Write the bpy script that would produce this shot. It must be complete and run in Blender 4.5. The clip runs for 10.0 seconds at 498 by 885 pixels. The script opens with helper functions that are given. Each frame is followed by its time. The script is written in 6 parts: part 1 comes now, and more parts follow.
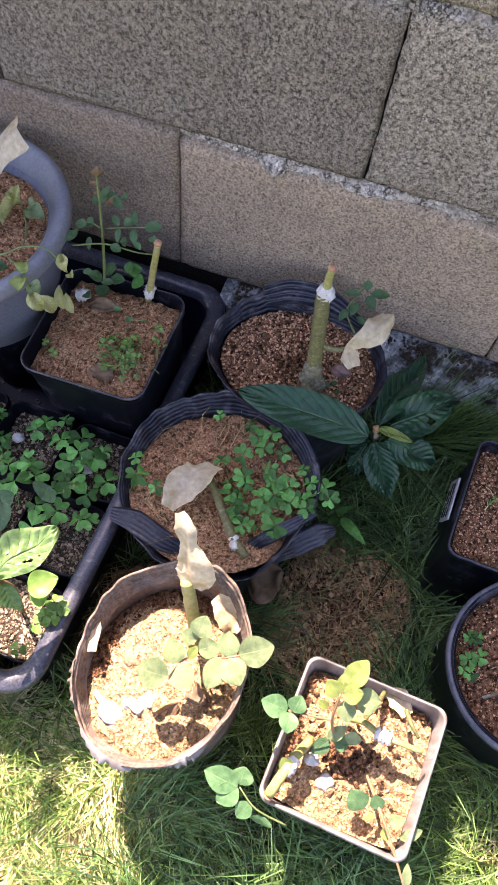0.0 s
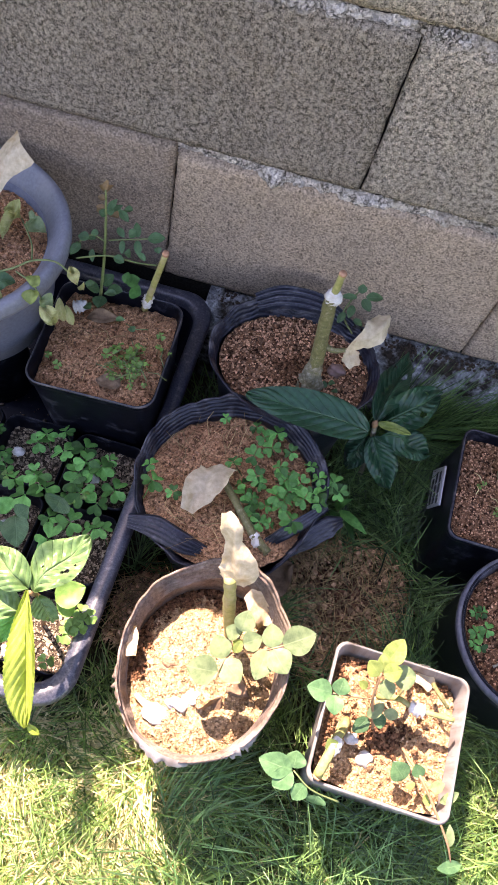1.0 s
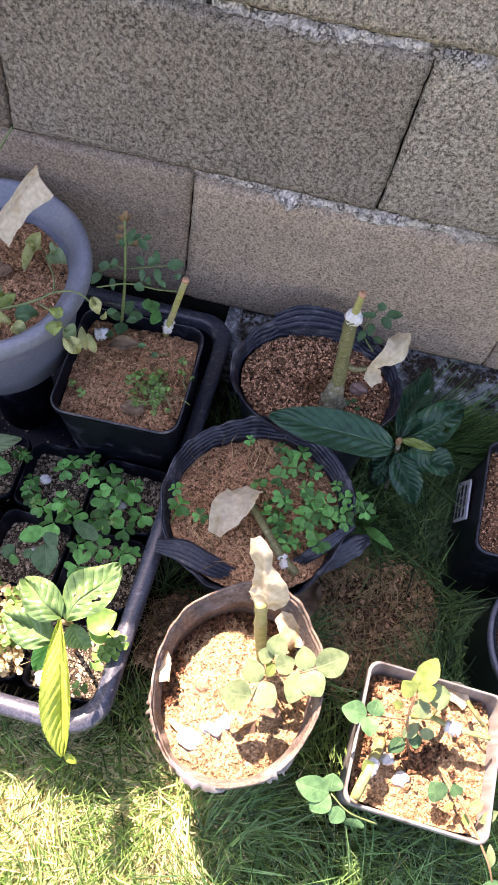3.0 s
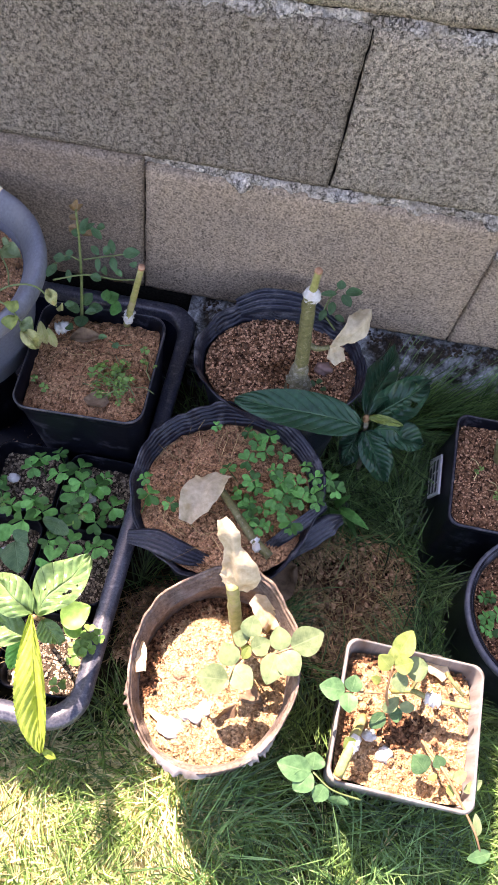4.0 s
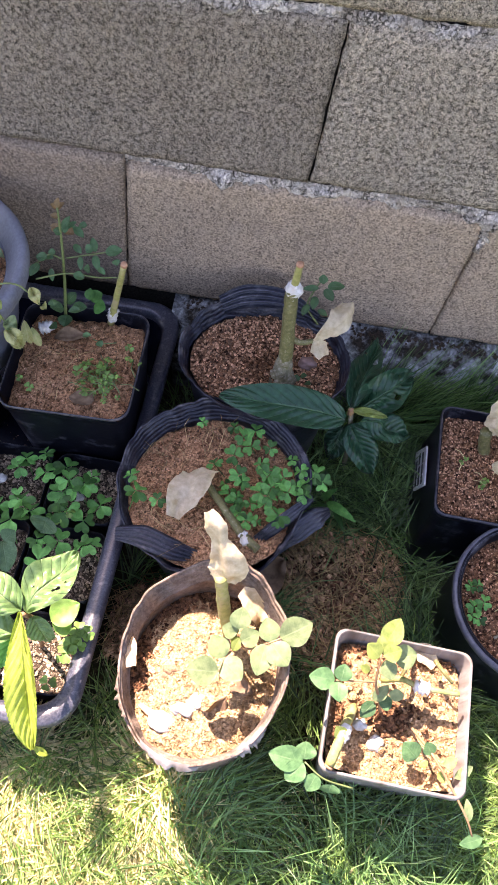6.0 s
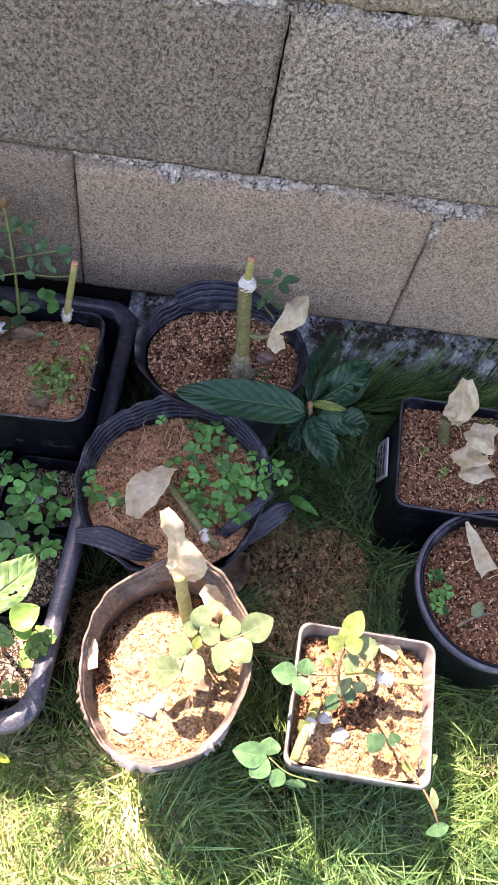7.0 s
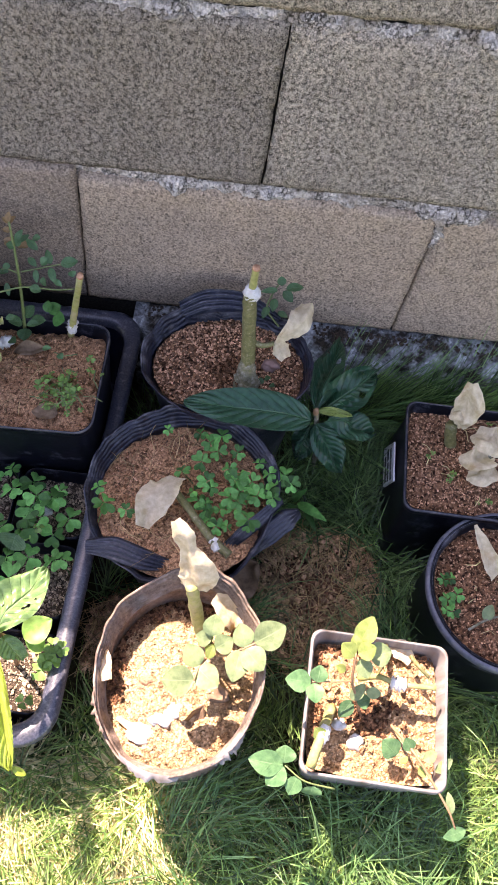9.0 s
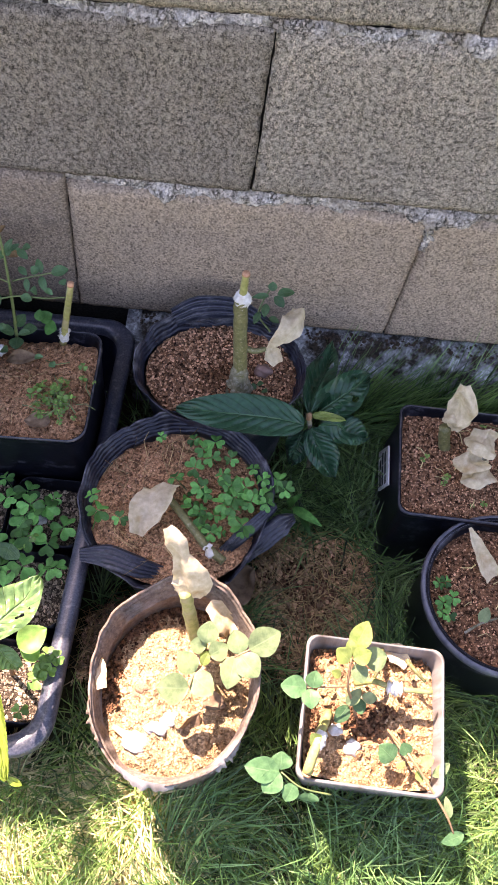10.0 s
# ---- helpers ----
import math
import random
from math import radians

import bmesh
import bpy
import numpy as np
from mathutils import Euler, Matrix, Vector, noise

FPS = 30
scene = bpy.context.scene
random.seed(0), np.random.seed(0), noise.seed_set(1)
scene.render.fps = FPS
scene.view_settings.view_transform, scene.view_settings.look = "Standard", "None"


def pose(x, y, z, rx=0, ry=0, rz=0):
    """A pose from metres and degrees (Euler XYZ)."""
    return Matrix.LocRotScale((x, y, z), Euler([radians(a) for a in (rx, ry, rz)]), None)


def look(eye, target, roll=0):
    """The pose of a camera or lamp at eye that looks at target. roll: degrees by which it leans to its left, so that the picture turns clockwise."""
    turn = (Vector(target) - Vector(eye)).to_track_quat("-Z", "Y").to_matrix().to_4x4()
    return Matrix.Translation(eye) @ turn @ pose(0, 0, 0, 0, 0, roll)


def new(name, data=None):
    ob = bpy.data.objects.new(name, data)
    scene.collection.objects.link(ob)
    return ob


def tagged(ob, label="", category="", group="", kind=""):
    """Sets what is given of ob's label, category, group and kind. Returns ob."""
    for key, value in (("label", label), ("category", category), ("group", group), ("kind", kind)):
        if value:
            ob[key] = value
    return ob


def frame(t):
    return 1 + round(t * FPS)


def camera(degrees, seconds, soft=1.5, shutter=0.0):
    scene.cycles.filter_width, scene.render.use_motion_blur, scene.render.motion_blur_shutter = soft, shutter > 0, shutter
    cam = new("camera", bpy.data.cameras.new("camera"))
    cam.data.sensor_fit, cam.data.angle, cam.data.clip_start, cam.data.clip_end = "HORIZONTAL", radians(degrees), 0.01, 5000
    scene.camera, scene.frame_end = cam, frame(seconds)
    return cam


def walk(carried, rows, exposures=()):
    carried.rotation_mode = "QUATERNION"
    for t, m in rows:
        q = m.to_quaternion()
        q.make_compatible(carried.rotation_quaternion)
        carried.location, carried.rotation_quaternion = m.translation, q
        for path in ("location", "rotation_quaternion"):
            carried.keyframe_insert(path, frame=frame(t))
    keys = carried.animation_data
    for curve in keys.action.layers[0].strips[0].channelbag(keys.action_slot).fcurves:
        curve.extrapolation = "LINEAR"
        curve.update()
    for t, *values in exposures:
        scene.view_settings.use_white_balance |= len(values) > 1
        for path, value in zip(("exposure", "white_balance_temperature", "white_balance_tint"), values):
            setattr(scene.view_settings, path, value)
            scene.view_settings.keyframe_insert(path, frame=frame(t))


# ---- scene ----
cam = camera(35.4, 10.0, soft=0.8)
EXPOSURE, KELVIN, TINT = 2.78, 7400, 33
PATH = [
    (0, (0.326, -0.602, 0.933), (-0.02, 0.235, -0.851), -0.9),
    (0.5, (0.232, -0.624, 0.95), (0.009, 0.269, -0.825), 6.4),
    (1, (0.211, -0.659, 0.957), (0.108, 0.267, -0.813), 10.3),
    (1.5, (0.155, -0.662, 0.964), (0.019, 0.26, -0.806), 8.3),
    (2, (0.151, -0.65, 0.973), (-0.016, 0.281, -0.79), 6.7),
    (2.5, (0.179, -0.653, 0.97), (0.017, 0.276, -0.794), 6.7),
    (3, (0.2, -0.65, 0.967), (0.047, 0.283, -0.796), 5.8),
    (3.2, (0.204, -0.649, 0.966), (0.07, 0.281, -0.8), 5.9),
    (4.3, (0.229, -0.664, 0.952), (0.111, 0.283, -0.806), 4.1),
    (4.5, (0.229, -0.666, 0.952), (0.123, 0.281, -0.806), 4.6),
    (5, (0.221, -0.67, 0.954), (0.119, 0.279, -0.804), 4.6),
    (6.3, (0.234, -0.671, 0.951), (0.15, 0.292, -0.802), 4.7),
    (6.5, (0.236, -0.664, 0.948), (0.173, 0.289, -0.809), 4.8),
    (7, (0.252, -0.665, 0.95), (0.217, 0.293, -0.806), 6.0),
    (7.5, (0.249, -0.665, 0.951), (0.21, 0.303, -0.799), 5.4),
    (8, (0.246, -0.665, 0.953), (0.207, 0.302, -0.797), 5.1),
    (8.5, (0.248, -0.666, 0.952), (0.208, 0.3, -0.799), 4.8),
    (9, (0.244, -0.664, 0.954), (0.205, 0.304, -0.795), 4.6),
    (9.5, (0.249, -0.663, 0.955), (0.21, 0.318, -0.787), 4.2),
    (10, (0.252, -0.662, 0.954), (0.211, 0.317, -0.789), 3.7),
]
walk(cam, [(t, look(eye, target, roll)) for t, eye, target, roll in PATH], [(0, EXPOSURE - 0.09, KELVIN, TINT), (1.5, EXPOSURE, KELVIN, TINT), (10, EXPOSURE, KELVIN, TINT)])

# ---- light ----
world = bpy.data.worlds.new("sky")
scene.world = world
world.use_nodes = True
SUN_ELEV, SUN_AZ = radians(55.4), radians(-38.0)   # height of the sun, and its turn from straight behind the wall
_nt = world.node_tree
_sky = _nt.nodes.new("ShaderNodeTexSky")
_sky.sky_type, _sky.sun_disc = "NISHITA", False
_sky.sun_elevation, _sky.sun_rotation = SUN_ELEV, SUN_AZ
_bg = _nt.nodes["Background"]
_bg.inputs["Strength"].default_value = 0.100
_nt.links.new(_sky.outputs[0], _bg.inputs[0])
sun_dir = Vector((math.sin(SUN_AZ) * math.cos(SUN_ELEV), math.cos(SUN_AZ) * math.cos(SUN_ELEV), math.sin(SUN_ELEV)))
sun = new("sun", bpy.data.lights.new("sun", "SUN"))
sun.data.energy, sun.data.angle, sun.data.color = 3.75, radians(0.53), (1.0, 0.94, 0.84)
sun.matrix_world = look(sun_dir * 20, (0, 0, 0))

# ---- materials ----


def mat(name, low, high, fine=300.0, broad=12.0, stain=None, stain_at=0.55, rough=0.8, bump=0.4, dist=0.002,
        metal=0.0, vary=0.0, through_light=0.0, pits=0.0, pit_scale=400.0, spec=0.4, detail=6.0, stretch=None, cells=0.0, crevice=0.0, crevice_scale=230.0, crevice_at=0.42, cracks=0.0, crack_scale=230.0, crack_width=0.07, crack_gate=0.45):
    """A grained surface: two colours mixed by fine noise, stains at a broad scale, relief by both."""
    m = bpy.data.materials.new(name)
    m.use_nodes = True
    nt = m.node_tree
    n, ln = nt.nodes, nt.links
    b = n["Principled BSDF"]
    b.inputs["Roughness"].default_value = rough
    b.inputs["Metallic"].default_value = metal
    b.inputs["Specular IOR Level"].default_value = spec
    tc = n.new("ShaderNodeTexCoord")
    src = tc.outputs["Object"]
    if stretch:
        mp = n.new("ShaderNodeMapping")
        mp.inputs["Scale"].default_value = stretch
        ln.new(src, mp.inputs["Vector"])
        src = mp.outputs["Vector"]

    def noisy(scale, det, rg=0.6):
        t = n.new("ShaderNodeTexNoise")
        t.inputs["Scale"].default_value, t.inputs["Detail"].default_value, t.inputs["Roughness"].default_value = scale, det, rg
        ln.new(src, t.inputs["Vector"])
        return t.outputs["Fac"]

    def ramp(fac, a, c, lo, hi):
        r = n.new("ShaderNodeValToRGB")
        r.color_ramp.elements[0].position, r.color_ramp.elements[1].position = lo, hi
        r.color_ramp.elements[0].color, r.color_ramp.elements[1].color = (*a, 1), (*c, 1)
        ln.new(fac, r.inputs[0])
        return r.outputs[0]

    def mix(fac, a, c, mode="MIX"):
        x = n.new("ShaderNodeMix")
        x.data_type, x.blend_type = "RGBA", mode
        if isinstance(fac, float):
            x.inputs[0].default_value = fac
        else:
            ln.new(fac, x.inputs[0])
        ln.new(a, x.inputs[6])
        if isinstance(c, tuple):
            x.inputs[7].default_value = (*c, 1)
        else:
            ln.new(c, x.inputs[7])
        return x.outputs[2]

    f = noisy(fine, detail)
    col = ramp(f, low, high, 0.3, 0.7)
    height = f
    br = noisy(broad, 5.0, 0.65)
    if stain:
        fac = ramp(br, (0, 0, 0), (1, 1, 1), stain_at - 0.08, stain_at + 0.14)
        col = mix(fac, col, stain)
    else:
        fac = ramp(br, (0.80, 0.80, 0.80), (1.12, 1.12, 1.12), 0.3, 0.7)
        col = mix(1.0, col, fac, "MULTIPLY")
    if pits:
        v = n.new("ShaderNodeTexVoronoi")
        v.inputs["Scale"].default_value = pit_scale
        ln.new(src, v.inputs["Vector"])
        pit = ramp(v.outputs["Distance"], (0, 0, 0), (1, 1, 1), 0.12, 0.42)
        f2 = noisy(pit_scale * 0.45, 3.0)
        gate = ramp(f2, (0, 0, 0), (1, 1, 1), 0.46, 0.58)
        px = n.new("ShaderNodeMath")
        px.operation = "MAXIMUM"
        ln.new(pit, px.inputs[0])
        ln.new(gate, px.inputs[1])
        # pit hollows are darkened in colour too, as painted shade
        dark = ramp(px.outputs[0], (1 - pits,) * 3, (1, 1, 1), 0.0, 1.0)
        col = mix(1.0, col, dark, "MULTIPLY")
        h2 = n.new("ShaderNodeMath")
        h2.operation = "MULTIPLY_ADD"
        ln.new(px.outputs[0], h2.inputs[0])
        h2.inputs[1].default_value = 1.2
        ln.new(f, h2.inputs[2])
        height = h2.outputs[0]
    if cells:
        v = n.new("ShaderNodeTexVoronoi")
        v.inputs["Scale"].default_value = cells
        ln.new(src, v.inputs["Vector"])
        col = mix(1.0, col, ramp(v.outputs["Color"], (0.62, 0.62, 0.62), (1.32, 1.30, 1.26), 0.2, 0.8), "MULTIPLY")
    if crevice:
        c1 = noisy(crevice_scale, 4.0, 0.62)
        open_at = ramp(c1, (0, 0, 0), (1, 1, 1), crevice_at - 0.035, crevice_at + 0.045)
        # crevices get their shade painted into the colour besides the relief
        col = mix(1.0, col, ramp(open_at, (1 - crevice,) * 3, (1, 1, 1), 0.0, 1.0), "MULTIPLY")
        h3 = n.new("ShaderNodeMath")
        h3.operation = "MULTIPLY_ADD"
        ln.new(open_at, h3.inputs[0])
        h3.inputs[1].default_value = 0.9
        ln.new(f, h3.inputs[2])
        height = h3.outputs[0]
    if cracks:
        wob = n.new("ShaderNodeTexNoise")
        wob.inputs["Scale"].default_value, wob.inputs["Detail"].default_value = crack_scale * 1.3, 3.0
        ln.new(src, wob.inputs["Vector"])
        shift = n.new("ShaderNodeVectorMath")
        shift.operation = "MULTIPLY_ADD"
        ln.new(wob.outputs["Color"], shift.inputs[0])
        shift.inputs[1].default_value = (1.5 / crack_scale,) * 3
        ln.new(src, shift.inputs[2])
        ve = n.new("ShaderNodeTexVoronoi")
        ve.feature = "DISTANCE_TO_EDGE"
        ve.inputs["Scale"].default_value = crack_scale
        ln.new(shift.outputs[0], ve.inputs["Vector"])
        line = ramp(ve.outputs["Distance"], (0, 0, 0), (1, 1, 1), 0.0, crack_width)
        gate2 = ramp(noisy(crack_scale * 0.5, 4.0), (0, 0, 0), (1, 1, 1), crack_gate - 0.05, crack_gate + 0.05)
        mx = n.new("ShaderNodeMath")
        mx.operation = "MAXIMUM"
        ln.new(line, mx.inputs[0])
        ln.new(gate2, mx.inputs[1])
        # crack lines darkened by colour, adding painted shade to the bump
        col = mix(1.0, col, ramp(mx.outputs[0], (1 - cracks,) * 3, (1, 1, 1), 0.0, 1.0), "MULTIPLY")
        h4 = n.new("ShaderNodeMath")
        h4.operation = "MULTIPLY_ADD"
        ln.new(mx.outputs[0], h4.inputs[0])
        h4.inputs[1].default_value = 1.2
        ln.new(f, h4.inputs[2])
        height = h4.outputs[0]
    if vary:
        g = n.new("ShaderNodeNewGeometry")
        o = n.new("ShaderNodeObjectInfo")
        ad = n.new("ShaderNodeMath")
        ad.operation = "ADD"
        ln.new(g.outputs["Random Per Island"], ad.inputs[0])
        ln.new(o.outputs["Random"], ad.inputs[1])
        fr = n.new("ShaderNodeMath")
        fr.operation = "FRACT"
        ln.new(ad.outputs[0], fr.inputs[0])
        vr = ramp(fr.outputs[0], (1 - vary,) * 3, (1 + vary,) * 3, 0.0, 1.0)
        col = mix(1.0, col, vr, "MULTIPLY")
    ln.new(col, b.inputs["Base Color"])
    bp = n.new("ShaderNodeBump")
    bp.inputs["Strength"].default_value, bp.inputs["Distance"].default_value = bump, dist
    ln.new(height, bp.inputs["Height"])
    ln.new(bp.outputs[0], b.inputs["Normal"])
    if through_light:
        tr = n.new("ShaderNodeBsdfTranslucent")
        ln.new(mix(1.0, col, (1.25, 1.25, 0.7), "MULTIPLY"), tr.inputs[0])
        ms = n.new("ShaderNodeMixShader")
        ms.inputs[0].default_value = through_light
        ln.new(b.outputs[0], ms.inputs[1])
        ln.new(tr.outputs[0], ms.inputs[2])
        ln.new(ms.outputs[0], n["Material Output"].inputs["Surface"])
    return m


def leaf_mat(name, low, high, vein, veins=9.0, rough=0.45, through_light=0.28, bump=0.5, vein_width=0.10, spots=None, vary=0.12):
    """A leaf blade: its UV runs along (u) and across (v) the blade; pale midrib and side veins."""
    m = mat(name, low, high, fine=180, broad=45, rough=rough, bump=0.15, dist=0.0006, through_light=through_light,
            vary=vary, stain=spots, stain_at=0.62, spec=0.35)
    nt = m.node_tree
    n, ln = nt.nodes, nt.links
    uv = n.new("ShaderNodeUVMap")
    sep = n.new("ShaderNodeSeparateXYZ")
    ln.new(uv.outputs[0], sep.inputs[0])

    def op(kind, a, c=None, d=None):
        x = n.new("ShaderNodeMath")
        x.operation = kind
        for i, v in enumerate((a, c, d)):
            if v is None:
                continue
            if isinstance(v, (int, float)):
                x.inputs[i].default_value = v
            else:
                ln.new(v, x.inputs[i])
        return x.outputs[0]

    across = op("ABSOLUTE", op("SUBTRACT", sep.outputs[1], 0.5))
    wave = op("FRACT", op("MULTIPLY", op("SUBTRACT", sep.outputs[0], op("MULTIPLY", across, 0.55)), veins))
    side = op("SUBTRACT", 1.0, op("MINIMUM", op("DIVIDE", op("ABSOLUTE", op("SUBTRACT", wave, 0.5)), vein_width), 1.0))
    mid = op("SUBTRACT", 1.0, op("MINIMUM", op("DIVIDE", across, 0.028), 1.0))
    v = op("MAXIMUM", op("MULTIPLY", side, 0.5), mid)
    b = n["Principled BSDF"]
    old = b.inputs["Base Color"].links[0].from_socket
    x = n.new("ShaderNodeMix")
    x.data_type = "RGBA"
    ln.new(v, x.inputs[0])
    ln.new(old, x.inputs[6])
    x.inputs[7].default_value = (*vein, 1)
    ln.new(x.outputs[2], b.inputs["Base Color"])
    bp = n.new("ShaderNodeBump")
    bp.invert = True
    bp.inputs["Strength"].default_value, bp.inputs["Distance"].default_value = bump, 0.0012
    ln.new(v, bp.inputs["Height"])
    ln.new(b.inputs["Normal"].links[0].from_socket, bp.inputs["Normal"])
    ln.new(bp.outputs[0], b.inputs["Normal"])
    return m


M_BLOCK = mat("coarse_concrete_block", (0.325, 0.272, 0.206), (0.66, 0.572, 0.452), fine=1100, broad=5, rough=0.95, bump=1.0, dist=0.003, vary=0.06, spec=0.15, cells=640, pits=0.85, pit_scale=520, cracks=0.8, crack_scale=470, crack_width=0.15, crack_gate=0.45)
# darker block tones, picked by position along the wall
M_BLOCK_MID = mat("mid_tone_concrete_block", (0.255, 0.211, 0.160), (0.52, 0.447, 0.353), fine=1100, broad=5, rough=0.95, bump=1.0, dist=0.003, vary=0.06, spec=0.15, cells=640, pits=0.85, pit_scale=520, cracks=0.8, crack_scale=470, crack_width=0.15, crack_gate=0.45)
M_BLOCK_LOW_DARK = mat("dark_brown_concrete_block", (0.205, 0.155, 0.113), (0.355, 0.282, 0.215), fine=900, broad=9, rough=0.95, bump=0.9, dist=0.0022, vary=0.06, spec=0.15, stain=(0.20, 0.155, 0.12), stain_at=0.58, cells=520, pits=0.5, pit_scale=210, cracks=0.3, crack_scale=330, crack_width=0.14, crack_gate=0.34)
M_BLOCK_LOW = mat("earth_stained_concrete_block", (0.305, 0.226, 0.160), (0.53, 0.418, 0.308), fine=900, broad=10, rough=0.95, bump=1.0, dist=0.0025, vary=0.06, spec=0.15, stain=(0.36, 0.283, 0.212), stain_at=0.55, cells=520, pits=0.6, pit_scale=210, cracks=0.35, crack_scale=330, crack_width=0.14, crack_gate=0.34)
M_BLOCK_DARK = mat("dark_concrete_block", (0.175, 0.135, 0.101), (0.35, 0.287, 0.221), fine=1000, broad=6, rough=0.95, bump=1.0, dist=0.003, vary=0.08, spec=0.15, cells=600, cracks=0.8, crack_scale=430, crack_width=0.14, crack_gate=0.44)
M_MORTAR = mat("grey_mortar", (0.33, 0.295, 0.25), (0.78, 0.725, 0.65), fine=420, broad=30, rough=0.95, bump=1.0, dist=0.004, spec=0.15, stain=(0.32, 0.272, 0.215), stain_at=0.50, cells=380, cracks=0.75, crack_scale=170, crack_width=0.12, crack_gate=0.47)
M_JOINT = mat("dark_joint", (0.012, 0.011, 0.010), (0.04, 0.036, 0.031), fine=300, rough=1.0, bump=0.6, spec=0.05)
M_FOOT = mat("pale_footing_concrete", (0.25, 0.27, 0.275), (0.52, 0.55, 0.56), fine=300, broad=36, rough=0.95, bump=1.0, dist=0.004, stain=(0.038, 0.030, 0.022), stain_at=0.45, spec=0.15, cells=260)
M_GROUND = mat("lawn_soil", (0.022, 0.018, 0.009), (0.065, 0.055, 0.024), fine=240, broad=14, rough=1.0, bump=0.8, dist=0.004, stain=(0.045, 0.050, 0.016), stain_at=0.5, spec=0.1)
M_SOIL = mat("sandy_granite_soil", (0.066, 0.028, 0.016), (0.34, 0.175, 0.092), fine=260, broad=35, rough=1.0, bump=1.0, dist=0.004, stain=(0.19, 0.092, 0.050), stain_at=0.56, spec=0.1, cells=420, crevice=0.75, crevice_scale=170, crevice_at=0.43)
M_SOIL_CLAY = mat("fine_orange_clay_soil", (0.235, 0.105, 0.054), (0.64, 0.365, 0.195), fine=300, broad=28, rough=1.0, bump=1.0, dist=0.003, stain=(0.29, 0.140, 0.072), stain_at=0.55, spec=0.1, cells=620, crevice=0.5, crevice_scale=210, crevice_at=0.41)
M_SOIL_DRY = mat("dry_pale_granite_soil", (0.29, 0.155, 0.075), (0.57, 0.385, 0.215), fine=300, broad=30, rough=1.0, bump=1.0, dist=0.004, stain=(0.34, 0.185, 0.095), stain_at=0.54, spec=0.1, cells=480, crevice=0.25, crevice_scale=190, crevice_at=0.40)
M_GRAIN_DRY = mat("dry_pale_grains", (0.34, 0.20, 0.105), (0.64, 0.455, 0.28), fine=500, broad=60, rough=0.9, bump=0.4, dist=0.0008, vary=0.5, spec=0.2)
M_SOIL_CREAM = mat("bleached_cream_soil", (0.24, 0.135, 0.068), (0.56, 0.39, 0.225), fine=300, broad=30, rough=1.0, bump=1.0, dist=0.003, stain=(0.36, 0.22, 0.11), stain_at=0.57, spec=0.1, cells=420, crevice=0.35, crevice_scale=190, crevice_at=0.41)
M_GRAIN_CREAM = mat("bleached_cream_grains", (0.30, 0.18, 0.09), (0.60, 0.43, 0.25), fine=500, broad=60, rough=0.9, bump=0.4, dist=0.0008, vary=0.4, spec=0.2)
M_ROSE_MID = leaf_mat("mid_green_rose_leaf", (0.060, 0.155, 0.060), (0.115, 0.235, 0.095), (0.14, 0.25, 0.11), veins=7, rough=0.42, bump=0.2, vein_width=0.07)
M_RIM = mat("worn_slate_plastic_rim", (0.055, 0.058, 0.075), (0.115, 0.12, 0.145), fine=200, broad=40, rough=0.4, bump=0.2, dist=0.0006, stain=(0.16, 0.16, 0.17), stain_at=0.62, spec=0.5)
# lighter slate than M_GREY_POT: light on the rim put into the colour
M_GREY_RIM = mat("lit_slate_rim", (0.125, 0.135, 0.158), (0.185, 0.197, 0.226), fine=260, broad=16, rough=0.5, bump=0.2, dist=0.0006, stain=(0.21, 0.213, 0.225), stain_at=0.6, spec=0.4)
M_THIN_RIM = mat("thin_black_plastic_rim", (0.012, 0.013, 0.020), (0.05, 0.05, 0.062), fine=200, broad=60, rough=0.38, bump=0.2, dist=0.0006, stain=(0.13, 0.115, 0.105), stain_at=0.6, spec=0.4)
M_SOIL_DARK = mat("dark_potting_soil", (0.018, 0.013, 0.010), (0.095, 0.068, 0.046), fine=380, broad=35, rough=1.0, bump=0.9, dist=0.003, spec=0.1)
M_GRAIN = mat("granite_grains", (0.20, 0.090, 0.047), (0.58, 0.335, 0.195), fine=500, broad=45, rough=0.9, bump=0.4, dist=0.0008, vary=0.85, spec=0.2)
M_GRAIN_PALE = mat("pale_grit", (0.11, 0.078, 0.052), (0.40, 0.31, 0.22), fine=500, broad=60, rough=0.9, bump=0.4, dist=0.0008, vary=0.75, spec=0.2)
M_BLACK = mat("black_nursery_plastic", (0.002, 0.0025, 0.0045), (0.006, 0.007, 0.012), fine=120, broad=30, rough=0.40, bump=0.2, dist=0.0008, stain=(0.075, 0.078, 0.095), stain_at=0.63, spec=0.12)
M_TRAY = mat("black_tray_plastic", (0.002, 0.003, 0.008), (0.006, 0.008, 0.018), fine=200, broad=22, rough=0.32, bump=0.15, dist=0.0006, stain=(0.03, 0.03, 0.037), stain_at=0.68, spec=0.10)
M_TRAY_RIM = mat("dusty_black_tray_rim", (0.013, 0.015, 0.028), (0.075, 0.078, 0.096), fine=420, broad=160, rough=0.28, bump=0.2, dist=0.0005, stain=(0.15, 0.15, 0.16), stain_at=0.62, spec=0.55)
M_GREY_POT = mat("slate_grey_plastic", (0.075, 0.085, 0.115), (0.125, 0.138, 0.175), fine=260, broad=14, rough=0.45, bump=0.2, dist=0.0008, stain=(0.16, 0.16, 0.175), stain_at=0.62, spec=0.3)
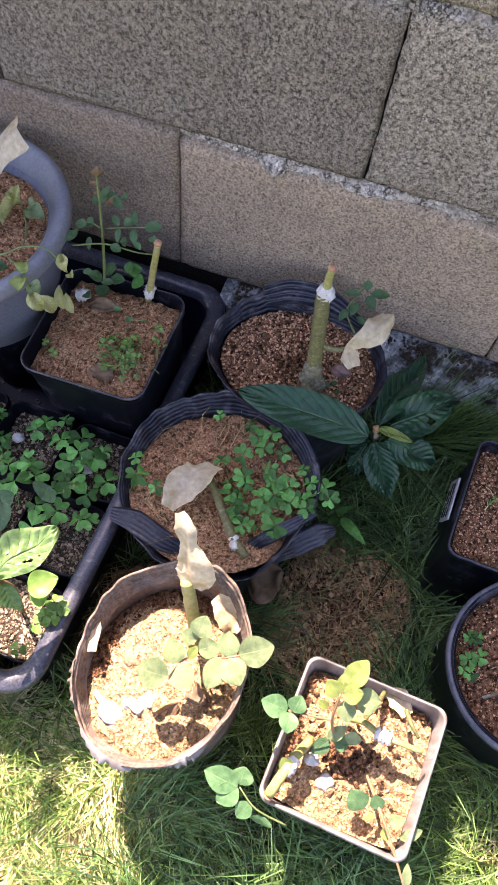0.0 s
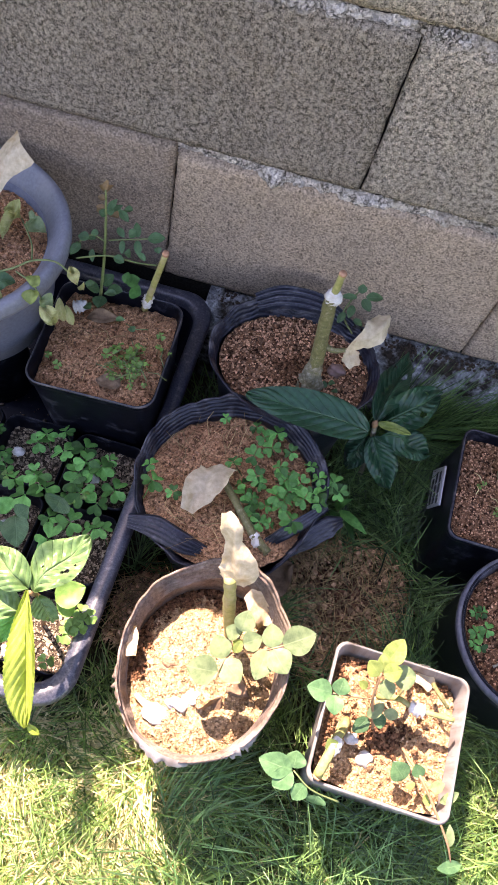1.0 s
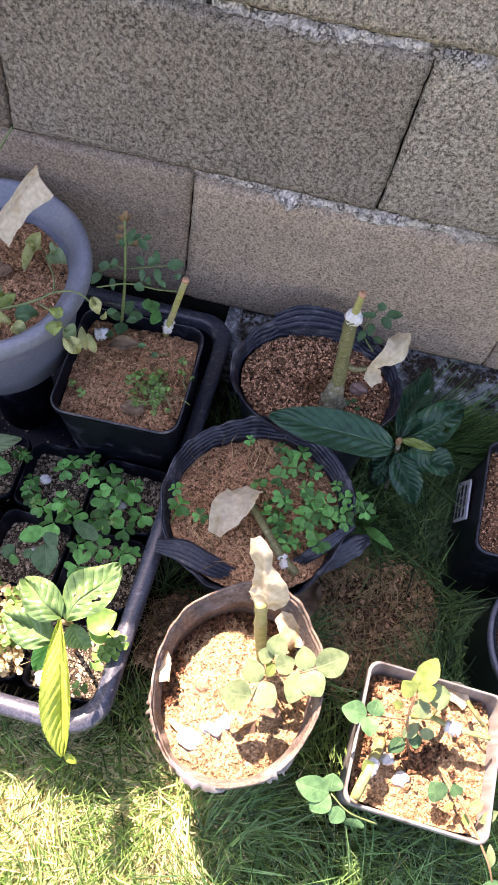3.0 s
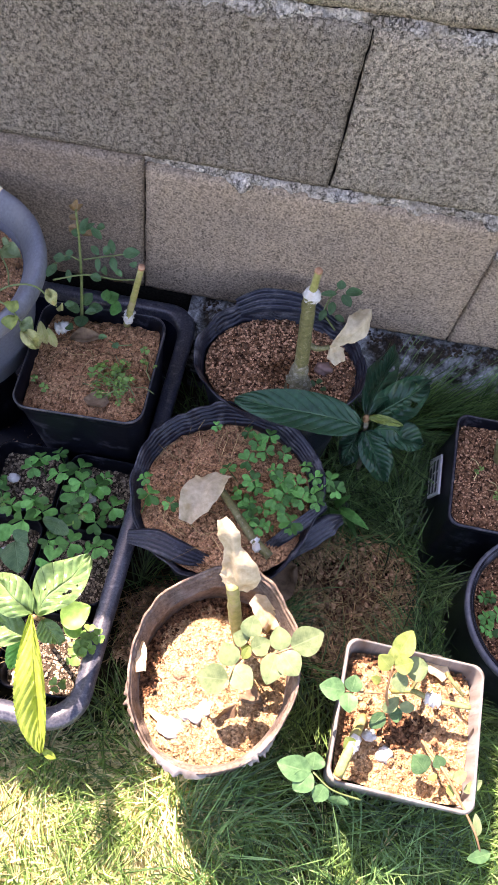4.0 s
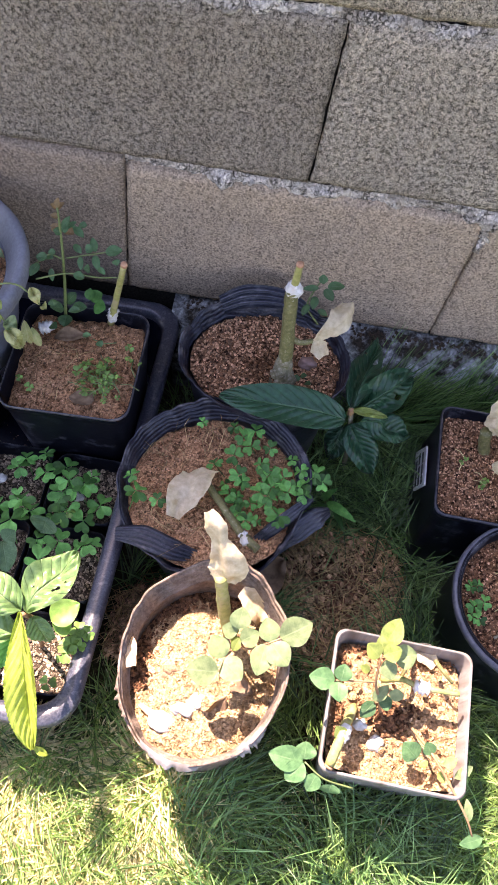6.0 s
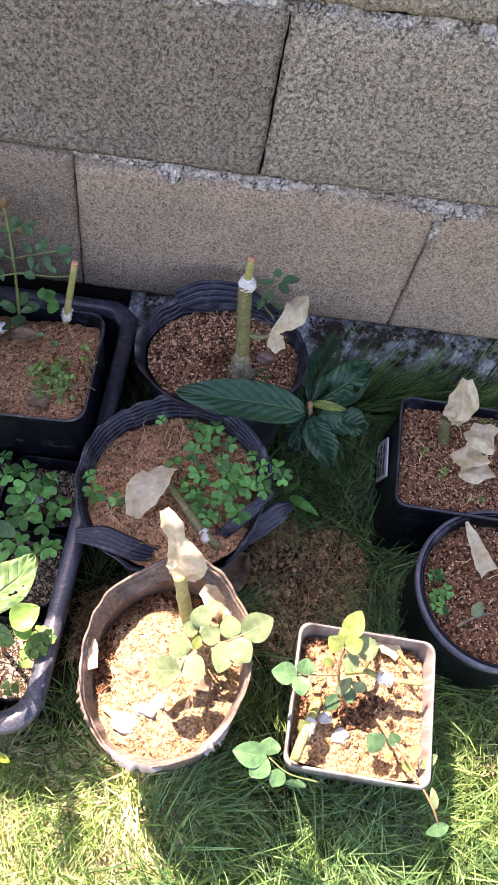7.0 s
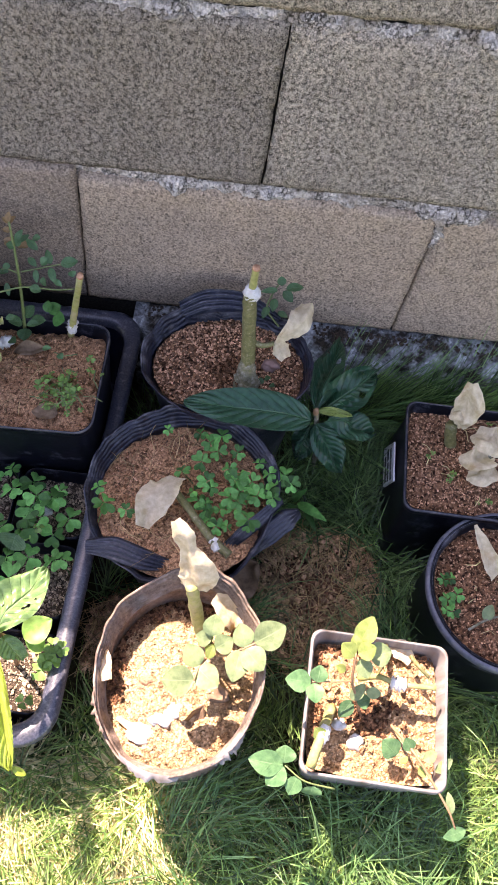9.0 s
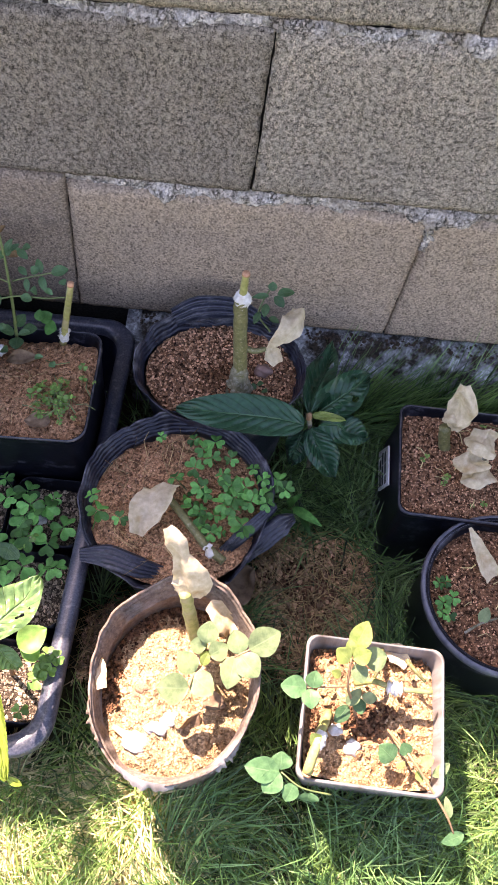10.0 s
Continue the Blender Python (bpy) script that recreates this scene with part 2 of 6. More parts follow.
M_PALE_POT = mat("weathered_pale_plastic", (0.145, 0.136, 0.128), (0.29, 0.272, 0.258), fine=240, broad=60, rough=0.6, bump=0.4, dist=0.0008, stain=(0.10, 0.078, 0.062), stain_at=0.54, spec=0.35, stretch=(1, 1, 0.12))
M_BAG = mat("black_ribbed_plastic_bag", (0.004, 0.005, 0.010), (0.024, 0.027, 0.042), fine=220, broad=40, rough=0.34, bump=0.35, dist=0.0010, stain=(0.15, 0.145, 0.15), stain_at=0.60, spec=0.38)
M_FLAP = mat("scuffed_bag_plastic", (0.006, 0.008, 0.015), (0.035, 0.038, 0.054), fine=260, broad=60, rough=0.28, bump=0.35, dist=0.0010, stain=(0.13, 0.13, 0.14), stain_at=0.61, spec=0.5)
M_BAG_DUSTY = mat("dusty_brown_grow_bag", (0.085, 0.058, 0.042), (0.22, 0.165, 0.13), fine=260, broad=24, rough=0.75, bump=0.6, dist=0.0012, stain=(0.30, 0.255, 0.225), stain_at=0.58, spec=0.3)

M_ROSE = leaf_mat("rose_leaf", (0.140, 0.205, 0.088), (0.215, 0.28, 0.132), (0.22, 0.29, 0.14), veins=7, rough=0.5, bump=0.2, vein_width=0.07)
# darker copy of M_ROSE: shade is put into the leaf's green
M_ROSE_DARK = leaf_mat("shade_toned_rose_leaf", (0.045, 0.115, 0.045), (0.08, 0.17, 0.07), (0.11, 0.20, 0.09), veins=7, rough=0.42)
M_ROSE_YOUNG = leaf_mat("young_rose_leaf", (0.15, 0.215, 0.048), (0.245, 0.30, 0.085), (0.26, 0.32, 0.095), veins=7, rough=0.42, bump=0.2, vein_width=0.07)
M_RED_LEAF = leaf_mat("reddish_new_rose_leaf", (0.17, 0.11, 0.05), (0.27, 0.17, 0.08), (0.30, 0.20, 0.10), veins=6, rough=0.45)
M_WILT = leaf_mat("wilting_leaf", (0.30, 0.33, 0.11), (0.54, 0.54, 0.25), (0.56, 0.56, 0.30), veins=6, rough=0.55, spots=(0.32, 0.22, 0.10))
M_LOQUAT = leaf_mat("dark_loquat_leaf", (0.006, 0.037, 0.018), (0.018, 0.070, 0.033), (0.060, 0.14, 0.066), veins=9, rough=0.28, through_light=0.06, bump=1.0, vein_width=0.06)
M_LOQUAT_PALE = leaf_mat("pale_loquat_leaf", (0.085, 0.175, 0.055), (0.16, 0.26, 0.10), (0.20, 0.30, 0.13), veins=7, rough=0.30, through_light=0.2, bump=1.0, vein_width=0.05)
M_LOQUAT_YOUNG = leaf_mat("yellow_green_loquat_leaf", (0.24, 0.34, 0.038), (0.37, 0.45, 0.075), (0.43, 0.50, 0.12), veins=10, rough=0.38, through_light=0.28, bump=1.0, vein_width=0.05)
M_CLOVER = mat("clover_leaf", (0.042, 0.160, 0.034), (0.105, 0.310, 0.076), fine=150, broad=60, rough=0.5, bump=0.15, dist=0.0005, vary=0.7, through_light=0.2, spec=0.25)
M_CLOVER_LIME = mat("lime_weed_leaf", (0.10, 0.22, 0.045), (0.19, 0.33, 0.08), fine=150, broad=60, rough=0.5, bump=0.15, dist=0.0005, vary=0.3, through_light=0.3)
M_CLOVER_DRY = mat("dried_clover_leaf", (0.44, 0.32, 0.16), (0.68, 0.55, 0.33), fine=150, broad=60, rough=0.75, bump=0.2, dist=0.0006, vary=0.35, through_light=0.3)
M_STALK = mat("green_stalk", (0.085, 0.13, 0.04), (0.16, 0.20, 0.07), fine=200, broad=60, rough=0.6, bump=0.3, dist=0.0006)
M_RED_STALK = mat("reddish_stalk", (0.22, 0.12, 0.06), (0.34, 0.20, 0.10), fine=200, broad=60, rough=0.6, bump=0.3, dist=0.0006)
M_ROSE_WOOD = mat("green_rose_wood", (0.075, 0.072, 0.024), (0.165, 0.155, 0.058), fine=190, broad=330, rough=0.55, bump=0.8, dist=0.001, stain=(0.34, 0.30, 0.20), stain_at=0.63)
M_GREY_WOOD = mat("grey_green_bark", (0.085, 0.078, 0.042), (0.20, 0.18, 0.11), fine=180, broad=140, rough=0.85, bump=0.9, dist=0.0014, stain=(0.36, 0.33, 0.27), stain_at=0.58)
M_YELLOW_WOOD = mat("yellow_green_stump", (0.20, 0.20, 0.055), (0.36, 0.34, 0.12), fine=160, broad=70, rough=0.6, bump=0.5, dist=0.001, stain=(0.36, 0.29, 0.17), stain_at=0.60)
M_CUT = mat("reddish_cut_wood", (0.36, 0.17, 0.09), (0.50, 0.28, 0.16), fine=300, broad=90, rough=0.8, bump=0.3)
M_WRAP = mat("white_grafting_film", (0.45, 0.44, 0.41), (0.68, 0.67, 0.63), fine=200, broad=90, rough=0.32, bump=0.8, dist=0.0016, stain=(0.46, 0.41, 0.33), stain_at=0.57)
M_PAPER = mat("cream_dried_bag_paper", (0.50, 0.405, 0.26), (0.74, 0.64, 0.465), fine=130, broad=34, rough=0.55, bump=0.7, dist=0.0018, stain=(0.46, 0.30, 0.14), stain_at=0.60, through_light=0.35)
M_DRY_LEAF = mat("dry_brown_leaf", (0.10, 0.060, 0.034), (0.23, 0.148, 0.086), fine=140, broad=60, rough=0.8, bump=0.7, dist=0.0014, through_light=0.12)
M_STRAW = mat("dry_straw", (0.50, 0.42, 0.20), (0.76, 0.67, 0.38), fine=200, broad=40, rough=0.8, bump=0.2, vary=0.3, through_light=0.25)
M_DEAD = mat("brown_dead_grass", (0.30, 0.195, 0.085), (0.56, 0.40, 0.20), fine=200, broad=40, rough=0.8, bump=0.2, vary=0.55, through_light=0.2)
M_GRASS = mat("lawn_grass", (0.045, 0.118, 0.025), (0.245, 0.365, 0.100), fine=40, broad=9, rough=0.5, bump=0.1, dist=0.0003, vary=0.75, through_light=0.35, spec=0.4)
# long grass; its cooler, darker green has the shade's tint put in
M_GRASS_DARK = mat("shade_toned_long_grass", (0.040, 0.120, 0.036), (0.185, 0.315, 0.108), fine=25, broad=9, rough=0.42, bump=0.1, dist=0.0003, vary=0.8, through_light=0.25, spec=0.45)
M_CLOD = mat("brown_clods", (0.20, 0.11, 0.065), (0.44, 0.28, 0.17), fine=320, broad=60, rough=1.0, bump=0.7, dist=0.002, vary=0.5, spec=0.1)
M_MULCH = mat("dry_brown_mulch", (0.33, 0.175, 0.088), (0.70, 0.44, 0.25), fine=320, broad=40, rough=0.9, bump=0.8, dist=0.003, vary=0.6, spec=0.2)
M_PEBBLE = mat("smooth_reddish_pebble", (0.15, 0.085, 0.07), (0.24, 0.15, 0.125), fine=120, broad=60, rough=0.5, bump=0.1)
M_WHITE_STONE = mat("white_stone", (0.34, 0.33, 0.30), (0.56, 0.55, 0.52), fine=200, broad=80, rough=0.8, bump=0.4, dist=0.001)
M_STICKER = mat("white_label", (0.62, 0.63, 0.64), (0.74, 0.75, 0.76), fine=80, broad=60, rough=0.5, bump=0.05)
M_INK = mat("black_ink", (0.03, 0.03, 0.03), (0.06, 0.06, 0.06), rough=0.6, bump=0.05)

# ---- building helpers ----
ORIGIN = {}


def thing(name, loc, label, category, group="", kind=""):
    ob = new(name)
    ob.location = loc
    ob.empty_display_size = 0.02
    ORIGIN[ob.name] = Vector(loc)
    return tagged(ob, label, category, group, kind)


def mesh_of(name, verts, faces, material, smooth=True, uvs=None):
    me = bpy.data.meshes.new(name)
    me.from_pydata([tuple(map(float, v)) for v in verts], [], [tuple(map(int, f)) for f in faces])
    me.materials.append(material)
    if smooth:
        me.polygons.foreach_set("use_smooth", [True] * len(me.polygons))
    if uvs is not None:
        layer = me.uv_layers.new(name="UVMap")
        idx = np.empty(len(me.loops), dtype=np.int32)
        me.loops.foreach_get("vertex_index", idx)
        layer.data.foreach_set("uv", np.asarray(uvs, dtype=np.float32)[idx].ravel())
    me.update()
    return me


def part(name, geo, material, parent=None, label="", smooth=True):
    """One mesh object from (verts, faces) or (verts, faces, uvs) in world metres, under a thing or a part."""
    verts, faces = np.asarray(geo[0], dtype=float), geo[1]
    uvs = geo[2] if len(geo) > 2 else None
    o = ORIGIN.get(parent.name, Vector((0, 0, 0))) if parent else Vector((0, 0, 0))
    ob = new(name, mesh_of(name, verts - np.array(o), faces, material, smooth, uvs))
    if parent:
        ob.parent = parent
    ORIGIN[ob.name] = o
    return tagged(ob, label)


def placed(name, me, m, parent, label=""):
    """An object on an existing mesh at the world pose m under parent."""
    ob = new(name, me)
    o = ORIGIN.get(parent.name, Vector((0, 0, 0)))
    ob.parent = parent
    ob.matrix_basis = Matrix.Translation(-o) @ m
    ORIGIN[ob.name] = o
    return tagged(ob, label)


def nz(x, y, z=0.0, s=1.0):
    return noise.noise(Vector((x * s, y * s, z * s)))


def join(*geos):
    vs, fs, us, k = [], [], [], 0
    for g in geos:
        v = np.asarray(g[0], dtype=float)
        vs.append(v)
        fs += [tuple(i + k for i in f) for f in g[1]]
        us.append(np.asarray(g[2]) if len(g) > 2 else np.zeros((len(v), 2)))
        k += len(v)
    return np.vstack(vs), fs, np.vstack(us)


def loft(rings, closed=True, cap_first=False, cap_last=False):
    """Skin over rings of equal point count."""
    n = len(rings[0])
    verts = np.vstack(rings)
    faces = []
    for i in range(len(rings) - 1):
        for j in range(n if closed else n - 1):
            a, b = i * n + j, i * n + (j + 1) % n
            faces.append((a, b, b + n, a + n))
    if cap_first:
        faces.append(tuple(range(n - 1, -1, -1)))
    if cap_last:
        faces.append(tuple(range((len(rings) - 1) * n, len(rings) * n)))
    return verts, faces


def round_ring(cx, cy, r, z, n=72, wob=0.0, seed=0.0, squash=1.0, wz=0.0):
    a = np.linspace(0, 2 * math.pi, n, endpoint=False)
    out = []
    for t in a:
        k = 1 + wob * nz(math.cos(t) * 1.6 + seed, math.sin(t) * 1.6, z * 6 + seed)
        zz = z + wz * nz(math.cos(t) * 2.3 - seed, math.sin(t) * 2.3, seed)
        out.append((cx + r * k * math.cos(t), cy + r * k * squash * math.sin(t), zz))
    return np.array(out)


def square_ring(cx, cy, hx, hy, cr, z, turn=0.0, n=7):
    """A rounded rectangle, n points a corner, with points along the sides."""
    out = []
    for (sx, sy, a0) in ((1, 1, 0), (-1, 1, 90), (-1, -1, 180), (1, -1, 270)):
        for k in range(n):
            a = radians(a0 + 90 * k / (n - 1))
            out.append((sx * (hx - cr) + cr * math.cos(a), sy * (hy - cr) + cr * math.sin(a)))
        m = len(out)
    full = []
    for i in range(len(out)):
        p, q = out[i], out[(i + 1) % len(out)]
        full.append(p)
        if i % n == n - 1:
            for k in range(1, 6):
                full.append((p[0] + (q[0] - p[0]) * k / 6, p[1] + (q[1] - p[1]) * k / 6))
    c, s = math.cos(radians(turn)), math.sin(radians(turn))
    return np.array([(cx + x * c - y * s, cy + x * s + y * c, z) for x, y in full])


def tube(points, radii, n=9, knobs=0.0, seed=0.0, cap=True):
    """A tapered tube along points."""
    pts = [Vector(p) for p in points]
    rings = []
    up = Vector((0.31, 0.17, 0.93))
    for i, p in enumerate(pts):
        d = (pts[min(i + 1, len(pts) - 1)] - pts[max(i - 1, 0)]).normalized()
        u = d.cross(up)
        if u.length < 0.1:
            u = d.cross(Vector((1, 0, 0)))
        u.normalize()
        w = d.cross(u)
        r = radii[i] if hasattr(radii, "__len__") else radii
        ring = []
        for k in range(n):
            a = 2 * math.pi * k / n
            rr = r * (1 + knobs * nz(i * 0.9 + seed, k * 0.8, seed))
            ring.append(p + u * rr * math.cos(a) + w * rr * math.sin(a))
        rings.append(np.array(ring))
    v, f = loft(rings, True, cap, cap)
    return v, f


def curve(points, n=10):
    """A smooth line of n points a span through the points."""
    p = [np.array(q, dtype=float) for q in points]
    p = [2 * p[0] - p[1]] + p + [2 * p[-1] - p[-2]]
    out = []
    for i in range(1, len(p) - 2):
        for k in range(n):
            t = k / n
            out.append(0.5 * (2 * p[i] + (p[i + 1] - p[i - 1]) * t + (2 * p[i - 1] - 5 * p[i] + 4 * p[i + 1] - p[i + 2]) * t * t
                              + (3 * p[i] - p[i - 1] - 3 * p[i + 1] + p[i + 2]) * t ** 3))
    out.append(p[-2])
    return out


_ICO = None


def grains(points, sizes, rng, flat=0.75):
    """Many small rough stones in one mesh."""
    global _ICO
    if _ICO is None:
        bm = bmesh.new()
        bmesh.ops.create_icosphere(bm, subdivisions=1, radius=1.0)
        _ICO = (np.array([v.co[:] for v in bm.verts]), np.array([[v.index for v in f.verts] for f in bm.faces]))
        bm.free()
    iv, jf = _ICO
    pts, sizes = np.asarray(points), np.asarray(sizes)
    m = len(pts)
    sc = sizes[:, None, None] * rng.uniform(0.65, 1.25, (m, len(iv), 1)) * np.stack([rng.uniform(0.7, 1.3, m), rng.uniform(0.7, 1.3, m), np.full(m, flat)], 1)[:, None, :]
    v = iv[None] * sc
    a = rng.uniform(0, 6.28, m)
    c, s = np.cos(a)[:, None], np.sin(a)[:, None]
    v = np.stack([v[..., 0] * c - v[..., 1] * s, v[..., 0] * s + v[..., 1] * c, v[..., 2]], 2) + pts[:, None, :]
    f = (jf[None] + (np.arange(m) * len(iv))[:, None, None]).reshape(-1, 3)
    return v.reshape(-1, 3), f.tolist()



def rock(at, r, seed, flat=0.8):
    """One rounded stone or clod with an uneven surface."""
    bm = bmesh.new()
    bmesh.ops.create_icosphere(bm, subdivisions=3, radius=1.0)
    v = np.array([q.co[:] for q in bm.verts])
    f = [[q.index for q in k.verts] for k in bm.faces]
    bm.free()
    k = np.array([1 + 0.50 * nz(p[0], p[1], p[2] + seed, 1.3) + 0.16 * nz(p[0], p[1], p[2] + seed, 4) for p in v])
    return v * k[:, None] * r * np.array((1.1, 0.9, flat)) + np.array(at), f

# ---- wall, footing, ground ----
LEAN_X = 0.085      # the upright joints lean a little along the wall


def block(x0, x1, z0, z1, seed):
    """A concrete block with a rough, slightly uneven face and worn arrises."""
    nx, nzz = max(8, int((x1 - x0) / 0.007)), max(8, int((z1 - z0) / 0.007))
    verts, faces = [], []
    for j in range(nzz + 1):
        v = j / nzz
        z = z0 + (z1 - z0) * v
        for i in range(nx + 1):
            u = i / nx
            x = x0 + (x1 - x0) * u + LEAN_X * (z - 0.33)
            e = min(u * (x1 - x0), (1 - u) * (x1 - x0), v * (z1 - z0), (1 - v) * (z1 - z0))
            y = 0.0012 * nz(x, z, seed, 60) + 0.0018 * nz(x, z, seed + 3, 9)
            if e < 0.0045:
                y += 0.0034 * (1 - e / 0.0045) ** 2 + 0.003 * max(0, nz(x, z, seed, 140))
            dz = dx = 0.0
            if j in (0, nzz):
                dz = 0.0016 * nz(x, z, seed, 45)
            if i in (0, nx):
                dx = 0.0018 * nz(x, z, seed + 9, 50) + 0.0010 * nz(x, z, seed + 4, 170)
            verts.append((x + dx, y, z + dz))
    w = nx + 1
    for j in range(nzz):
        for i in range(nx):
            a = j * w + i
            faces.append((a, a + 1, a + w + 1, a + w))
    rim = list(range(w)) + [j * w + nx for j in range(1, nzz + 1)] + [nzz * w + i for i in range(nx - 1, -1, -1)] + [j * w for j in range(nzz - 1, 0, -1)]
    k = len(verts)
    verts += [(verts[i][0], 0.14, verts[i][2]) for i in rim]
    n = len(rim)
    for i in range(n):
        faces.append((rim[(i + 1) % n], rim[i], k + i, k + (i + 1) % n))
    return verts, faces


def box(x0, x1, y0, y1, z0, z1):
    v = [(x, y, z) for z in (z0, z1) for y in (y0, y1) for x in (x0, x1)]
    return v, [(0, 2, 3, 1), (4, 5, 7, 6), (0, 1, 5, 4), (2, 6, 7, 3), (0, 4, 6, 2), (1, 3, 7, 5)]


wall = part("wall_north", box(-6.0, 6.0, 0.013, 0.135, -0.3, 0.925), M_JOINT, None, "grey concrete block garden wall with rough mortar joints", smooth=False)
tagged(wall, category="wall", kind="structure")

# the courses: heights, and where their upright joints stand at z = 0.33
COURSES = [(0.108, 0.322, -0.001, M_BLOCK_LOW), (0.336, 0.526, 0.208, M_BLOCK), (0.537, 0.727, -0.016, M_BLOCK), (0.740, 0.930, 0.208, M_BLOCK)]
k = 0
for row, (z0, z1, j0, m) in enumerate(COURSES):
    for i in range(-3, 4):
        if row == 2:
            j0 = 0.385
        pitch = 0.417 if row == 0 else 0.425
        x0 = j0 + pitch * i
        k += 1
        dz = 0.0015 * nz(k * 3.1, row)
        # blocks farther left take the darker tones
        part("block", block(x0 + 0.0012, x0 + pitch - 0.0012, z0 + dz, z1 + dz + (0.0095 if row == 0 and x0 + pitch < 0.02 else 0.0), k * 5.3), M_BLOCK_LOW_DARK if row == 0 and x0 + pitch < 0.01 else M_BLOCK_DARK if x0 + pitch < 0.015 and i > -3 else M_BLOCK_MID if row and x0 + pitch < 0.25 else m, wall)
for s in (-1, 1):
    for row, (z0, z1, j0, m) in enumerate(COURSES):
        xa = j0 + (0.417 if row == 0 else 0.425) * (4 if s > 0 else -3)
        part("block", box(min(xa, s * 6.0), max(xa, s * 6.0), 0.0, 0.14, z0, z1), m, wall, smooth=False)


def mortar_bed(z0, z1, seed, proud, x_from):
    """A ragged bed of squeezed-out mortar between two courses."""
    xs = np.arange(x_from, 1.2, 0.0028)
    verts, faces, rows = [], [], 9
    for i, x in enumerate(xs):
        lump = max(0.0, 0.22 + 1.5 * nz(x, seed, 0, 13) + 0.8 * nz(x, seed, 5, 50)) * (0.12 + 0.88 * min(1, max(0, (x - 0.02) / 0.07)))
        low = z0 - 0.009 * lump + 0.004 * nz(x, seed, 2, 120)
        top = z1 - 0.0035 - 0.009 * max(0, nz(x, seed, 7, 24)) - 0.003 * nz(x, seed, 8, 130)
        for j in range(rows):
            v = j / (rows - 1)
            z = low + (top - low) * v
            belly = math.sin(math.pi * min(1, v * 0.9 + 0.1)) ** 0.7
            y = 0.0085 + 0.007 * (1 - min(1, max(0, (x - 0.02) / 0.07))) - belly * (0.0035 + proud * 1.15 * min(1.2, lump)) + 0.0030 * nz(x, z, seed, 110) + 0.0022 * nz(x, z, seed, 300)
            verts.append((x, y if 0 < j < rows - 1 else 0.0095, z))
    for i in range(len(xs) - 1):
        for j in range(rows - 1):
            a = i * rows + j
            faces.append((a, a + rows, a + rows + 1, a + 1))
    return verts, faces


for i, (z0, z1, p, xa) in enumerate(((0.318, 0.339, 0.0078, -0.004), (0.522, 0.540, 0.0078, -0.9), (0.727, 0.740, 0.004, -0.9))):
    part("mortar_bed", mortar_bed(z0, z1, 4.7 + 3 * i, p, xa), M_MORTAR, wall)
# a patch of mortar at the head of one upright joint
part("mortar_patch", grains([(0.415 + 0.006 * nz(i, 1.5), 0.004, 0.270 + 0.006 * i) for i in range(10)], [0.0075] * 10, np.random.default_rng(5)), M_MORTAR, wall)


def ground_z(x, y):
    t = min(1, max(0, (y + 0.52) / 0.2))
    return -0.034 - 0.018 * t * t * (3 - 2 * t) + 0.004 * nz(x, y, 0, 11)


def footing():
    xs, prof = np.arange(0.046, 1.6, 0.010), [(0.03, 0.103), (0.0, 0.100), (-0.014, 0.096), (-0.026, 0.088), (-0.034, 0.066), (-0.040, 0.02), (-0.045, -0.12)]
    rings = []
    for x in xs:
        ring = []
        for i, (y, z) in enumerate(prof):
            ring.append((x, y + 0.006 * nz(x, z, 3, 22) + 0.003 * nz(x, z, 5, 80), z + 0.006 * nz(x, y, 7, 26) + 0.003 * nz(x, y, 9, 90)))
        rings.append(ring)
    return loft([np.array(r) for r in rings], closed=False)


foot = part("footing", footing(), M_FOOT, None, "rough pale concrete footing at the foot of the wall")
tagged(foot, category="footing", kind="structure")
_r = np.random.default_rng(11)
_p = [(x, y, 0.098 + 0.004 * r) for x, y, r in zip(_r.uniform(0.06, 0.75, 420), _r.normal(-0.006, 0.006, 420), _r.uniform(0, 1, 420))]
tagged(part("footing_gravel", grains(_p, _r.uniform(0.0010, 0.0034, 420), _r), M_SOIL_DARK, foot, smooth=False), kind="stuff")


def ground_sheet():
    def axis(fine0, fine1, step, far):
        a = list(np.arange(fine0, fine1 + 1e-6, step))
        d, x = step, a[-1]
        while x < far:
            d *= 1.6
            x += d
            a.append(x)
        d, x = step, a[0]
        while x > -far:
            d *= 1.6
            x -= d
            a.insert(0, x)
        return a
    xs, ys = axis(-0.8, 1.2, 0.02, 300), axis(-1.3, 0.1, 0.02, 300)
    verts = [(x, y, ground_z(x, y) + 0.003 * nz(x, y, 2, 70)) for y in ys for x in xs]
    w = len(xs)
    faces = [(j * w + i, j * w + i + 1, (j + 1) * w + i + 1, (j + 1) * w + i) for j in range(len(ys) - 1) for i in range(w - 1)]
    return verts, faces


tagged(part("ground", ground_sheet(), M_GROUND, None, "bare brown soil under a lawn"), category="ground", kind="structure")

# ---- containers ----


def crumbs(x, y, rough, seed):
    """The uneven top of crumbly soil: swells, clods and crumbs."""
    return rough * (0.9 * nz(x, y, seed, 34) + 0.7 * abs(nz(x, y, seed + 4, 75)) + 0.5 * nz(x, y, seed, 120) + 0.4 * nz(x, y, seed, 270) - 0.2)


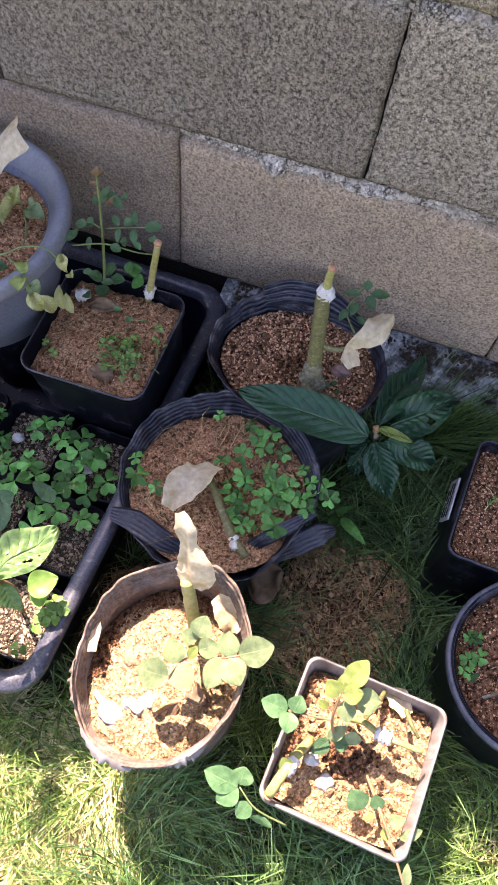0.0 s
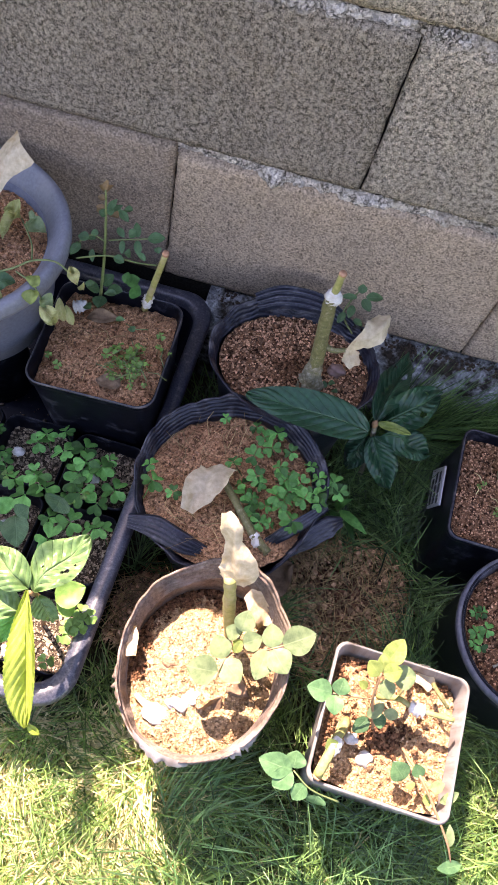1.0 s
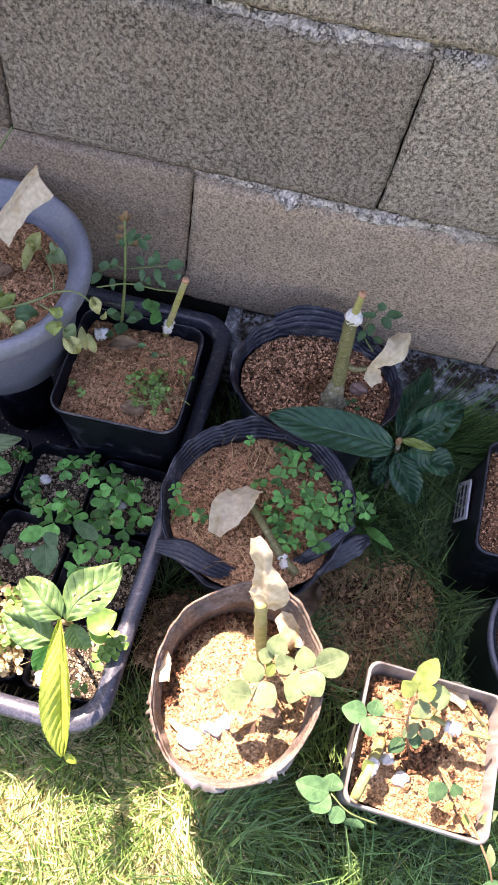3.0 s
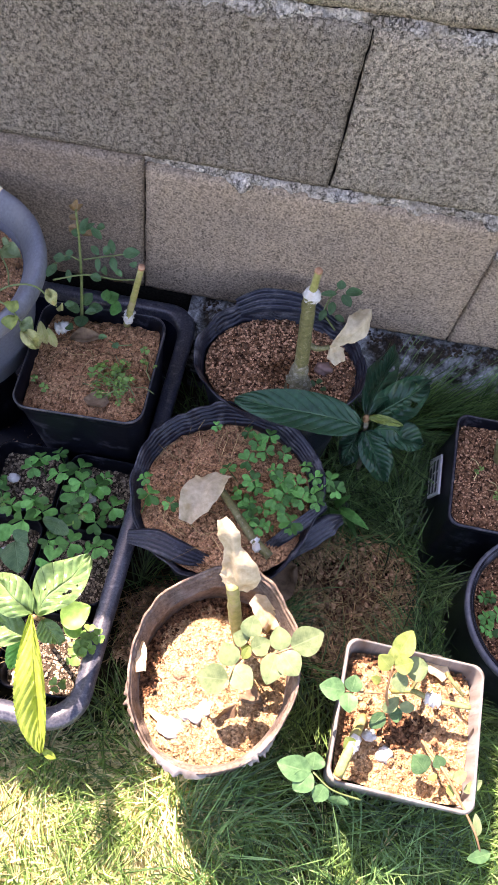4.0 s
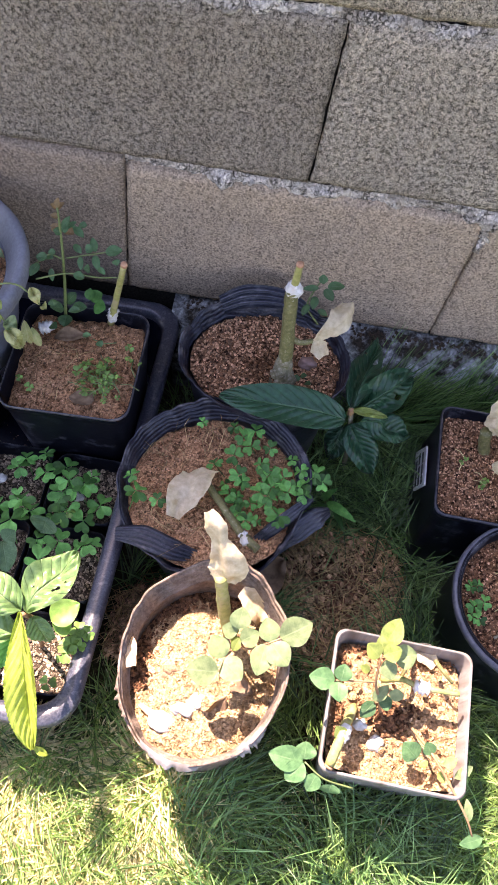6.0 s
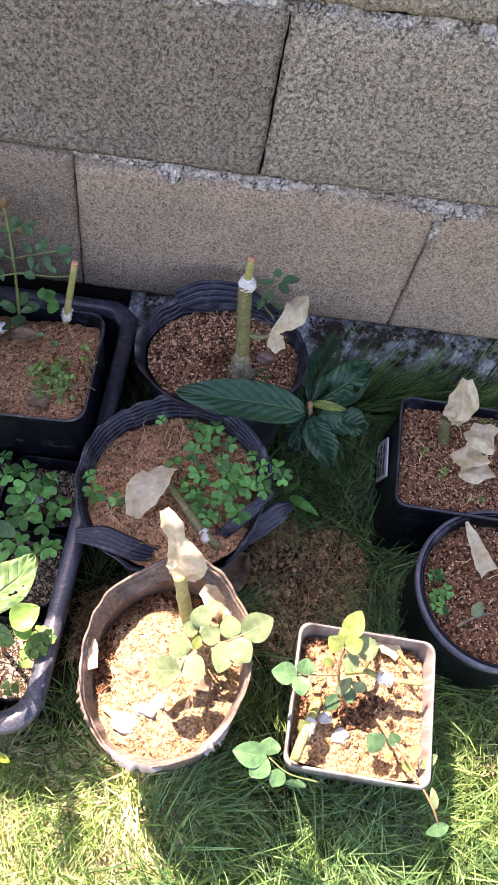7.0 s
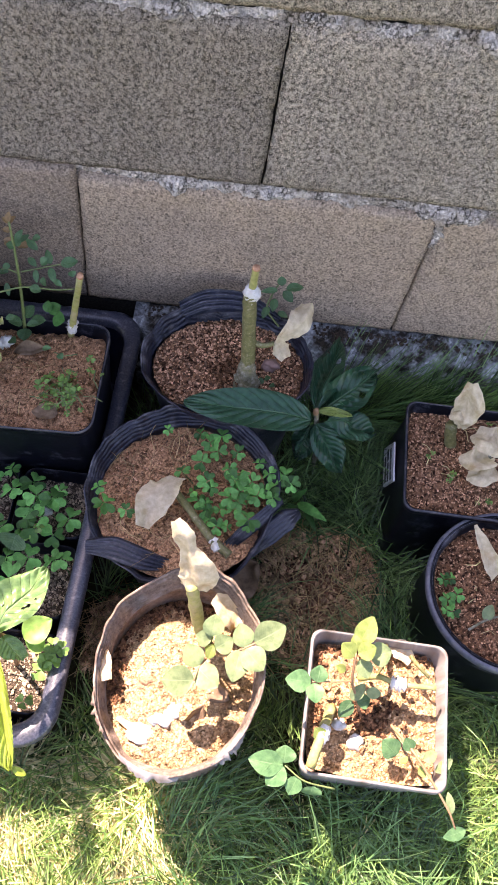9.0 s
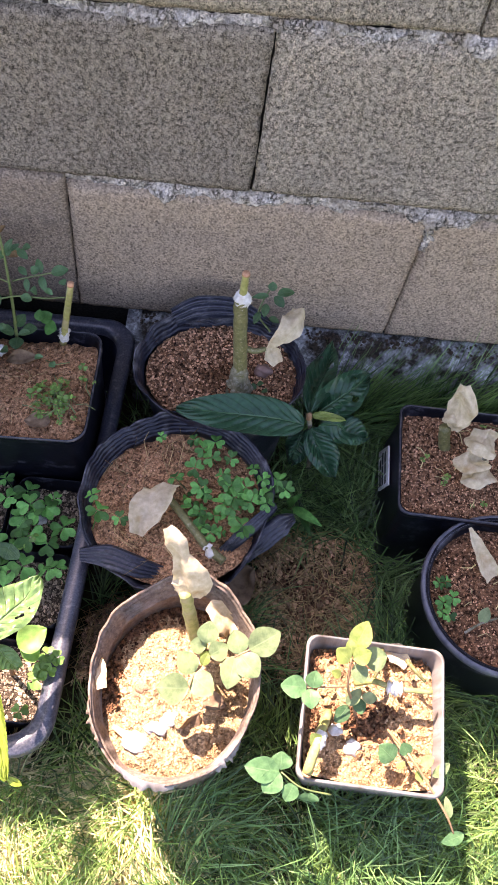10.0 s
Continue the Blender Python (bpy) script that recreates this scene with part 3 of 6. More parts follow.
def soil_disc(cx, cy, r, z, heap=0.0, rough=0.004, seed=0.0, squash=1.0, rings=38, n=110, tilt=(0, 0)):
    verts, faces = [(cx, cy, z + heap)], []
    for i in range(1, rings + 1):
        q = i / rings
        for k in range(n):
            a = 2 * math.pi * k / n
            x, y = cx + r * q * math.cos(a), cy + r * q * squash * math.sin(a)
            h = z + heap * (1 - q * q) + crumbs(x, y, rough, seed) + tilt[0] * (x - cx) + tilt[1] * (y - cy)
            verts.append((x, y, h))
    for k in range(n):
        faces.append((0, 1 + k, 1 + (k + 1) % n))
    for i in range(rings - 1):
        for k in range(n):
            a, b = 1 + i * n + k, 1 + i * n + (k + 1) % n
            faces.append((a, a + n, b + n, b))
    return verts, faces


def soil_square(cx, cy, hx, hy, z, heap=0.0, rough=0.004, seed=0.0, turn=0.0, n=56):
    verts, faces = [], []
    c, s = math.cos(radians(turn)), math.sin(radians(turn))
    for j in range(n + 1):
        for i in range(n + 1):
            u, v = 2 * i / n - 1, 2 * j / n - 1
            f = 1 - 0.05 * abs(u * v) ** 3
            u, v = u * f, v * f
            x, y = cx + u * hx * c - v * hy * s, cy + u * hx * s + v * hy * c
            h = z + heap * (1 - u * u) * (1 - v * v) + crumbs(x, y, rough, seed)
            verts.append((x, y, h))
    w = n + 1
    faces = [(j * w + i, j * w + i + 1, (j + 1) * w + i + 1, (j + 1) * w + i) for j in range(n) for i in range(n)]
    return verts, faces


def strew(geo, count, lo, hi, seed, power=2.5, inside=None):
    """Grains lying on a soil surface: places on its faces, small ones most."""
    rng = np.random.default_rng(seed)
    v = np.asarray(geo[0], dtype=float)
    f = np.array([q[:3] if len(q) == 3 else (q[0], q[1], q[2]) for q in geo[1]] + [(q[0], q[2], q[3]) for q in geo[1] if len(q) == 4])
    tri = v[f]
    area = np.linalg.norm(np.cross(tri[:, 1] - tri[:, 0], tri[:, 2] - tri[:, 0]), axis=1)
    pick = rng.choice(len(f), count, p=area / area.sum())
    a, b = rng.uniform(0, 1, (2, count))
    flip = a + b > 1
    a[flip], b[flip] = 1 - a[flip], 1 - b[flip]
    t = tri[pick]
    p = t[:, 0] + a[:, None] * (t[:, 1] - t[:, 0]) + b[:, None] * (t[:, 2] - t[:, 0])
    sz = lo + (hi - lo) * rng.uniform(0, 1, count) ** power
    p[:, 2] += sz * 0.25
    return grains(p, sz, rng)


def square_pot(cx, cy, h, z0, z1, turn, cr=0.014, taper=0.80, lip=0.004, wall_t=0.002, soil_z=None):
    """A tapered square pot with a rolled lip; open, with an inner skin down below the soil."""
    R = lambda hh, z, c=cr: square_ring(cx, cy, hh, hh, min(c, hh * 0.6), z, turn)
    mid = (z0 + z1) / 2
    rings = [R(h * taper - 0.004, z0), R(h * taper, z0 + 0.004), R(h * (taper + 1) / 2 - lip * 0.5, mid), R(h - lip, z1 - 0.014), R(h - lip * 0.8, z1 - 0.012), R(h, z1 - 0.011),
             R(h, z1 - 0.002), R(h - 0.0012, z1), R(h - lip + 0.0008, z1), R(h - lip, z1 - 0.0015), R(h - lip - wall_t, z1 - 0.015), R(h * (taper + 1) / 2 - lip - wall_t, mid)]
    return loft(rings, True, True)


def round_pot(cx, cy, r, z0, z1, taper=0.75, lip=0.006, roll=0.006, flat=0.0):
    R = lambda rr, z: round_ring(cx, cy, rr, z, 96)
    rings = [R(r * taper - 0.006, z0), R(r * taper, z0 + 0.005), R(r - lip - flat, z1 - 0.030), R(r - lip - flat + 0.002, z1 - 0.022), R(r - 0.001, z1 - 0.020), R(r, z1 - 0.016),
             R(r, z1 - 0.003), R(r - 0.002, z1), R(r - flat * 0.5 - roll * 0.5, z1 + 0.0015), R(r - flat - roll, z1), R(r - flat - roll - 0.002, z1 - 0.003), R(r - flat - lip - 0.008, z1 - 0.05), R(r * taper, (z0 + z1) / 2)]
    return loft(rings, True, True)


def bag(cx, cy, r, z0, z1, seed, fold=0.030, ribs=5, squash=1.0, tilt=(0.0, 0.0), wob=0.05, ragged=0.004, base=0.68, slope=0.011, dips=()):
    """A soft grow bag, narrow below, with a thin ragged rim; the inside of its top is ribbed."""
    n = 140
    h = z1 - z0
    prof = [(r * base * 0.93, z0), (r * base, z0 + 0.005), (r * (base * 0.55 + 0.45) - 0.004, z0 + h * 0.45), (r - slope - 0.001, z1 - fold * 1.15)]
    steps = ribs * 4
    for i in range(steps + 1):
        q = i / steps
        prof.append((r - slope * (1 - q) + 0.0010 * math.sin(q * ribs * 2 * math.pi), z1 - fold * (1 - q)))
    prof += [(r + 0.0006, z1 + 0.0006), (r - 0.0008, z1 + 0.0004)]
    for i in range(steps + 1):
        q = i / steps
        prof.append((r - 0.0022 - (slope - 0.001) * q + 0.0019 * math.sin(q * ribs * 2 * math.pi), z1 - fold * q))
    prof += [(r - slope - 0.005, z1 - fold - 0.045)]
    rings = []
    for rr, z in prof:
        ring = round_ring(cx, cy, rr, min(z, z1), n, 0, seed, squash)
        for p in ring:
            top = min(1.0, max(0.0, (z - z0) / h))
            k = wob * top * (nz(p[0], p[1], seed, 11) + 0.35 * nz(p[0], p[1], seed, 34))
            p[0] += (p[0] - cx) * k
            p[1] += (p[1] - cy) * k
            p[2] += (z - min(z, z1)) + top * (tilt[0] * (p[0] - cx) + tilt[1] * (p[1] - cy)) + (ragged * 2.2 * nz(p[0], p[1], seed, 17) + ragged * nz(p[0], p[1], seed, 75)) * max(0, top - 0.7) / 0.3
            for at, wide, deep in dips:
                off = (math.degrees(math.atan2(p[1] - cy, p[0] - cx)) - at + 180) % 360 - 180
                p[2] -= deep * math.exp(-(off / wide) ** 4) * max(0, top - 0.5) / 0.5
        rings.append(ring)
    return loft(rings, True, True)


def square_rim(cx, cy, h, z, turn, cr=0.014, wide=0.0040, tall=0.006):
    """The worn lip that runs round the top of a square pot."""
    R = lambda d, zz: square_ring(cx, cy, h - d, h - d, cr - d * 0.5, zz, turn)
    rings = [R(-0.0004, z - tall), R(-0.0008, z - 0.001), R(0.0004, z + 0.0006), R(wide - 0.0010, z + 0.0006), R(wide, z - 0.0008), R(wide + 0.0002, z - tall), R(-0.0004, z - tall)]
    return loft(rings)


def round_rim(cx, cy, r, z, wide=0.006, tall=0.012):
    R = lambda d, zz: round_ring(cx, cy, r - d, zz, 96)
    rings = [R(-0.0006, z - tall), R(-0.0022, z - tall * 0.5), R(-0.0016, z - 0.001), R(0.0006, z + 0.0012), R(wide * 0.45, z + 0.0002), R(wide * 0.55, z - 0.0008), R(wide * 0.8, z + 0.0004), R(wide, z - 0.002), R(wide + 0.0006, z - tall), R(-0.0006, z - tall)]
    return loft(rings)


# the long black tray
tray = thing("seedling_tray", (-0.17, -0.29, -0.045), "large black plastic tray holding several pots", "tray")


def tray_geo(cx, cy, hx, hy, z0, z1):
    R = lambda d, z, c: square_ring(cx, cy, hx - d, hy - d, c, z, 0.0, 9)
    return loft([R(0.030, z0, 0.03), R(0.026, z0 + 0.004, 0.033), R(0.012, z1 - 0.016, 0.036), R(0.004, z1 - 0.014, 0.04), R(0.0, z1 - 0.010, 0.042), R(0.0, z1 - 0.004, 0.042), R(0.003, z1 - 0.0005, 0.04), R(0.009, z1, 0.038),
                 R(0.016, z1 - 0.001, 0.034), R(0.0195, z1 - 0.004, 0.031), R(0.021, z1 - 0.012, 0.03), R(0.034, z0 + 0.016, 0.025), R(0.04, z0 + 0.011, 0.022)], True, True, True)


part("shell", tray_geo(-0.17, -0.290, 0.231, 0.284, -0.045, 0.095), M_TRAY, tray)
TR = lambda d, z, c: square_ring(-0.17, -0.290, 0.231 - d, 0.284 - d, c, z, 0.0, 9)
part("rim", loft([TR(-0.0006, 0.0845, 0.042), TR(-0.0008, 0.091, 0.042), TR(0.0026, 0.0953, 0.04), TR(0.009, 0.0960, 0.038), TR(0.016, 0.0950, 0.034), TR(0.0200, 0.0915, 0.031), TR(0.0215, 0.083, 0.03)]), M_TRAY_RIM, tray, "dusty rolled rim")
_g = soil_square(-0.17, -0.29, 0.19, 0.24, -0.033, 0, 0.002, 3.0)
tagged(part("spilt_soil", strew(_g, 1600, 0.0006, 0.0030, 77, 3), M_GRAIN_PALE, tray, smooth=False), kind="stuff")

# black square pot A, in the tray
pot_a = thing("potted_rose", (-0.031, -0.176, -0.034), "black square nursery pot with a cut rose stump", "potted plant", "potted roses")
part("pot", square_pot(-0.031, -0.176, 0.0765, -0.034, 0.182, 2.0, 0.020, lip=0.0022), M_BLACK, pot_a)
part("rim", square_rim(-0.031, -0.176, 0.0765, 0.1822, 2.0, 0.020, 0.0016, 0.003), M_THIN_RIM, pot_a, "thin worn rim")
soil_a = soil_square(-0.031, -0.176, 0.0715, 0.0715, 0.163, 0.012, 0.0065, 8.0, 2.0)
part("soil", soil_a, M_SOIL_CLAY, pot_a)
tagged(part("grit", strew(soil_a, 1500, 0.0003, 0.0014, 8, 3.5), M_GRAIN, pot_a, smooth=False), kind="stuff")

# slate grey round pot E
pot_e = thing("potted_rose", (-0.213, -0.133, -0.034), "slate grey round plastic pot with a wilting rose", "potted plant", "potted roses")
RE = lambda r, z: round_ring(-0.221, -0.131, r, z, 96)
# added support, not seen; black stands in for shade under the bowl
part("foot", loft([RE(0.040, -0.070), RE(0.042, -0.066), RE(0.046, 0.060), RE(0.046, 0.088)], True, True), M_BLACK, pot_e, "added unseen foot, black as the shade under the pot")
part("pot", loft([RE(0.040, 0.070), RE(0.070, 0.084), RE(0.088, 0.104), RE(0.101, 0.150), RE(0.112, 0.205), RE(0.1185, 0.236), RE(0.1185, 0.238), RE(0.104, 0.236), RE(0.098, 0.190)], True, True), M_GREY_POT, pot_e)
part("rim", loft([RE(0.1190, 0.2340), RE(0.1290, 0.2350), RE(0.1325, 0.2380), RE(0.1338, 0.2450), RE(0.1336, 0.2540), RE(0.1315, 0.2590), RE(0.1280, 0.2606), RE(0.1240, 0.2596), RE(0.1180, 0.2540), RE(0.1090, 0.2430), RE(0.1040, 0.2350), RE(0.1020, 0.2200)]), M_GREY_RIM, pot_e, "broad sloping rim in a lit, lighter slate tone")
soil_e = soil_disc(-0.221, -0.131, 0.1035, 0.222, 0.012, 0.006, 15.0)
part("soil", soil_e, M_SOIL_CLAY, pot_e)
tagged(part("grit", strew(soil_e, 3600, 0.0004, 0.0024, 15, 3.2), M_GRAIN, pot_e, smooth=False), kind="stuff")

# bag N, at the wall
pot_n = thing("potted_rose", (0.188, -0.118, -0.052), "black grow bag with a thick grafted rose stem", "potted plant", "potted roses")
part("bag", bag(0.187, -0.113, 0.108, -0.052, 0.162, 21.0, 0.024, 4, 0.80, (0, 0.0), 0.09, 0.007, 0.72), M_BAG, pot_n)
soil_n = soil_disc(0.190, -0.112, 0.096, 0.140, 0.010, 0.004, 21.0, 0.80)
part("soil", soil_n, M_SOIL, pot_n)
tagged(part("grit", strew(soil_n, 4600, 0.0004, 0.0022, 21, 2.0), M_GRAIN, pot_n, smooth=False), kind="stuff")

# bag M, in the middle
pot_m = thing("potted_rose", (0.163, -0.287, -0.052), "black ribbed grow bag with clover and a fallen rose stump", "potted plant", "potted roses")
part("bag", bag(0.157, -0.286, 0.112, -0.052, 0.143, 31.0, 0.026, 5, 0.96, (0, 0.09), 0.07, 0.006, 0.72, dips=((262, 62, 0.020), (318, 24, 0.014))), M_BAG, pot_m)
soil_m = soil_disc(0.157, -0.286, 0.103, 0.114, 0.014, 0.0065, 31.0, 0.96)
part("soil", soil_m, M_SOIL_CLAY, pot_m)
tagged(part("grit", strew(soil_m, 1900, 0.0003, 0.0018, 31, 3.6), M_GRAIN, pot_m, smooth=False), kind="stuff")

# dusty bag G, half in sun
pot_g = thing("potted_rose", (0.182, -0.492, -0.042), "dusty brown ragged grow bag with a rose", "potted plant", "potted roses")
part("bag", bag(0.186, -0.493, 0.085, -0.042, 0.176, 41.0, 0.034, 6, 1.16, (0.15, 0.10), 0.045, 0.008, 0.86, 0.006, dips=((195, 14, 0.008), (243, 9, 0.006))), M_BAG_DUSTY, pot_g)
soil_g = soil_disc(0.186, -0.493, 0.0795, 0.120, 0.022, 0.006, 41.0, 1.16, tilt=(0.06, -0.13))
part("soil", soil_g, M_SOIL_CREAM, pot_g)
tagged(part("grit", strew(soil_g, 3600, 0.0003, 0.0013, 41, 3.5), M_GRAIN_CREAM, pot_g, smooth=False), kind="stuff")

# pale square pot B, in sun
pot_b = thing("potted_rose", (0.388, -0.500, -0.042), "weathered pale square pot with a leafy young rose", "potted plant", "potted roses")
part("pot", square_pot(0.388, -0.500, 0.0725, -0.042, 0.138, -1.5, 0.012, 0.80, 0.0032), M_PALE_POT, pot_b)
soil_b = soil_square(0.388, -0.500, 0.066, 0.066, 0.112, 0.006, 0.008, 51.0, -1.5)
part("soil", soil_b, M_SOIL_DRY, pot_b)
tagged(part("grit", strew(soil_b, 1300, 0.0003, 0.0017, 51, 4), M_GRAIN_DRY, pot_b, smooth=False), kind="stuff")

# black square pot C
pot_c = thing("potted_rose", (0.4865, -0.1865, -0.055), "black square nursery pot with a white sticker, withered buds", "potted plant", "potted roses")
part("pot", square_pot(0.4865, -0.1865, 0.0768, -0.055, 0.110, -1.0, 0.014, 1.10, 0.0030), M_BLACK, pot_c)
part("rim", square_rim(0.4865, -0.1865, 0.0768, 0.1102, -1.0, 0.014, 0.0022, 0.004), M_THIN_RIM, pot_c, "worn greyish rim")
soil_c = soil_square(0.4865, -0.1865, 0.0725, 0.0725, 0.094, 0.004, 0.004, 61.0, -1.0)
part("soil", soil_c, M_SOIL, pot_c)
tagged(part("grit", strew(soil_c, 6200, 0.0003, 0.0016, 61, 2.4), M_GRAIN, pot_c, smooth=False), kind="stuff")

# black round pot D
pot_d = thing("potted_rose", (0.544, -0.345, -0.05), "black round plastic pot with a thick rim and clover seedlings", "potted plant", "potted roses")
part("pot", round_pot(0.544, -0.345, 0.095, -0.05, 0.101, 0.96, 0.002, 0.005, 0.001), M_BLACK, pot_d)
part("rim", round_rim(0.544, -0.345, 0.0952, 0.1012, 0.0066), M_RIM, pot_d, "slate double-lipped rim")
soil_d = soil_disc(0.544, -0.345, 0.088, 0.082, 0.006, 0.004, 71.0)
part("soil", soil_d, M_SOIL, pot_d)
tagged(part("grit", strew(soil_d, 4600, 0.0003, 0.0016, 71, 3.0), M_GRAIN, pot_d, smooth=False), kind="stuff")

# ---- leaves, stems, wrappings ----


def blade(base, tip, width, up=(0, 0, 1), sag=0.08, fold=0.18, wave=0.03, shape=0.8, serr=0.0, corr=0.0, veins=9, n=14, m=4, seed=0.0, holes=(), lop=0.0, oblong=0.75):
    """A leaf blade from base to tip; shape < 1 puts the broadest place nearer the base; holes are (along, across, width to length, size)."""
    base, tip, up = Vector(base), Vector(tip), Vector(up)
    d = tip - base
    L = d.length
    side = d.cross(up).normalized()
    nrm = side.cross(d).normalized()
    verts, faces, uvs = [], [], []
    for i in range(n + 1):
        u = i / n
        w = 0.5 * width * max(0.02, math.sin(math.pi * min(1, u ** shape * 0.985 + 0.008)) ** oblong)
        c = base + d * u + nrm * (sag * L * 4 * u * (1 - u))
        for j in range(-m, m + 1):
            v = j / m
            ww = w * (1 + lop * (1 if v > 0 else -1)) * (1 + (serr * (1 if i % 2 else -1) if abs(j) == m else 0))
            h = fold * abs(v) * w + wave * width * nz(u * 2.3 + seed, v * 1.4, seed) + 2.2 * corr * math.cos(math.pi * veins * (u - 0.275 * abs(v))) ** 2 * min(1, 3 * abs(v)) * (1.15 - abs(v))
            verts.append(c + side * (v * ww) + nrm * h)
            uvs.append((u, 0.5 + 0.5 * v))
    w2 = 2 * m + 1
    for i in range(n):
        for j in range(2 * m):
            if any(((i + 0.5) / n - hu) ** 2 + (((j + 0.5) / m - 1) * 0.5 * hv - ho * hv * 0.5) ** 2 < hr * hr for hu, ho, hv, hr in holes):
                continue
            a = i * w2 + j
            faces.append((a, a + 1, a + w2 + 1, a + w2))
    return [tuple(v) for v in verts], faces, uvs


def trefoil(size, seed, cup=0.25, notch=0.30, n=3):
    """Three heart-shaped leaflets, creased along the middle, on a short stalk."""
    geos = []
    for k in range(n):
        a = 2 * math.pi * k / n + seed + 0.2 * math.sin(5 * k + 3 * seed)
        big = 1 + 0.14 * math.sin(7 * k + 9 * seed)
        verts, faces = [], []
        R, V = 5, 6
        for i in range(R + 1):
            u = i / R
            for j in range(-V, V + 1):
                v = j / V
                q = abs(v)
                reach = 1 - notch * max(0, 1 - q / 0.42) ** 1.3 - 0.34 * max(0, (q - 0.55) / 0.45) ** 2
                th = v * radians(51)
                x, y = 0.05 + big * u * reach * math.cos(th), big * u * reach * math.sin(th)
                z = (cup * 0.7 + 0.08) * abs(y) - (0.20 + 0.25 * cup) * x * x + 0.05 * nz(k + seed, u * 2, v)
                verts.append((size * 0.5 * (x * math.cos(a) - y * math.sin(a)), size * 0.5 * (x * math.sin(a) + y * math.cos(a)), size * 0.5 * z))
        w = 2 * V + 1
        for i in range(R):
            for j in range(2 * V):
                b = i * w + j
                faces.append((b, b + w, b + w + 1, b + 1))
        geos.append((verts, faces))
    geos.append(tube([(0, 0, 0), (0.03 * size, 0.05 * size, -0.4 * size), (0.1 * size, 0.12 * size, -1.1 * size)], 0.022 * size, 5))
    return join(*geos)[:2]


CLOVERS = [mesh_of("clover", *trefoil(0.0285, 0.4 * i, 0.15 + 0.1 * (i % 3)), M_CLOVER) for i in range(5)]
LIMES = [mesh_of("weed_sprig", *trefoil(0.014, 0.5 * i, 0.2, 0.15), M_CLOVER_LIME) for i in range(3)]
DRIES = [mesh_of("dry_clover", *trefoil(0.020, 0.7 * i, 0.5, 0.2), M_CLOVER_DRY) for i in range(3)]


def sprigs(name, meshes, places, parent, rng, lo=0.75, hi=1.2, lean=22):
    for i, p in enumerate(places):
        s = rng.uniform(lo, hi)
        m = Matrix.Translation(p) @ Euler((radians(rng.uniform(-lean, lean)), radians(rng.uniform(-lean, lean)), rng.uniform(0, 6.28))).to_matrix().to_4x4() @ Matrix.Diagonal((s, s, s, 1))
        placed(name, meshes[i % len(meshes)], m, parent)


def wrap_sheet(line, widths, across=(1, 0, 0), bulge=0.35, crumple=0.22, seed=0.0, n=4, m=6):
    """A crumpled strip of dried film or paper along a line."""
    pts = curve(line, n * 2)
    k, m = len(widths), m * 2
    verts, faces = [], []
    ac = Vector(across).normalized()
    for ii, p in enumerate(pts):
        q = ii / (len(pts) - 1) * (k - 1)
        i = ii / 2
        a = min(int(q), k - 2)
        w = widths[a] + (widths[a + 1] - widths[a]) * (q - a)
        d = Vector(pts[min(ii + 1, len(pts) - 1)] - pts[max(ii - 1, 0)]).normalized()
        side = (ac - d * ac.dot(d)).normalized()
        nrm = side.cross(d)
        for j in range(m + 1):
            v = 2 * j / m - 1
            tri = lambda q: 2 * abs(2 * (q - math.floor(q + 0.5))) - 1
            fold = 0.6 * tri(0.42 * v + 0.035 * i + 0.25 * nz(i * 0.2, seed) + seed) + 0.4 * tri(0.55 * v - 0.06 * i + 0.7 * seed)
            h = bulge * w * (1 - abs(v)) + w * crumple * (fold + 0.5 * nz(i * 0.42, v * 2.2, seed))
            e = 1 + 0.20 * nz(i * 0.5, v * 0.8, seed + 5) + 0.05 * nz(i * 1.7, v * 0.8, seed + 8)
            verts.append(tuple(Vector(p) + side * (v * w * e) + nrm * h))
    for i in range(len(pts) - 1):
        for j in range(m):
            a = i * (m + 1) + j
            faces.append((a, a + 1, a + m + 2, a + m + 1))
    return verts, faces


def paper(name, geo, material, parent, label=""):
    return part(name, geo, material, parent, label)


def stem(name, line, r0, r1, material, parent, knobs=0.12, n=9, label="", seed=1.0):
    pts = curve(line, 6)
    rad = [r0 + (r1 - r0) * i / (len(pts) - 1) for i in range(len(pts))]
    return part(name, tube(pts, rad, n, knobs, seed), material, parent, label)


def leaflet(parent, base, tip, width, material, seed, sag=0.06, fold=0.16, serr=0.014, up=(0, -0.25, 1), name="leaf", label="", wave=0.05):
    return part(name, blade(base, tip, width, up, sag, fold, wave, 0.85, serr, n=22, m=3, seed=seed), material, parent, label)


def knot(name, at, r, material, parent, seed, long=1.5, along=(0, 0, 1)):
    """A lump of wound film round a stem."""
    a = Vector(along).normalized()
    pts = [Vector(at) + a * (r * long * (i / 4 - 1)) for i in range(9)]
    rad = [0.88 * r * (0.50 + 0.36 * math.sin(math.pi * (i + 0.6) / 9.2) + 0.22 * (i % 2) + 0.4 * nz(i * 0.8, seed)) for i in range(9)]
    return part(name, tube(pts, rad, 16, 0.5, seed), material, parent)


R = np.random.default_rng(2024)

# --- rose in bag N
stem("stem", [(0.2130, -0.1370, 0.1350), (0.2135, -0.135, 0.20), (0.2110, -0.120, 0.285), (0.2120, -0.117, 0.300)], 0.0090, 0.0070, M_ROSE_WOOD, pot_n, 0.22, 11, seed=3.0)
stem("stem_base", [(0.2140, -0.1360, 0.1300), (0.2132, -0.1360, 0.1500), (0.2128, -0.1362, 0.1680), (0.2134, -0.1355, 0.1980)], 0.0190, 0.0088, M_GREY_WOOD, pot_n, 0.4, 12, seed=4.0)
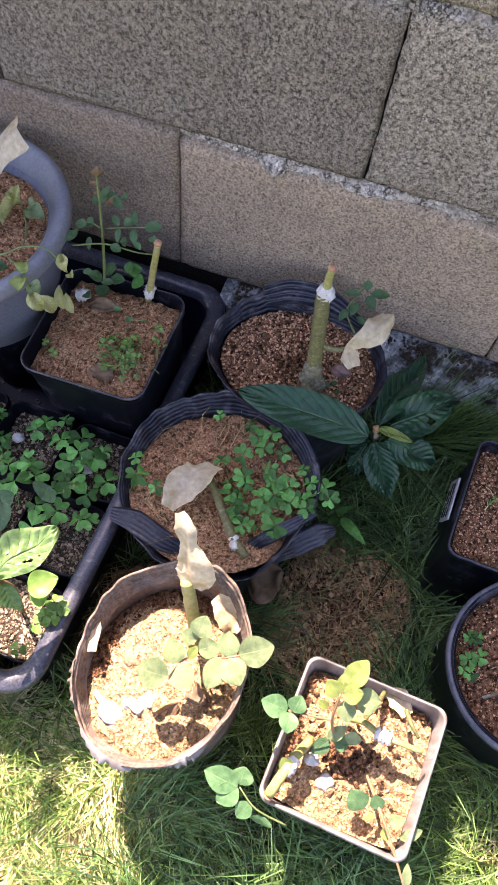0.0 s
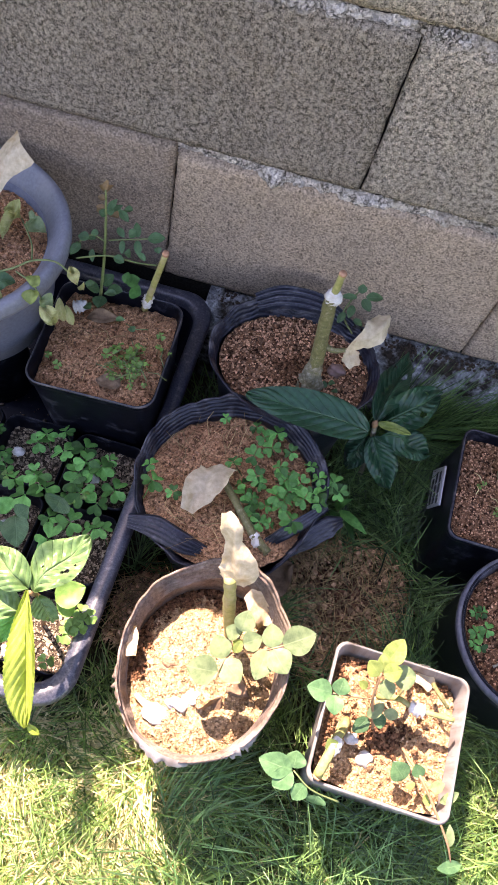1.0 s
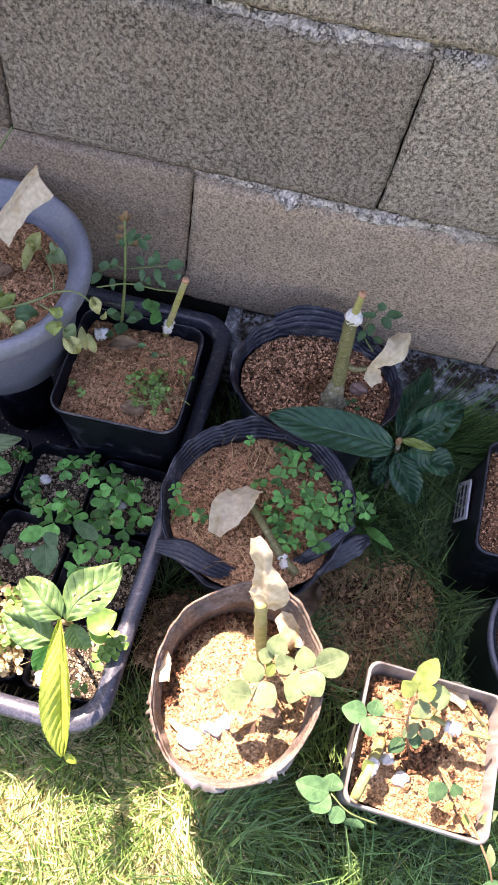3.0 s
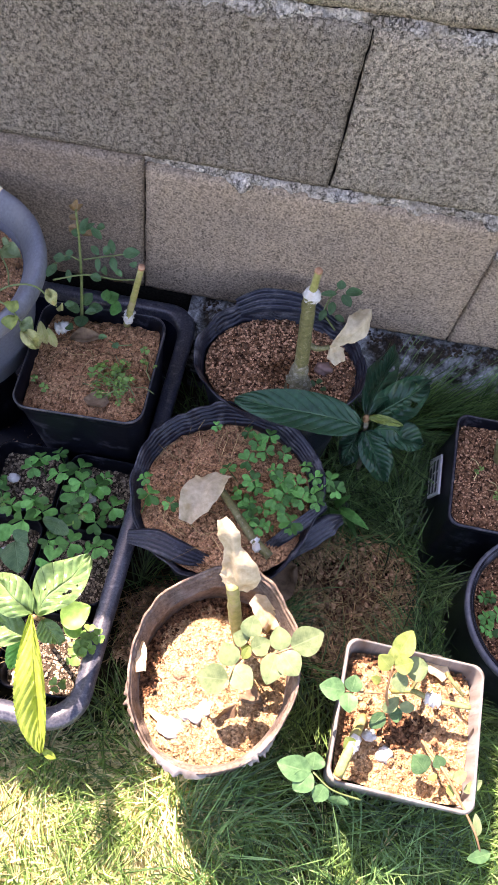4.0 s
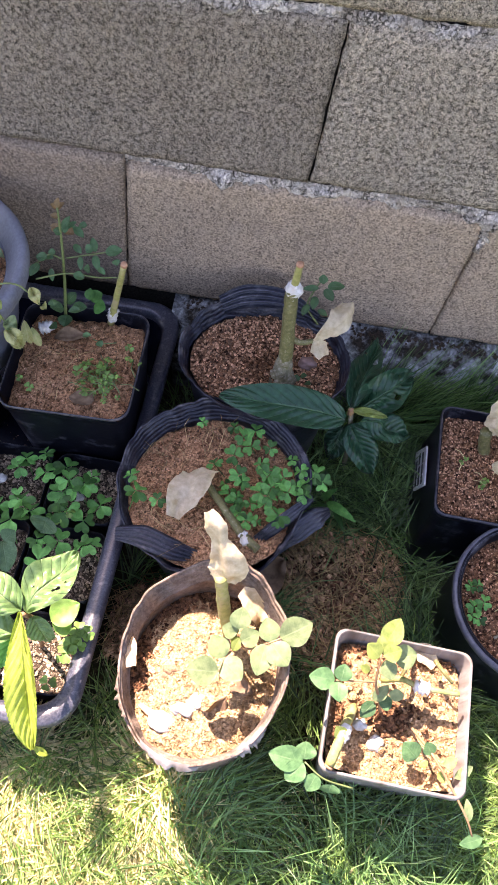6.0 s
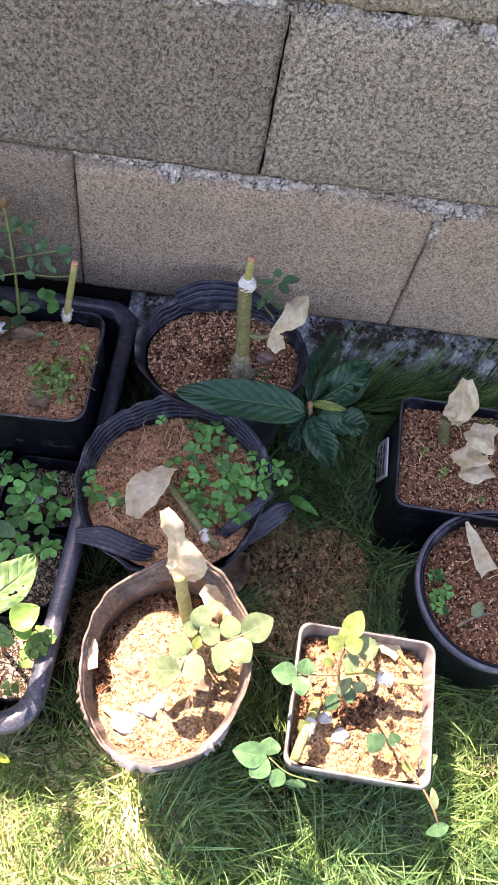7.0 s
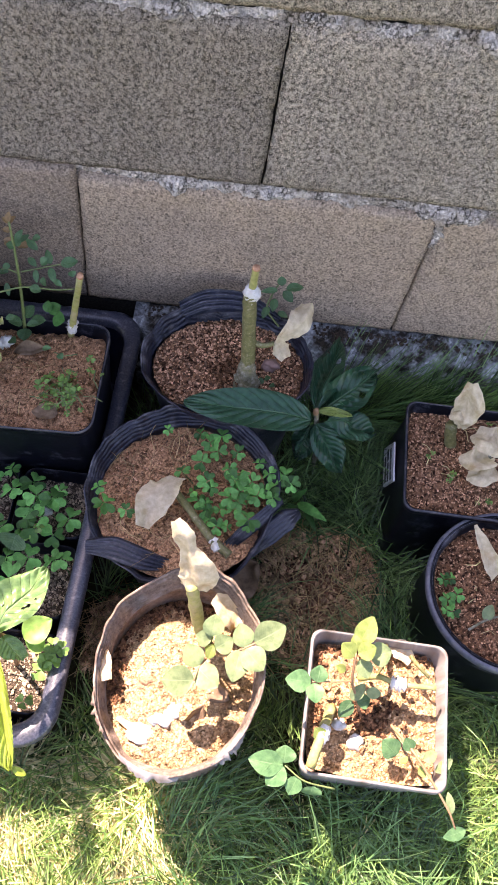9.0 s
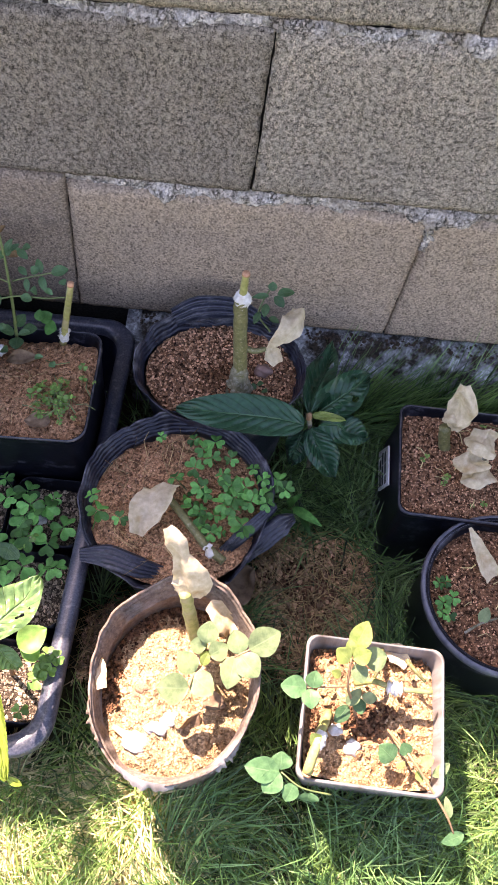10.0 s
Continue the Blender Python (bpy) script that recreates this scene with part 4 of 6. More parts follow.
stem("shoot_stub", [(0.2120, -0.117, 0.298), (0.2135, -0.116, 0.318), (0.2150, -0.115, 0.335)], 0.0044, 0.0038, M_YELLOW_WOOD, pot_n, 0.2)
part("cut_end", tube([(0.2149, -0.115, 0.3335), (0.2151, -0.115, 0.3362)], [0.0046, 0.0040], 9), M_CUT, pot_n, "reddish cut end of the stem")
knot("graft_wrap", (0.2122, -0.117, 0.296), 0.0102, M_WRAP, pot_n, 7.0, 1.0)
stem("side_branch", [(0.2155, -0.128, 0.225), (0.2290, -0.1300, 0.2220), (0.2420, -0.1270, 0.2250)], 0.0040, 0.0028, M_ROSE_WOOD, pot_n)
paper("withered_bud", wrap_sheet([(0.2430, -0.1230, 0.2220), (0.2550, -0.1170, 0.2350), (0.2690, -0.1010, 0.2400), (0.2770, -0.0780, 0.2380)], [0.004, 0.012, 0.016, 0.009], (0.8, 0.5, -0.3), 0.5, 0.50, 3.0), M_PAPER, pot_n, "cream withered petal")
paper("withered_bud", wrap_sheet([(0.2450, -0.1220, 0.2220), (0.2510, -0.1270, 0.2140), (0.2580, -0.1330, 0.2050)], [0.004, 0.011, 0.007], (1, 0.3, 0), 0.5, 0.4, 9.0), M_PAPER, pot_n, "cream withered petal")
stem("twig", [(0.2450, -0.0950, 0.2150), (0.2290, -0.0750, 0.2200), (0.2340, -0.0580, 0.2300), (0.2420, -0.0470, 0.2400)], 0.0012, 0.0009, M_STALK, pot_n)
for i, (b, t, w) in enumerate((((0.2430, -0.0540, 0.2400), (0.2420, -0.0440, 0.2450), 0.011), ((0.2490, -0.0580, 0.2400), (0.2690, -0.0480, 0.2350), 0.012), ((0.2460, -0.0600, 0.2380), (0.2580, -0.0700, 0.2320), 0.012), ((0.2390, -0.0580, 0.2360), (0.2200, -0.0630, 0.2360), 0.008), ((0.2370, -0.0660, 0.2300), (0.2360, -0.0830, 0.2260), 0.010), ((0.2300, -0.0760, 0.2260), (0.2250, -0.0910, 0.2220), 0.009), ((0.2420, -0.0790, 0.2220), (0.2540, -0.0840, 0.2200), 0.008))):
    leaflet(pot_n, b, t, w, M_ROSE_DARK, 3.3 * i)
part("pebble", rock((0.2400, -0.1100, 0.1550), 0.0095, 3, 0.8), M_PEBBLE, pot_n, "smooth reddish pebble")
for i, (x, y, z) in enumerate(((0.2350, -0.1290, 0.1520), (0.2320, -0.1360, 0.1500), (0.2260, -0.1250, 0.1520), (0.2420, -0.1350, 0.1490))):
    part("weed_leaf", blade((x, y, z), (x + 0.008 * math.cos(i * 1.9), y + 0.008 * math.sin(i * 1.9), z + 0.004), 0.008, n=6, m=2), M_ROSE_DARK, pot_n)


def ribbed_strip(line, widths, up=(0, 0, 1), ribs=5, amp=0.0016, bend=0.2, seed=0.0, thick=0.0012):
    """A stiff ribbed strip of bag plastic, with two skins."""
    pts = curve(line, 7)
    k, m = len(widths), ribs * 4
    top, bot = [], []
    for i, p in enumerate(pts):
        q = i / (len(pts) - 1) * (k - 1)
        a = min(int(q), k - 2)
        w = widths[a] + (widths[a + 1] - widths[a]) * (q - a)
        d = Vector(pts[min(i + 1, len(pts) - 1)] - pts[max(i - 1, 0)]).normalized()
        side = d.cross(Vector(up)).normalized()
        nrm = side.cross(d)
        for j in range(m + 1):
            v = 2 * j / m - 1
            h = amp * math.cos(v * ribs * math.pi) + bend * w * (1 - v * v) + 0.0016 * nz(i * 0.25, v * 1.5, seed)
            c = Vector(p) + side * (v * w)
            top.append(tuple(c + nrm * h))
            bot.append(tuple(c + nrm * (h - thick)))
    n, w1 = len(pts), m + 1
    faces = []
    for i in range(n - 1):
        for j in range(m):
            a = i * w1 + j
            faces += [(a, a + 1, a + w1 + 1, a + w1), (a + n * w1, a + w1 + n * w1, a + w1 + 1 + n * w1, a + 1 + n * w1)]
        for j in (0, m):
            a = i * w1 + j
            faces.append((a, a + w1, a + w1 + n * w1, a + n * w1))
    return top + bot, faces


part("folded_flap", ribbed_strip([(0.1210, -0.0480, 0.1650), (0.1540, -0.0380, 0.1780), (0.2010, -0.0350, 0.1780), (0.2450, -0.0480, 0.1680)], [0.012, 0.015, 0.013, 0.006], (0, -0.8, 0.6), 4, 0.0040, 0.05, 2.0), M_FLAP, pot_n, "ribbed flap of bag plastic folded back")

# --- bag M
stem("fallen_stump", [(0.1340, -0.2730, 0.1340), (0.1490, -0.2890, 0.1420), (0.1730, -0.3160, 0.1460), (0.2000, -0.3450, 0.1460), (0.2200, -0.3590, 0.1440)], 0.0038, 0.0052, M_ROSE_WOOD, pot_m, 0.3, 10, "grey-green dead rose stump lying across the soil")
knot("graft_wrap", (0.2030, -0.3490, 0.1460), 0.0060, M_WRAP, pot_m, 17.0, 1.4, (0.4, -0.8, 0))
paper("withered_tape", wrap_sheet([(0.1440, -0.2740, 0.1500), (0.1370, -0.2900, 0.1580), (0.1270, -0.3140, 0.1570), (0.1200, -0.3390, 0.1460)], [0.019, 0.020, 0.020, 0.008], (0.85, 0.4, 0.1), 0.25, 0.30, 13.0), M_PAPER, pot_m, "cream scrap of dried tape")
CLOVER_M = [(0.177, -0.297), (0.191, -0.318), (0.201, -0.326), (0.213, -0.324), (0.236, -0.315), (0.219, -0.304), (0.224, -0.259), (0.207, -0.255), (0.191, -0.231), (0.180, -0.220), (0.214, -0.229), (0.241, -0.240), (0.254, -0.252), (0.251, -0.275), (0.261, -0.285), (0.193, -0.210), (0.129, -0.213), (0.170, -0.286), (0.203, -0.305), (0.212, -0.292), (0.223, -0.285), (0.234, -0.287), (0.167, -0.209), (0.063, -0.298), (0.072, -0.314), (0.099, -0.322), (0.153, -0.265), (0.189, -0.282), (0.235, -0.267), (0.243, -0.287), (0.186, -0.307), (0.216, -0.272)]
_r = np.random.default_rng(33)
CLOVER_M += [(0.212 + _r.normal(0, 0.024), -0.280 + _r.normal(0, 0.028)) for _ in range(9)]
CLOVER_M += [((0.2800, -0.2620, 0.1400))[:2], ((0.2720, -0.2540, 0.1400))[:2]]
sprigs("clover", CLOVERS, [(x, y, 0.146 + 0.006 * math.sin(40 * x + 70 * y)) for x, y in CLOVER_M], pot_m, R, 0.52, 0.98, 30)

part("folded_flap", ribbed_strip([(0.0570, -0.3590, 0.1180), (0.0910, -0.3620, 0.1280), (0.1290, -0.3700, 0.1250), (0.1590, -0.3670, 0.1100)], [0.008, 0.014, 0.012, 0.005], (0.1, -0.5, 0.85), 5, seed=5.0), M_FLAP, pot_m, "ribbed flap of bag plastic hanging loose")
part("folded_flap", ribbed_strip([(0.2080, -0.3440, 0.1120), (0.2330, -0.3260, 0.1350), (0.2550, -0.3020, 0.1400), (0.2710, -0.2820, 0.1380)], [0.005, 0.009, 0.008, 0.005], (0.4, -0.6, 0.6), 4, seed=8.0), M_FLAP, pot_m)
part("folded_flap", ribbed_strip([(0.2420, -0.3330, 0.0850), (0.2620, -0.3120, 0.1000), (0.2820, -0.2930, 0.1050), (0.2950, -0.2790, 0.1000)], [0.006, 0.016, 0.015, 0.006], (0.5, -0.5, 0.6), 5, seed=9.0), M_FLAP, pot_m)


def bits_of_straw(parent, spots, seed, name="straw", length=(0.015, 0.05), material=None, r=0.0005):
    rng = np.random.default_rng(seed)
    gs = []
    for (x, y, z) in spots:
        a, L = rng.uniform(0, 6.28), rng.uniform(*length)
        d = np.array((math.cos(a), math.sin(a), 0))
        p = np.array((x, y, z))
        bend = np.array((-d[1], d[0], 0)) * rng.uniform(-0.25, 0.25) * L
        gs.append(tube([p - d * L / 2, p + bend + np.array((0, 0, 0.002 + 0.004 * rng.uniform())), p + d * L / 2], r * rng.uniform(0.7, 1.5), 4))
    return tagged(part(name, join(*gs)[:2], material or M_STRAW, parent), kind="stuff")


def on_disc(cx, cy, r, z, n, seed):
    rng = np.random.default_rng(seed)
    q, a = r * np.sqrt(rng.uniform(0, 1, n)), rng.uniform(0, 6.28, n)
    return [(cx + q[i] * math.cos(a[i]), cy + q[i] * math.sin(a[i]), z) for i in range(n)]


bits_of_straw(pot_m, on_disc(0.145, -0.285, 0.080, 0.131, 60, 1), 2, "straw_litter", (0.02, 0.06), M_DEAD, 0.0003)
bits_of_straw(pot_a, on_disc(-0.031, -0.19, 0.05, 0.178, 18, 3), 4, "straw_litter", (0.010, 0.03), M_DEAD, 0.0003)
bits_of_straw(pot_d, on_disc(0.544, -0.345, 0.07, 0.091, 14, 5), 6, "straw_litter", (0.006, 0.02))
bits_of_straw(pot_c, on_disc(0.4865, -0.187, 0.055, 0.101, 12, 7), 8, "straw_litter", (0.006, 0.025))

# --- rose in bag G
stem("stem", [(0.2080, -0.4590, 0.1180), (0.2050, -0.4540, 0.1380), (0.1980, -0.4430, 0.1750), (0.1930, -0.4330, 0.2250), (0.1910, -0.4300, 0.2400)], 0.0072, 0.0062, M_YELLOW_WOOD, pot_g, 0.2, 10, seed=5.0)
paper("dried_bud_bag", wrap_sheet([(0.1960, -0.4310, 0.2320), (0.1970, -0.4230, 0.2460), (0.1920, -0.4150, 0.2620), (0.1860, -0.4070, 0.2760), (0.1800, -0.3990, 0.2900), (0.1720, -0.3900, 0.3000)], [0.010, 0.0205, 0.0150, 0.0080, 0.0110, 0.0050], (1, 0.15, 0.1), 0.34, 0.30, 21.0, 3, 6), M_PAPER, pot_g, "cream dried paper wrapped round the stem top")
paper("dried_bud_bag", wrap_sheet([(0.2000, -0.4280, 0.2240), (0.1970, -0.4220, 0.2400), (0.1900, -0.4120, 0.2580), (0.1810, -0.4000, 0.2800)], [0.011, 0.016, 0.009, 0.006], (1, 0.1, -0.3), -0.4, 0.10, 33.0, 3, 6), M_PAPER, pot_g)
stem("shoot", [(0.2050, -0.4550, 0.1300), (0.2040, -0.4550, 0.1500), (0.2140, -0.4750, 0.1850), (0.2280, -0.4810, 0.1950), (0.2490, -0.4730, 0.2050), (0.2580, -0.4680, 0.2070)], 0.0016, 0.0009, M_RED_STALK, pot_g)
stem("shoot", [(0.2050, -0.4570, 0.1500), (0.2130, -0.4810, 0.1900), (0.2070, -0.4950, 0.2000), (0.2040, -0.5090, 0.2030)], 0.0014, 0.0008, M_RED_STALK, pot_g)
stem("shoot", [(0.2090, -0.4670, 0.1650), (0.2150, -0.4670, 0.1950), (0.2160, -0.4640, 0.2050)], 0.0012, 0.0008, M_STALK, pot_g)
for i, (b, t, w, m) in enumerate((
        ((0.2150, -0.4660, 0.2050), (0.2170, -0.4470, 0.2150), 0.024, M_ROSE), ((0.2150, -0.4680, 0.2000), (0.2000, -0.4670, 0.2060), 0.020, M_ROSE), ((0.2200, -0.4760, 0.2000), (0.2360, -0.4660, 0.2060), 0.023, M_ROSE),
        ((0.2070, -0.4940, 0.2000), (0.1920, -0.4770, 0.2080), 0.024, M_ROSE), ((0.2040, -0.5090, 0.2030), (0.1740, -0.5120, 0.2060), 0.032, M_ROSE), ((0.2060, -0.4960, 0.2000), (0.2270, -0.5120, 0.2000), 0.028, M_ROSE),
        ((0.2140, -0.4860, 0.1980), (0.2180, -0.4740, 0.2030), 0.011, M_ROSE_YOUNG), ((0.2490, -0.4730, 0.2050), (0.2410, -0.4520, 0.2120), 0.024, M_ROSE), ((0.2570, -0.4680, 0.2070), (0.2850, -0.4500, 0.2130), 0.033, M_ROSE),
        ((0.2490, -0.4740, 0.2050), (0.2680, -0.4920, 0.2030), 0.029, M_ROSE), ((0.2440, -0.4750, 0.2030), (0.2400, -0.5050, 0.1980), 0.026, M_ROSE), ((0.2190, -0.4760, 0.1900), (0.2100, -0.4760, 0.2000), 0.013, M_ROSE_YOUNG))):
    leaflet(pot_g, b, t, w * 0.88, m, 5.1 * i, sag=0.05, up=(0.1, -0.35, 1))
paper("curled_scrap", wrap_sheet([(0.2110, -0.4180, 0.1720), (0.2220, -0.4230, 0.1680), (0.2340, -0.4340, 0.1580), (0.2370, -0.4410, 0.1500)], [0.006, 0.012, 0.013, 0.006], (0.8, 0.6, 0), 0.5, 0.3, 41.0), M_PAPER, pot_g)
paper("curled_scrap", wrap_sheet([(0.1060, -0.4790, 0.1500), (0.1090, -0.4930, 0.1550), (0.1150, -0.5080, 0.1500)], [0.004, 0.010, 0.006], (1, 0, 0.8), 0.5, 0.4, 43.0), M_PAPER, pot_g)
paper("curled_scrap", wrap_sheet([(0.1290, -0.5390, 0.1320), (0.1500, -0.5480, 0.1340), (0.1710, -0.5500, 0.1320)], [0.002, 0.005, 0.002], (0.5, 0.8, 0), 0.3, 0.5, 45.0), M_PAPER, pot_g)
paper("curled_scrap", wrap_sheet([(0.1590, -0.5190, 0.1380), (0.1730, -0.5240, 0.1400), (0.1860, -0.5210, 0.1380)], [0.002, 0.005, 0.002], (0.3, 0.9, 0), 0.3, 0.5, 46.0), M_PAPER, pot_g)
part("dead_leaf", blade((0.1940, -0.5350, 0.1300), (0.2140, -0.5200, 0.1480), 0.022, (0.3, -0.6, 0.6), 0.2, 0.5, 0.2), M_DRY_LEAF, pot_g)
part("dead_leaf", blade((0.2190, -0.4990, 0.1350), (0.2400, -0.5120, 0.1450), 0.02, (0, -0.4, 0.9), 0.2, 0.4, 0.2), M_DRY_LEAF, pot_g)
_q = [(0.1550, -0.5020, 0.1360), (0.1500, -0.5060, 0.1350), (0.1620, -0.5060, 0.1360), (0.1510, -0.4970, 0.1360), (0.1710, -0.4810, 0.1370), (0.2280, -0.5050, 0.1350), (0.2060, -0.5390, 0.1320)]
for i, (at, r) in enumerate(zip(_q, [0.008, 0.006, 0.005, 0.005, 0.0045, 0.006, 0.005])):
    part("clod", rock(at, r, 9 + i), M_CLOD, pot_g)


_r = np.random.default_rng(71)
_o = (0.1680, -0.5390, 0.1300)
_p = [(_o[0] + _r.normal(0, 0.024), _o[1] + _r.normal(0, 0.012), _o[2] + 0.002 * _r.uniform()) for _ in range(34)]
tagged(part("paper_litter", grains(_p, _r.uniform(0.0015, 0.0045, 34), _r, 0.2), M_PAPER, pot_g, "pale flakes of dry paper"), kind="stuff")


def torn_lip(parent, cx, cy, r, squash, a0, a1, z, seed, name="torn_lip", material=None, out=0.016):
    """A ragged edge of the bag bent outwards."""
    rings = []
    for i in range(28):
        a = radians(a0 + (a1 - a0) * i / 27)
        e = math.sin(math.pi * i / 27) ** 0.5
        jag = 0.005 * nz(i * 0.35, seed) + 0.004 * round(nz(i * 0.7, seed + 2))
        o = (out + jag) * e
        row = []
        for q in (0, 0.35, 0.7, 1.0):
            rr = r + o * q
            row.append((cx + rr * math.cos(a), cy + rr * squash * math.sin(a), z + 0.002 - 0.006 * q * q * e + 0.0016 * nz(i * 0.5, q * 3, seed)))
        rings.append(np.array(row))
    return part(name, loft(rings, closed=False), material or M_BAG_DUSTY, parent)


torn_lip(pot_g, 0.186, -0.493, 0.084, 1.16, 238, 284, 0.168, 3.0, out=0.006, material=M_PALE_POT)
torn_lip(pot_g, 0.186, -0.493, 0.084, 1.16, 300, 328, 0.176, 6.0, out=0.005, material=M_PALE_POT)
torn_lip(pot_g, 0.186, -0.493, 0.084, 1.16, 196, 222, 0.160, 8.0, out=0.004)

# --- rose in pale pot B
stem("stump", [(0.3450, -0.5020, 0.1200), (0.3340, -0.5300, 0.1500), (0.3240, -0.5650, 0.1450)], 0.0048, 0.0050, M_YELLOW_WOOD, pot_b, 0.35, 10, "yellow-green cut rose stump leaning over the rim", 6.0)
part("cut_end", tube([(0.3240, -0.5650, 0.1450), (0.3230, -0.5670, 0.1440)], [0.0050, 0.0044], 10), M_CUT, pot_b)
knot("graft_wrap", (0.3340, -0.5340, 0.1490), 0.0078, M_WRAP, pot_b, 27.0, 1.2, (0.3, 0.9, 0.1))
part("white_stone", rock((0.3520, -0.5190, 0.1280), 0.0065, 13, 0.9), M_WHITE_STONE, pot_b)
part("white_stone", rock((0.3710, -0.5330, 0.1160), 0.0085, 14, 0.7), M_WHITE_STONE, pot_b)
stem("shoot", [(0.3740, -0.5040, 0.1150), (0.3650, -0.4950, 0.1500), (0.3560, -0.4860, 0.1800), (0.3550, -0.4660, 0.2050)], 0.0020, 0.0010, M_RED_STALK, pot_b)
stem("branch", [(0.3710, -0.4710, 0.1280), (0.3870, -0.4720, 0.1500), (0.4060, -0.4780, 0.1550), (0.4440, -0.4780, 0.1550)], 0.0034, 0.0026, M_YELLOW_WOOD, pot_b)
knot("graft_wrap", (0.4060, -0.4780, 0.1560), 0.0080, M_WRAP, pot_b, 37.0, 1.0, (1, -0.1, 0))
stem("branch", [(0.4220, -0.4450, 0.1400), (0.4290, -0.4580, 0.1500), (0.4390, -0.4660, 0.1460)], 0.0026, 0.0016, M_ROSE_WOOD, pot_b)
stem("branch", [(0.3980, -0.4340, 0.1300), (0.3910, -0.4570, 0.1500), (0.3860, -0.4710, 0.1450)], 0.0026, 0.0018, M_ROSE_WOOD, pot_b)
stem("shoot", [(0.3570, -0.4860, 0.1780), (0.3390, -0.4900, 0.1850), (0.3160, -0.4940, 0.1900)], 0.0010, 0.0008, M_RED_STALK, pot_b)
stem("shoot", [(0.3480, -0.5820, 0.1500), (0.3180, -0.5800, 0.1650), (0.2980, -0.5690, 0.1700)], 0.0010, 0.0008, M_STALK, pot_b)
stem("trailing_twig", [(0.4030, -0.5090, 0.1200), (0.4220, -0.5370, 0.1450), (0.4410, -0.5600, 0.1400), (0.4620, -0.5860, 0.1280), (0.4730, -0.6010, 0.1120)], 0.0016, 0.0010, M_RED_STALK, pot_b)
LEAVES_B_A = (
    ((0.3570, -0.4570, 0.2050), (0.3690, -0.4310, 0.2150), 0.022, M_ROSE_YOUNG),
    ((0.3540, -0.4680, 0.2030), (0.3400, -0.4590, 0.2100), 0.017, M_ROSE_YOUNG),
    ((0.3560, -0.4630, 0.2050), (0.3520, -0.4490, 0.2100), 0.012, M_ROSE_YOUNG),
    ((0.3570, -0.4660, 0.2040), (0.3740, -0.4580, 0.2060), 0.018, M_ROSE_YOUNG),
    ((0.3610, -0.4680, 0.1950), (0.3700, -0.4840, 0.1880), 0.017, M_ROSE),
    ((0.3700, -0.4630, 0.1900), (0.3920, -0.4560, 0.1900), 0.024, M_ROSE),
    ((0.3150, -0.4940, 0.1900), (0.2860, -0.4950, 0.1930), 0.025, M_ROSE_MID),
    ((0.3210, -0.4940, 0.1900), (0.3230, -0.4760, 0.1960), 0.021, M_ROSE_MID),
    ((0.3180, -0.4950, 0.1900), (0.3220, -0.5160, 0.1880), 0.021, M_ROSE_MID),
    ((0.2960, -0.5690, 0.1700), (0.2580, -0.5670, 0.1730), 0.028, M_ROSE_MID),
)
LEAVES_B_B = (
    ((0.2970, -0.5670, 0.1700), (0.2970, -0.5490, 0.1750), 0.025, M_ROSE_MID),
    ((0.2970, -0.5700, 0.1700), (0.2800, -0.5900, 0.1650), 0.025, M_ROSE_MID),
    ((0.3110, -0.5770, 0.1660), (0.3030, -0.5950, 0.1580), 0.019, M_ROSE_MID),
    ((0.3260, -0.5830, 0.1600), (0.3250, -0.5910, 0.1500), 0.024, M_ROSE_MID),
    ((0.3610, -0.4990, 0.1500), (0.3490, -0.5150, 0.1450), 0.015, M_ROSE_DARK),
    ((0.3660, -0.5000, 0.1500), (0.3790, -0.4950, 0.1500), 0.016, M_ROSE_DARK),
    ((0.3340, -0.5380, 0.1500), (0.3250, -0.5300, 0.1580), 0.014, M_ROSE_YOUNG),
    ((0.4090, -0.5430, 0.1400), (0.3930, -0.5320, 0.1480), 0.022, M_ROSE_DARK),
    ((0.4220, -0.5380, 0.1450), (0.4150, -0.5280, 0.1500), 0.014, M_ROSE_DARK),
    ((0.4350, -0.5450, 0.1400), (0.4480, -0.5370, 0.1420), 0.012, M_ROSE),
)
LEAVES_B_C = (
    ((0.4490, -0.5530, 0.1300), (0.4670, -0.5390, 0.1280), 0.011, M_ROSE),
    ((0.4140, -0.5440, 0.1380), (0.4180, -0.5500, 0.1380), 0.010, M_ROSE_YOUNG),
    ((0.4380, -0.5530, 0.1350), (0.4310, -0.5570, 0.1340), 0.011, M_ROSE_YOUNG),
    ((0.4660, -0.5890, 0.1250), (0.4610, -0.5700, 0.1320), 0.009, M_ROSE),
    ((0.4830, -0.6000, 0.1120), (0.4580, -0.6110, 0.1080), 0.015, M_ROSE_MID),
    ((0.3720, -0.4920, 0.1650), (0.3880, -0.4910, 0.1600), 0.012, M_ROSE),
    ((0.3490, -0.4770, 0.1800), (0.3390, -0.4750, 0.1850), 0.009, M_ROSE_YOUNG),
    ((0.3590, -0.4990, 0.1550), (0.3710, -0.4840, 0.1650), 0.013, M_ROSE),
)
for i, (b, t, w, m) in enumerate(LEAVES_B_A + LEAVES_B_B + LEAVES_B_C):
    k = 0.86 if m is M_ROSE_MID else 1.0
    leaflet(pot_b, b, Vector(b) + (Vector(t) - Vector(b)) * k, w * k, m, 2.7 * i, sag=0.06, up=(0.05, -0.3, 1))
_r = np.random.default_rng(61)
_c = (0.3830, -0.5030, 0.1170)
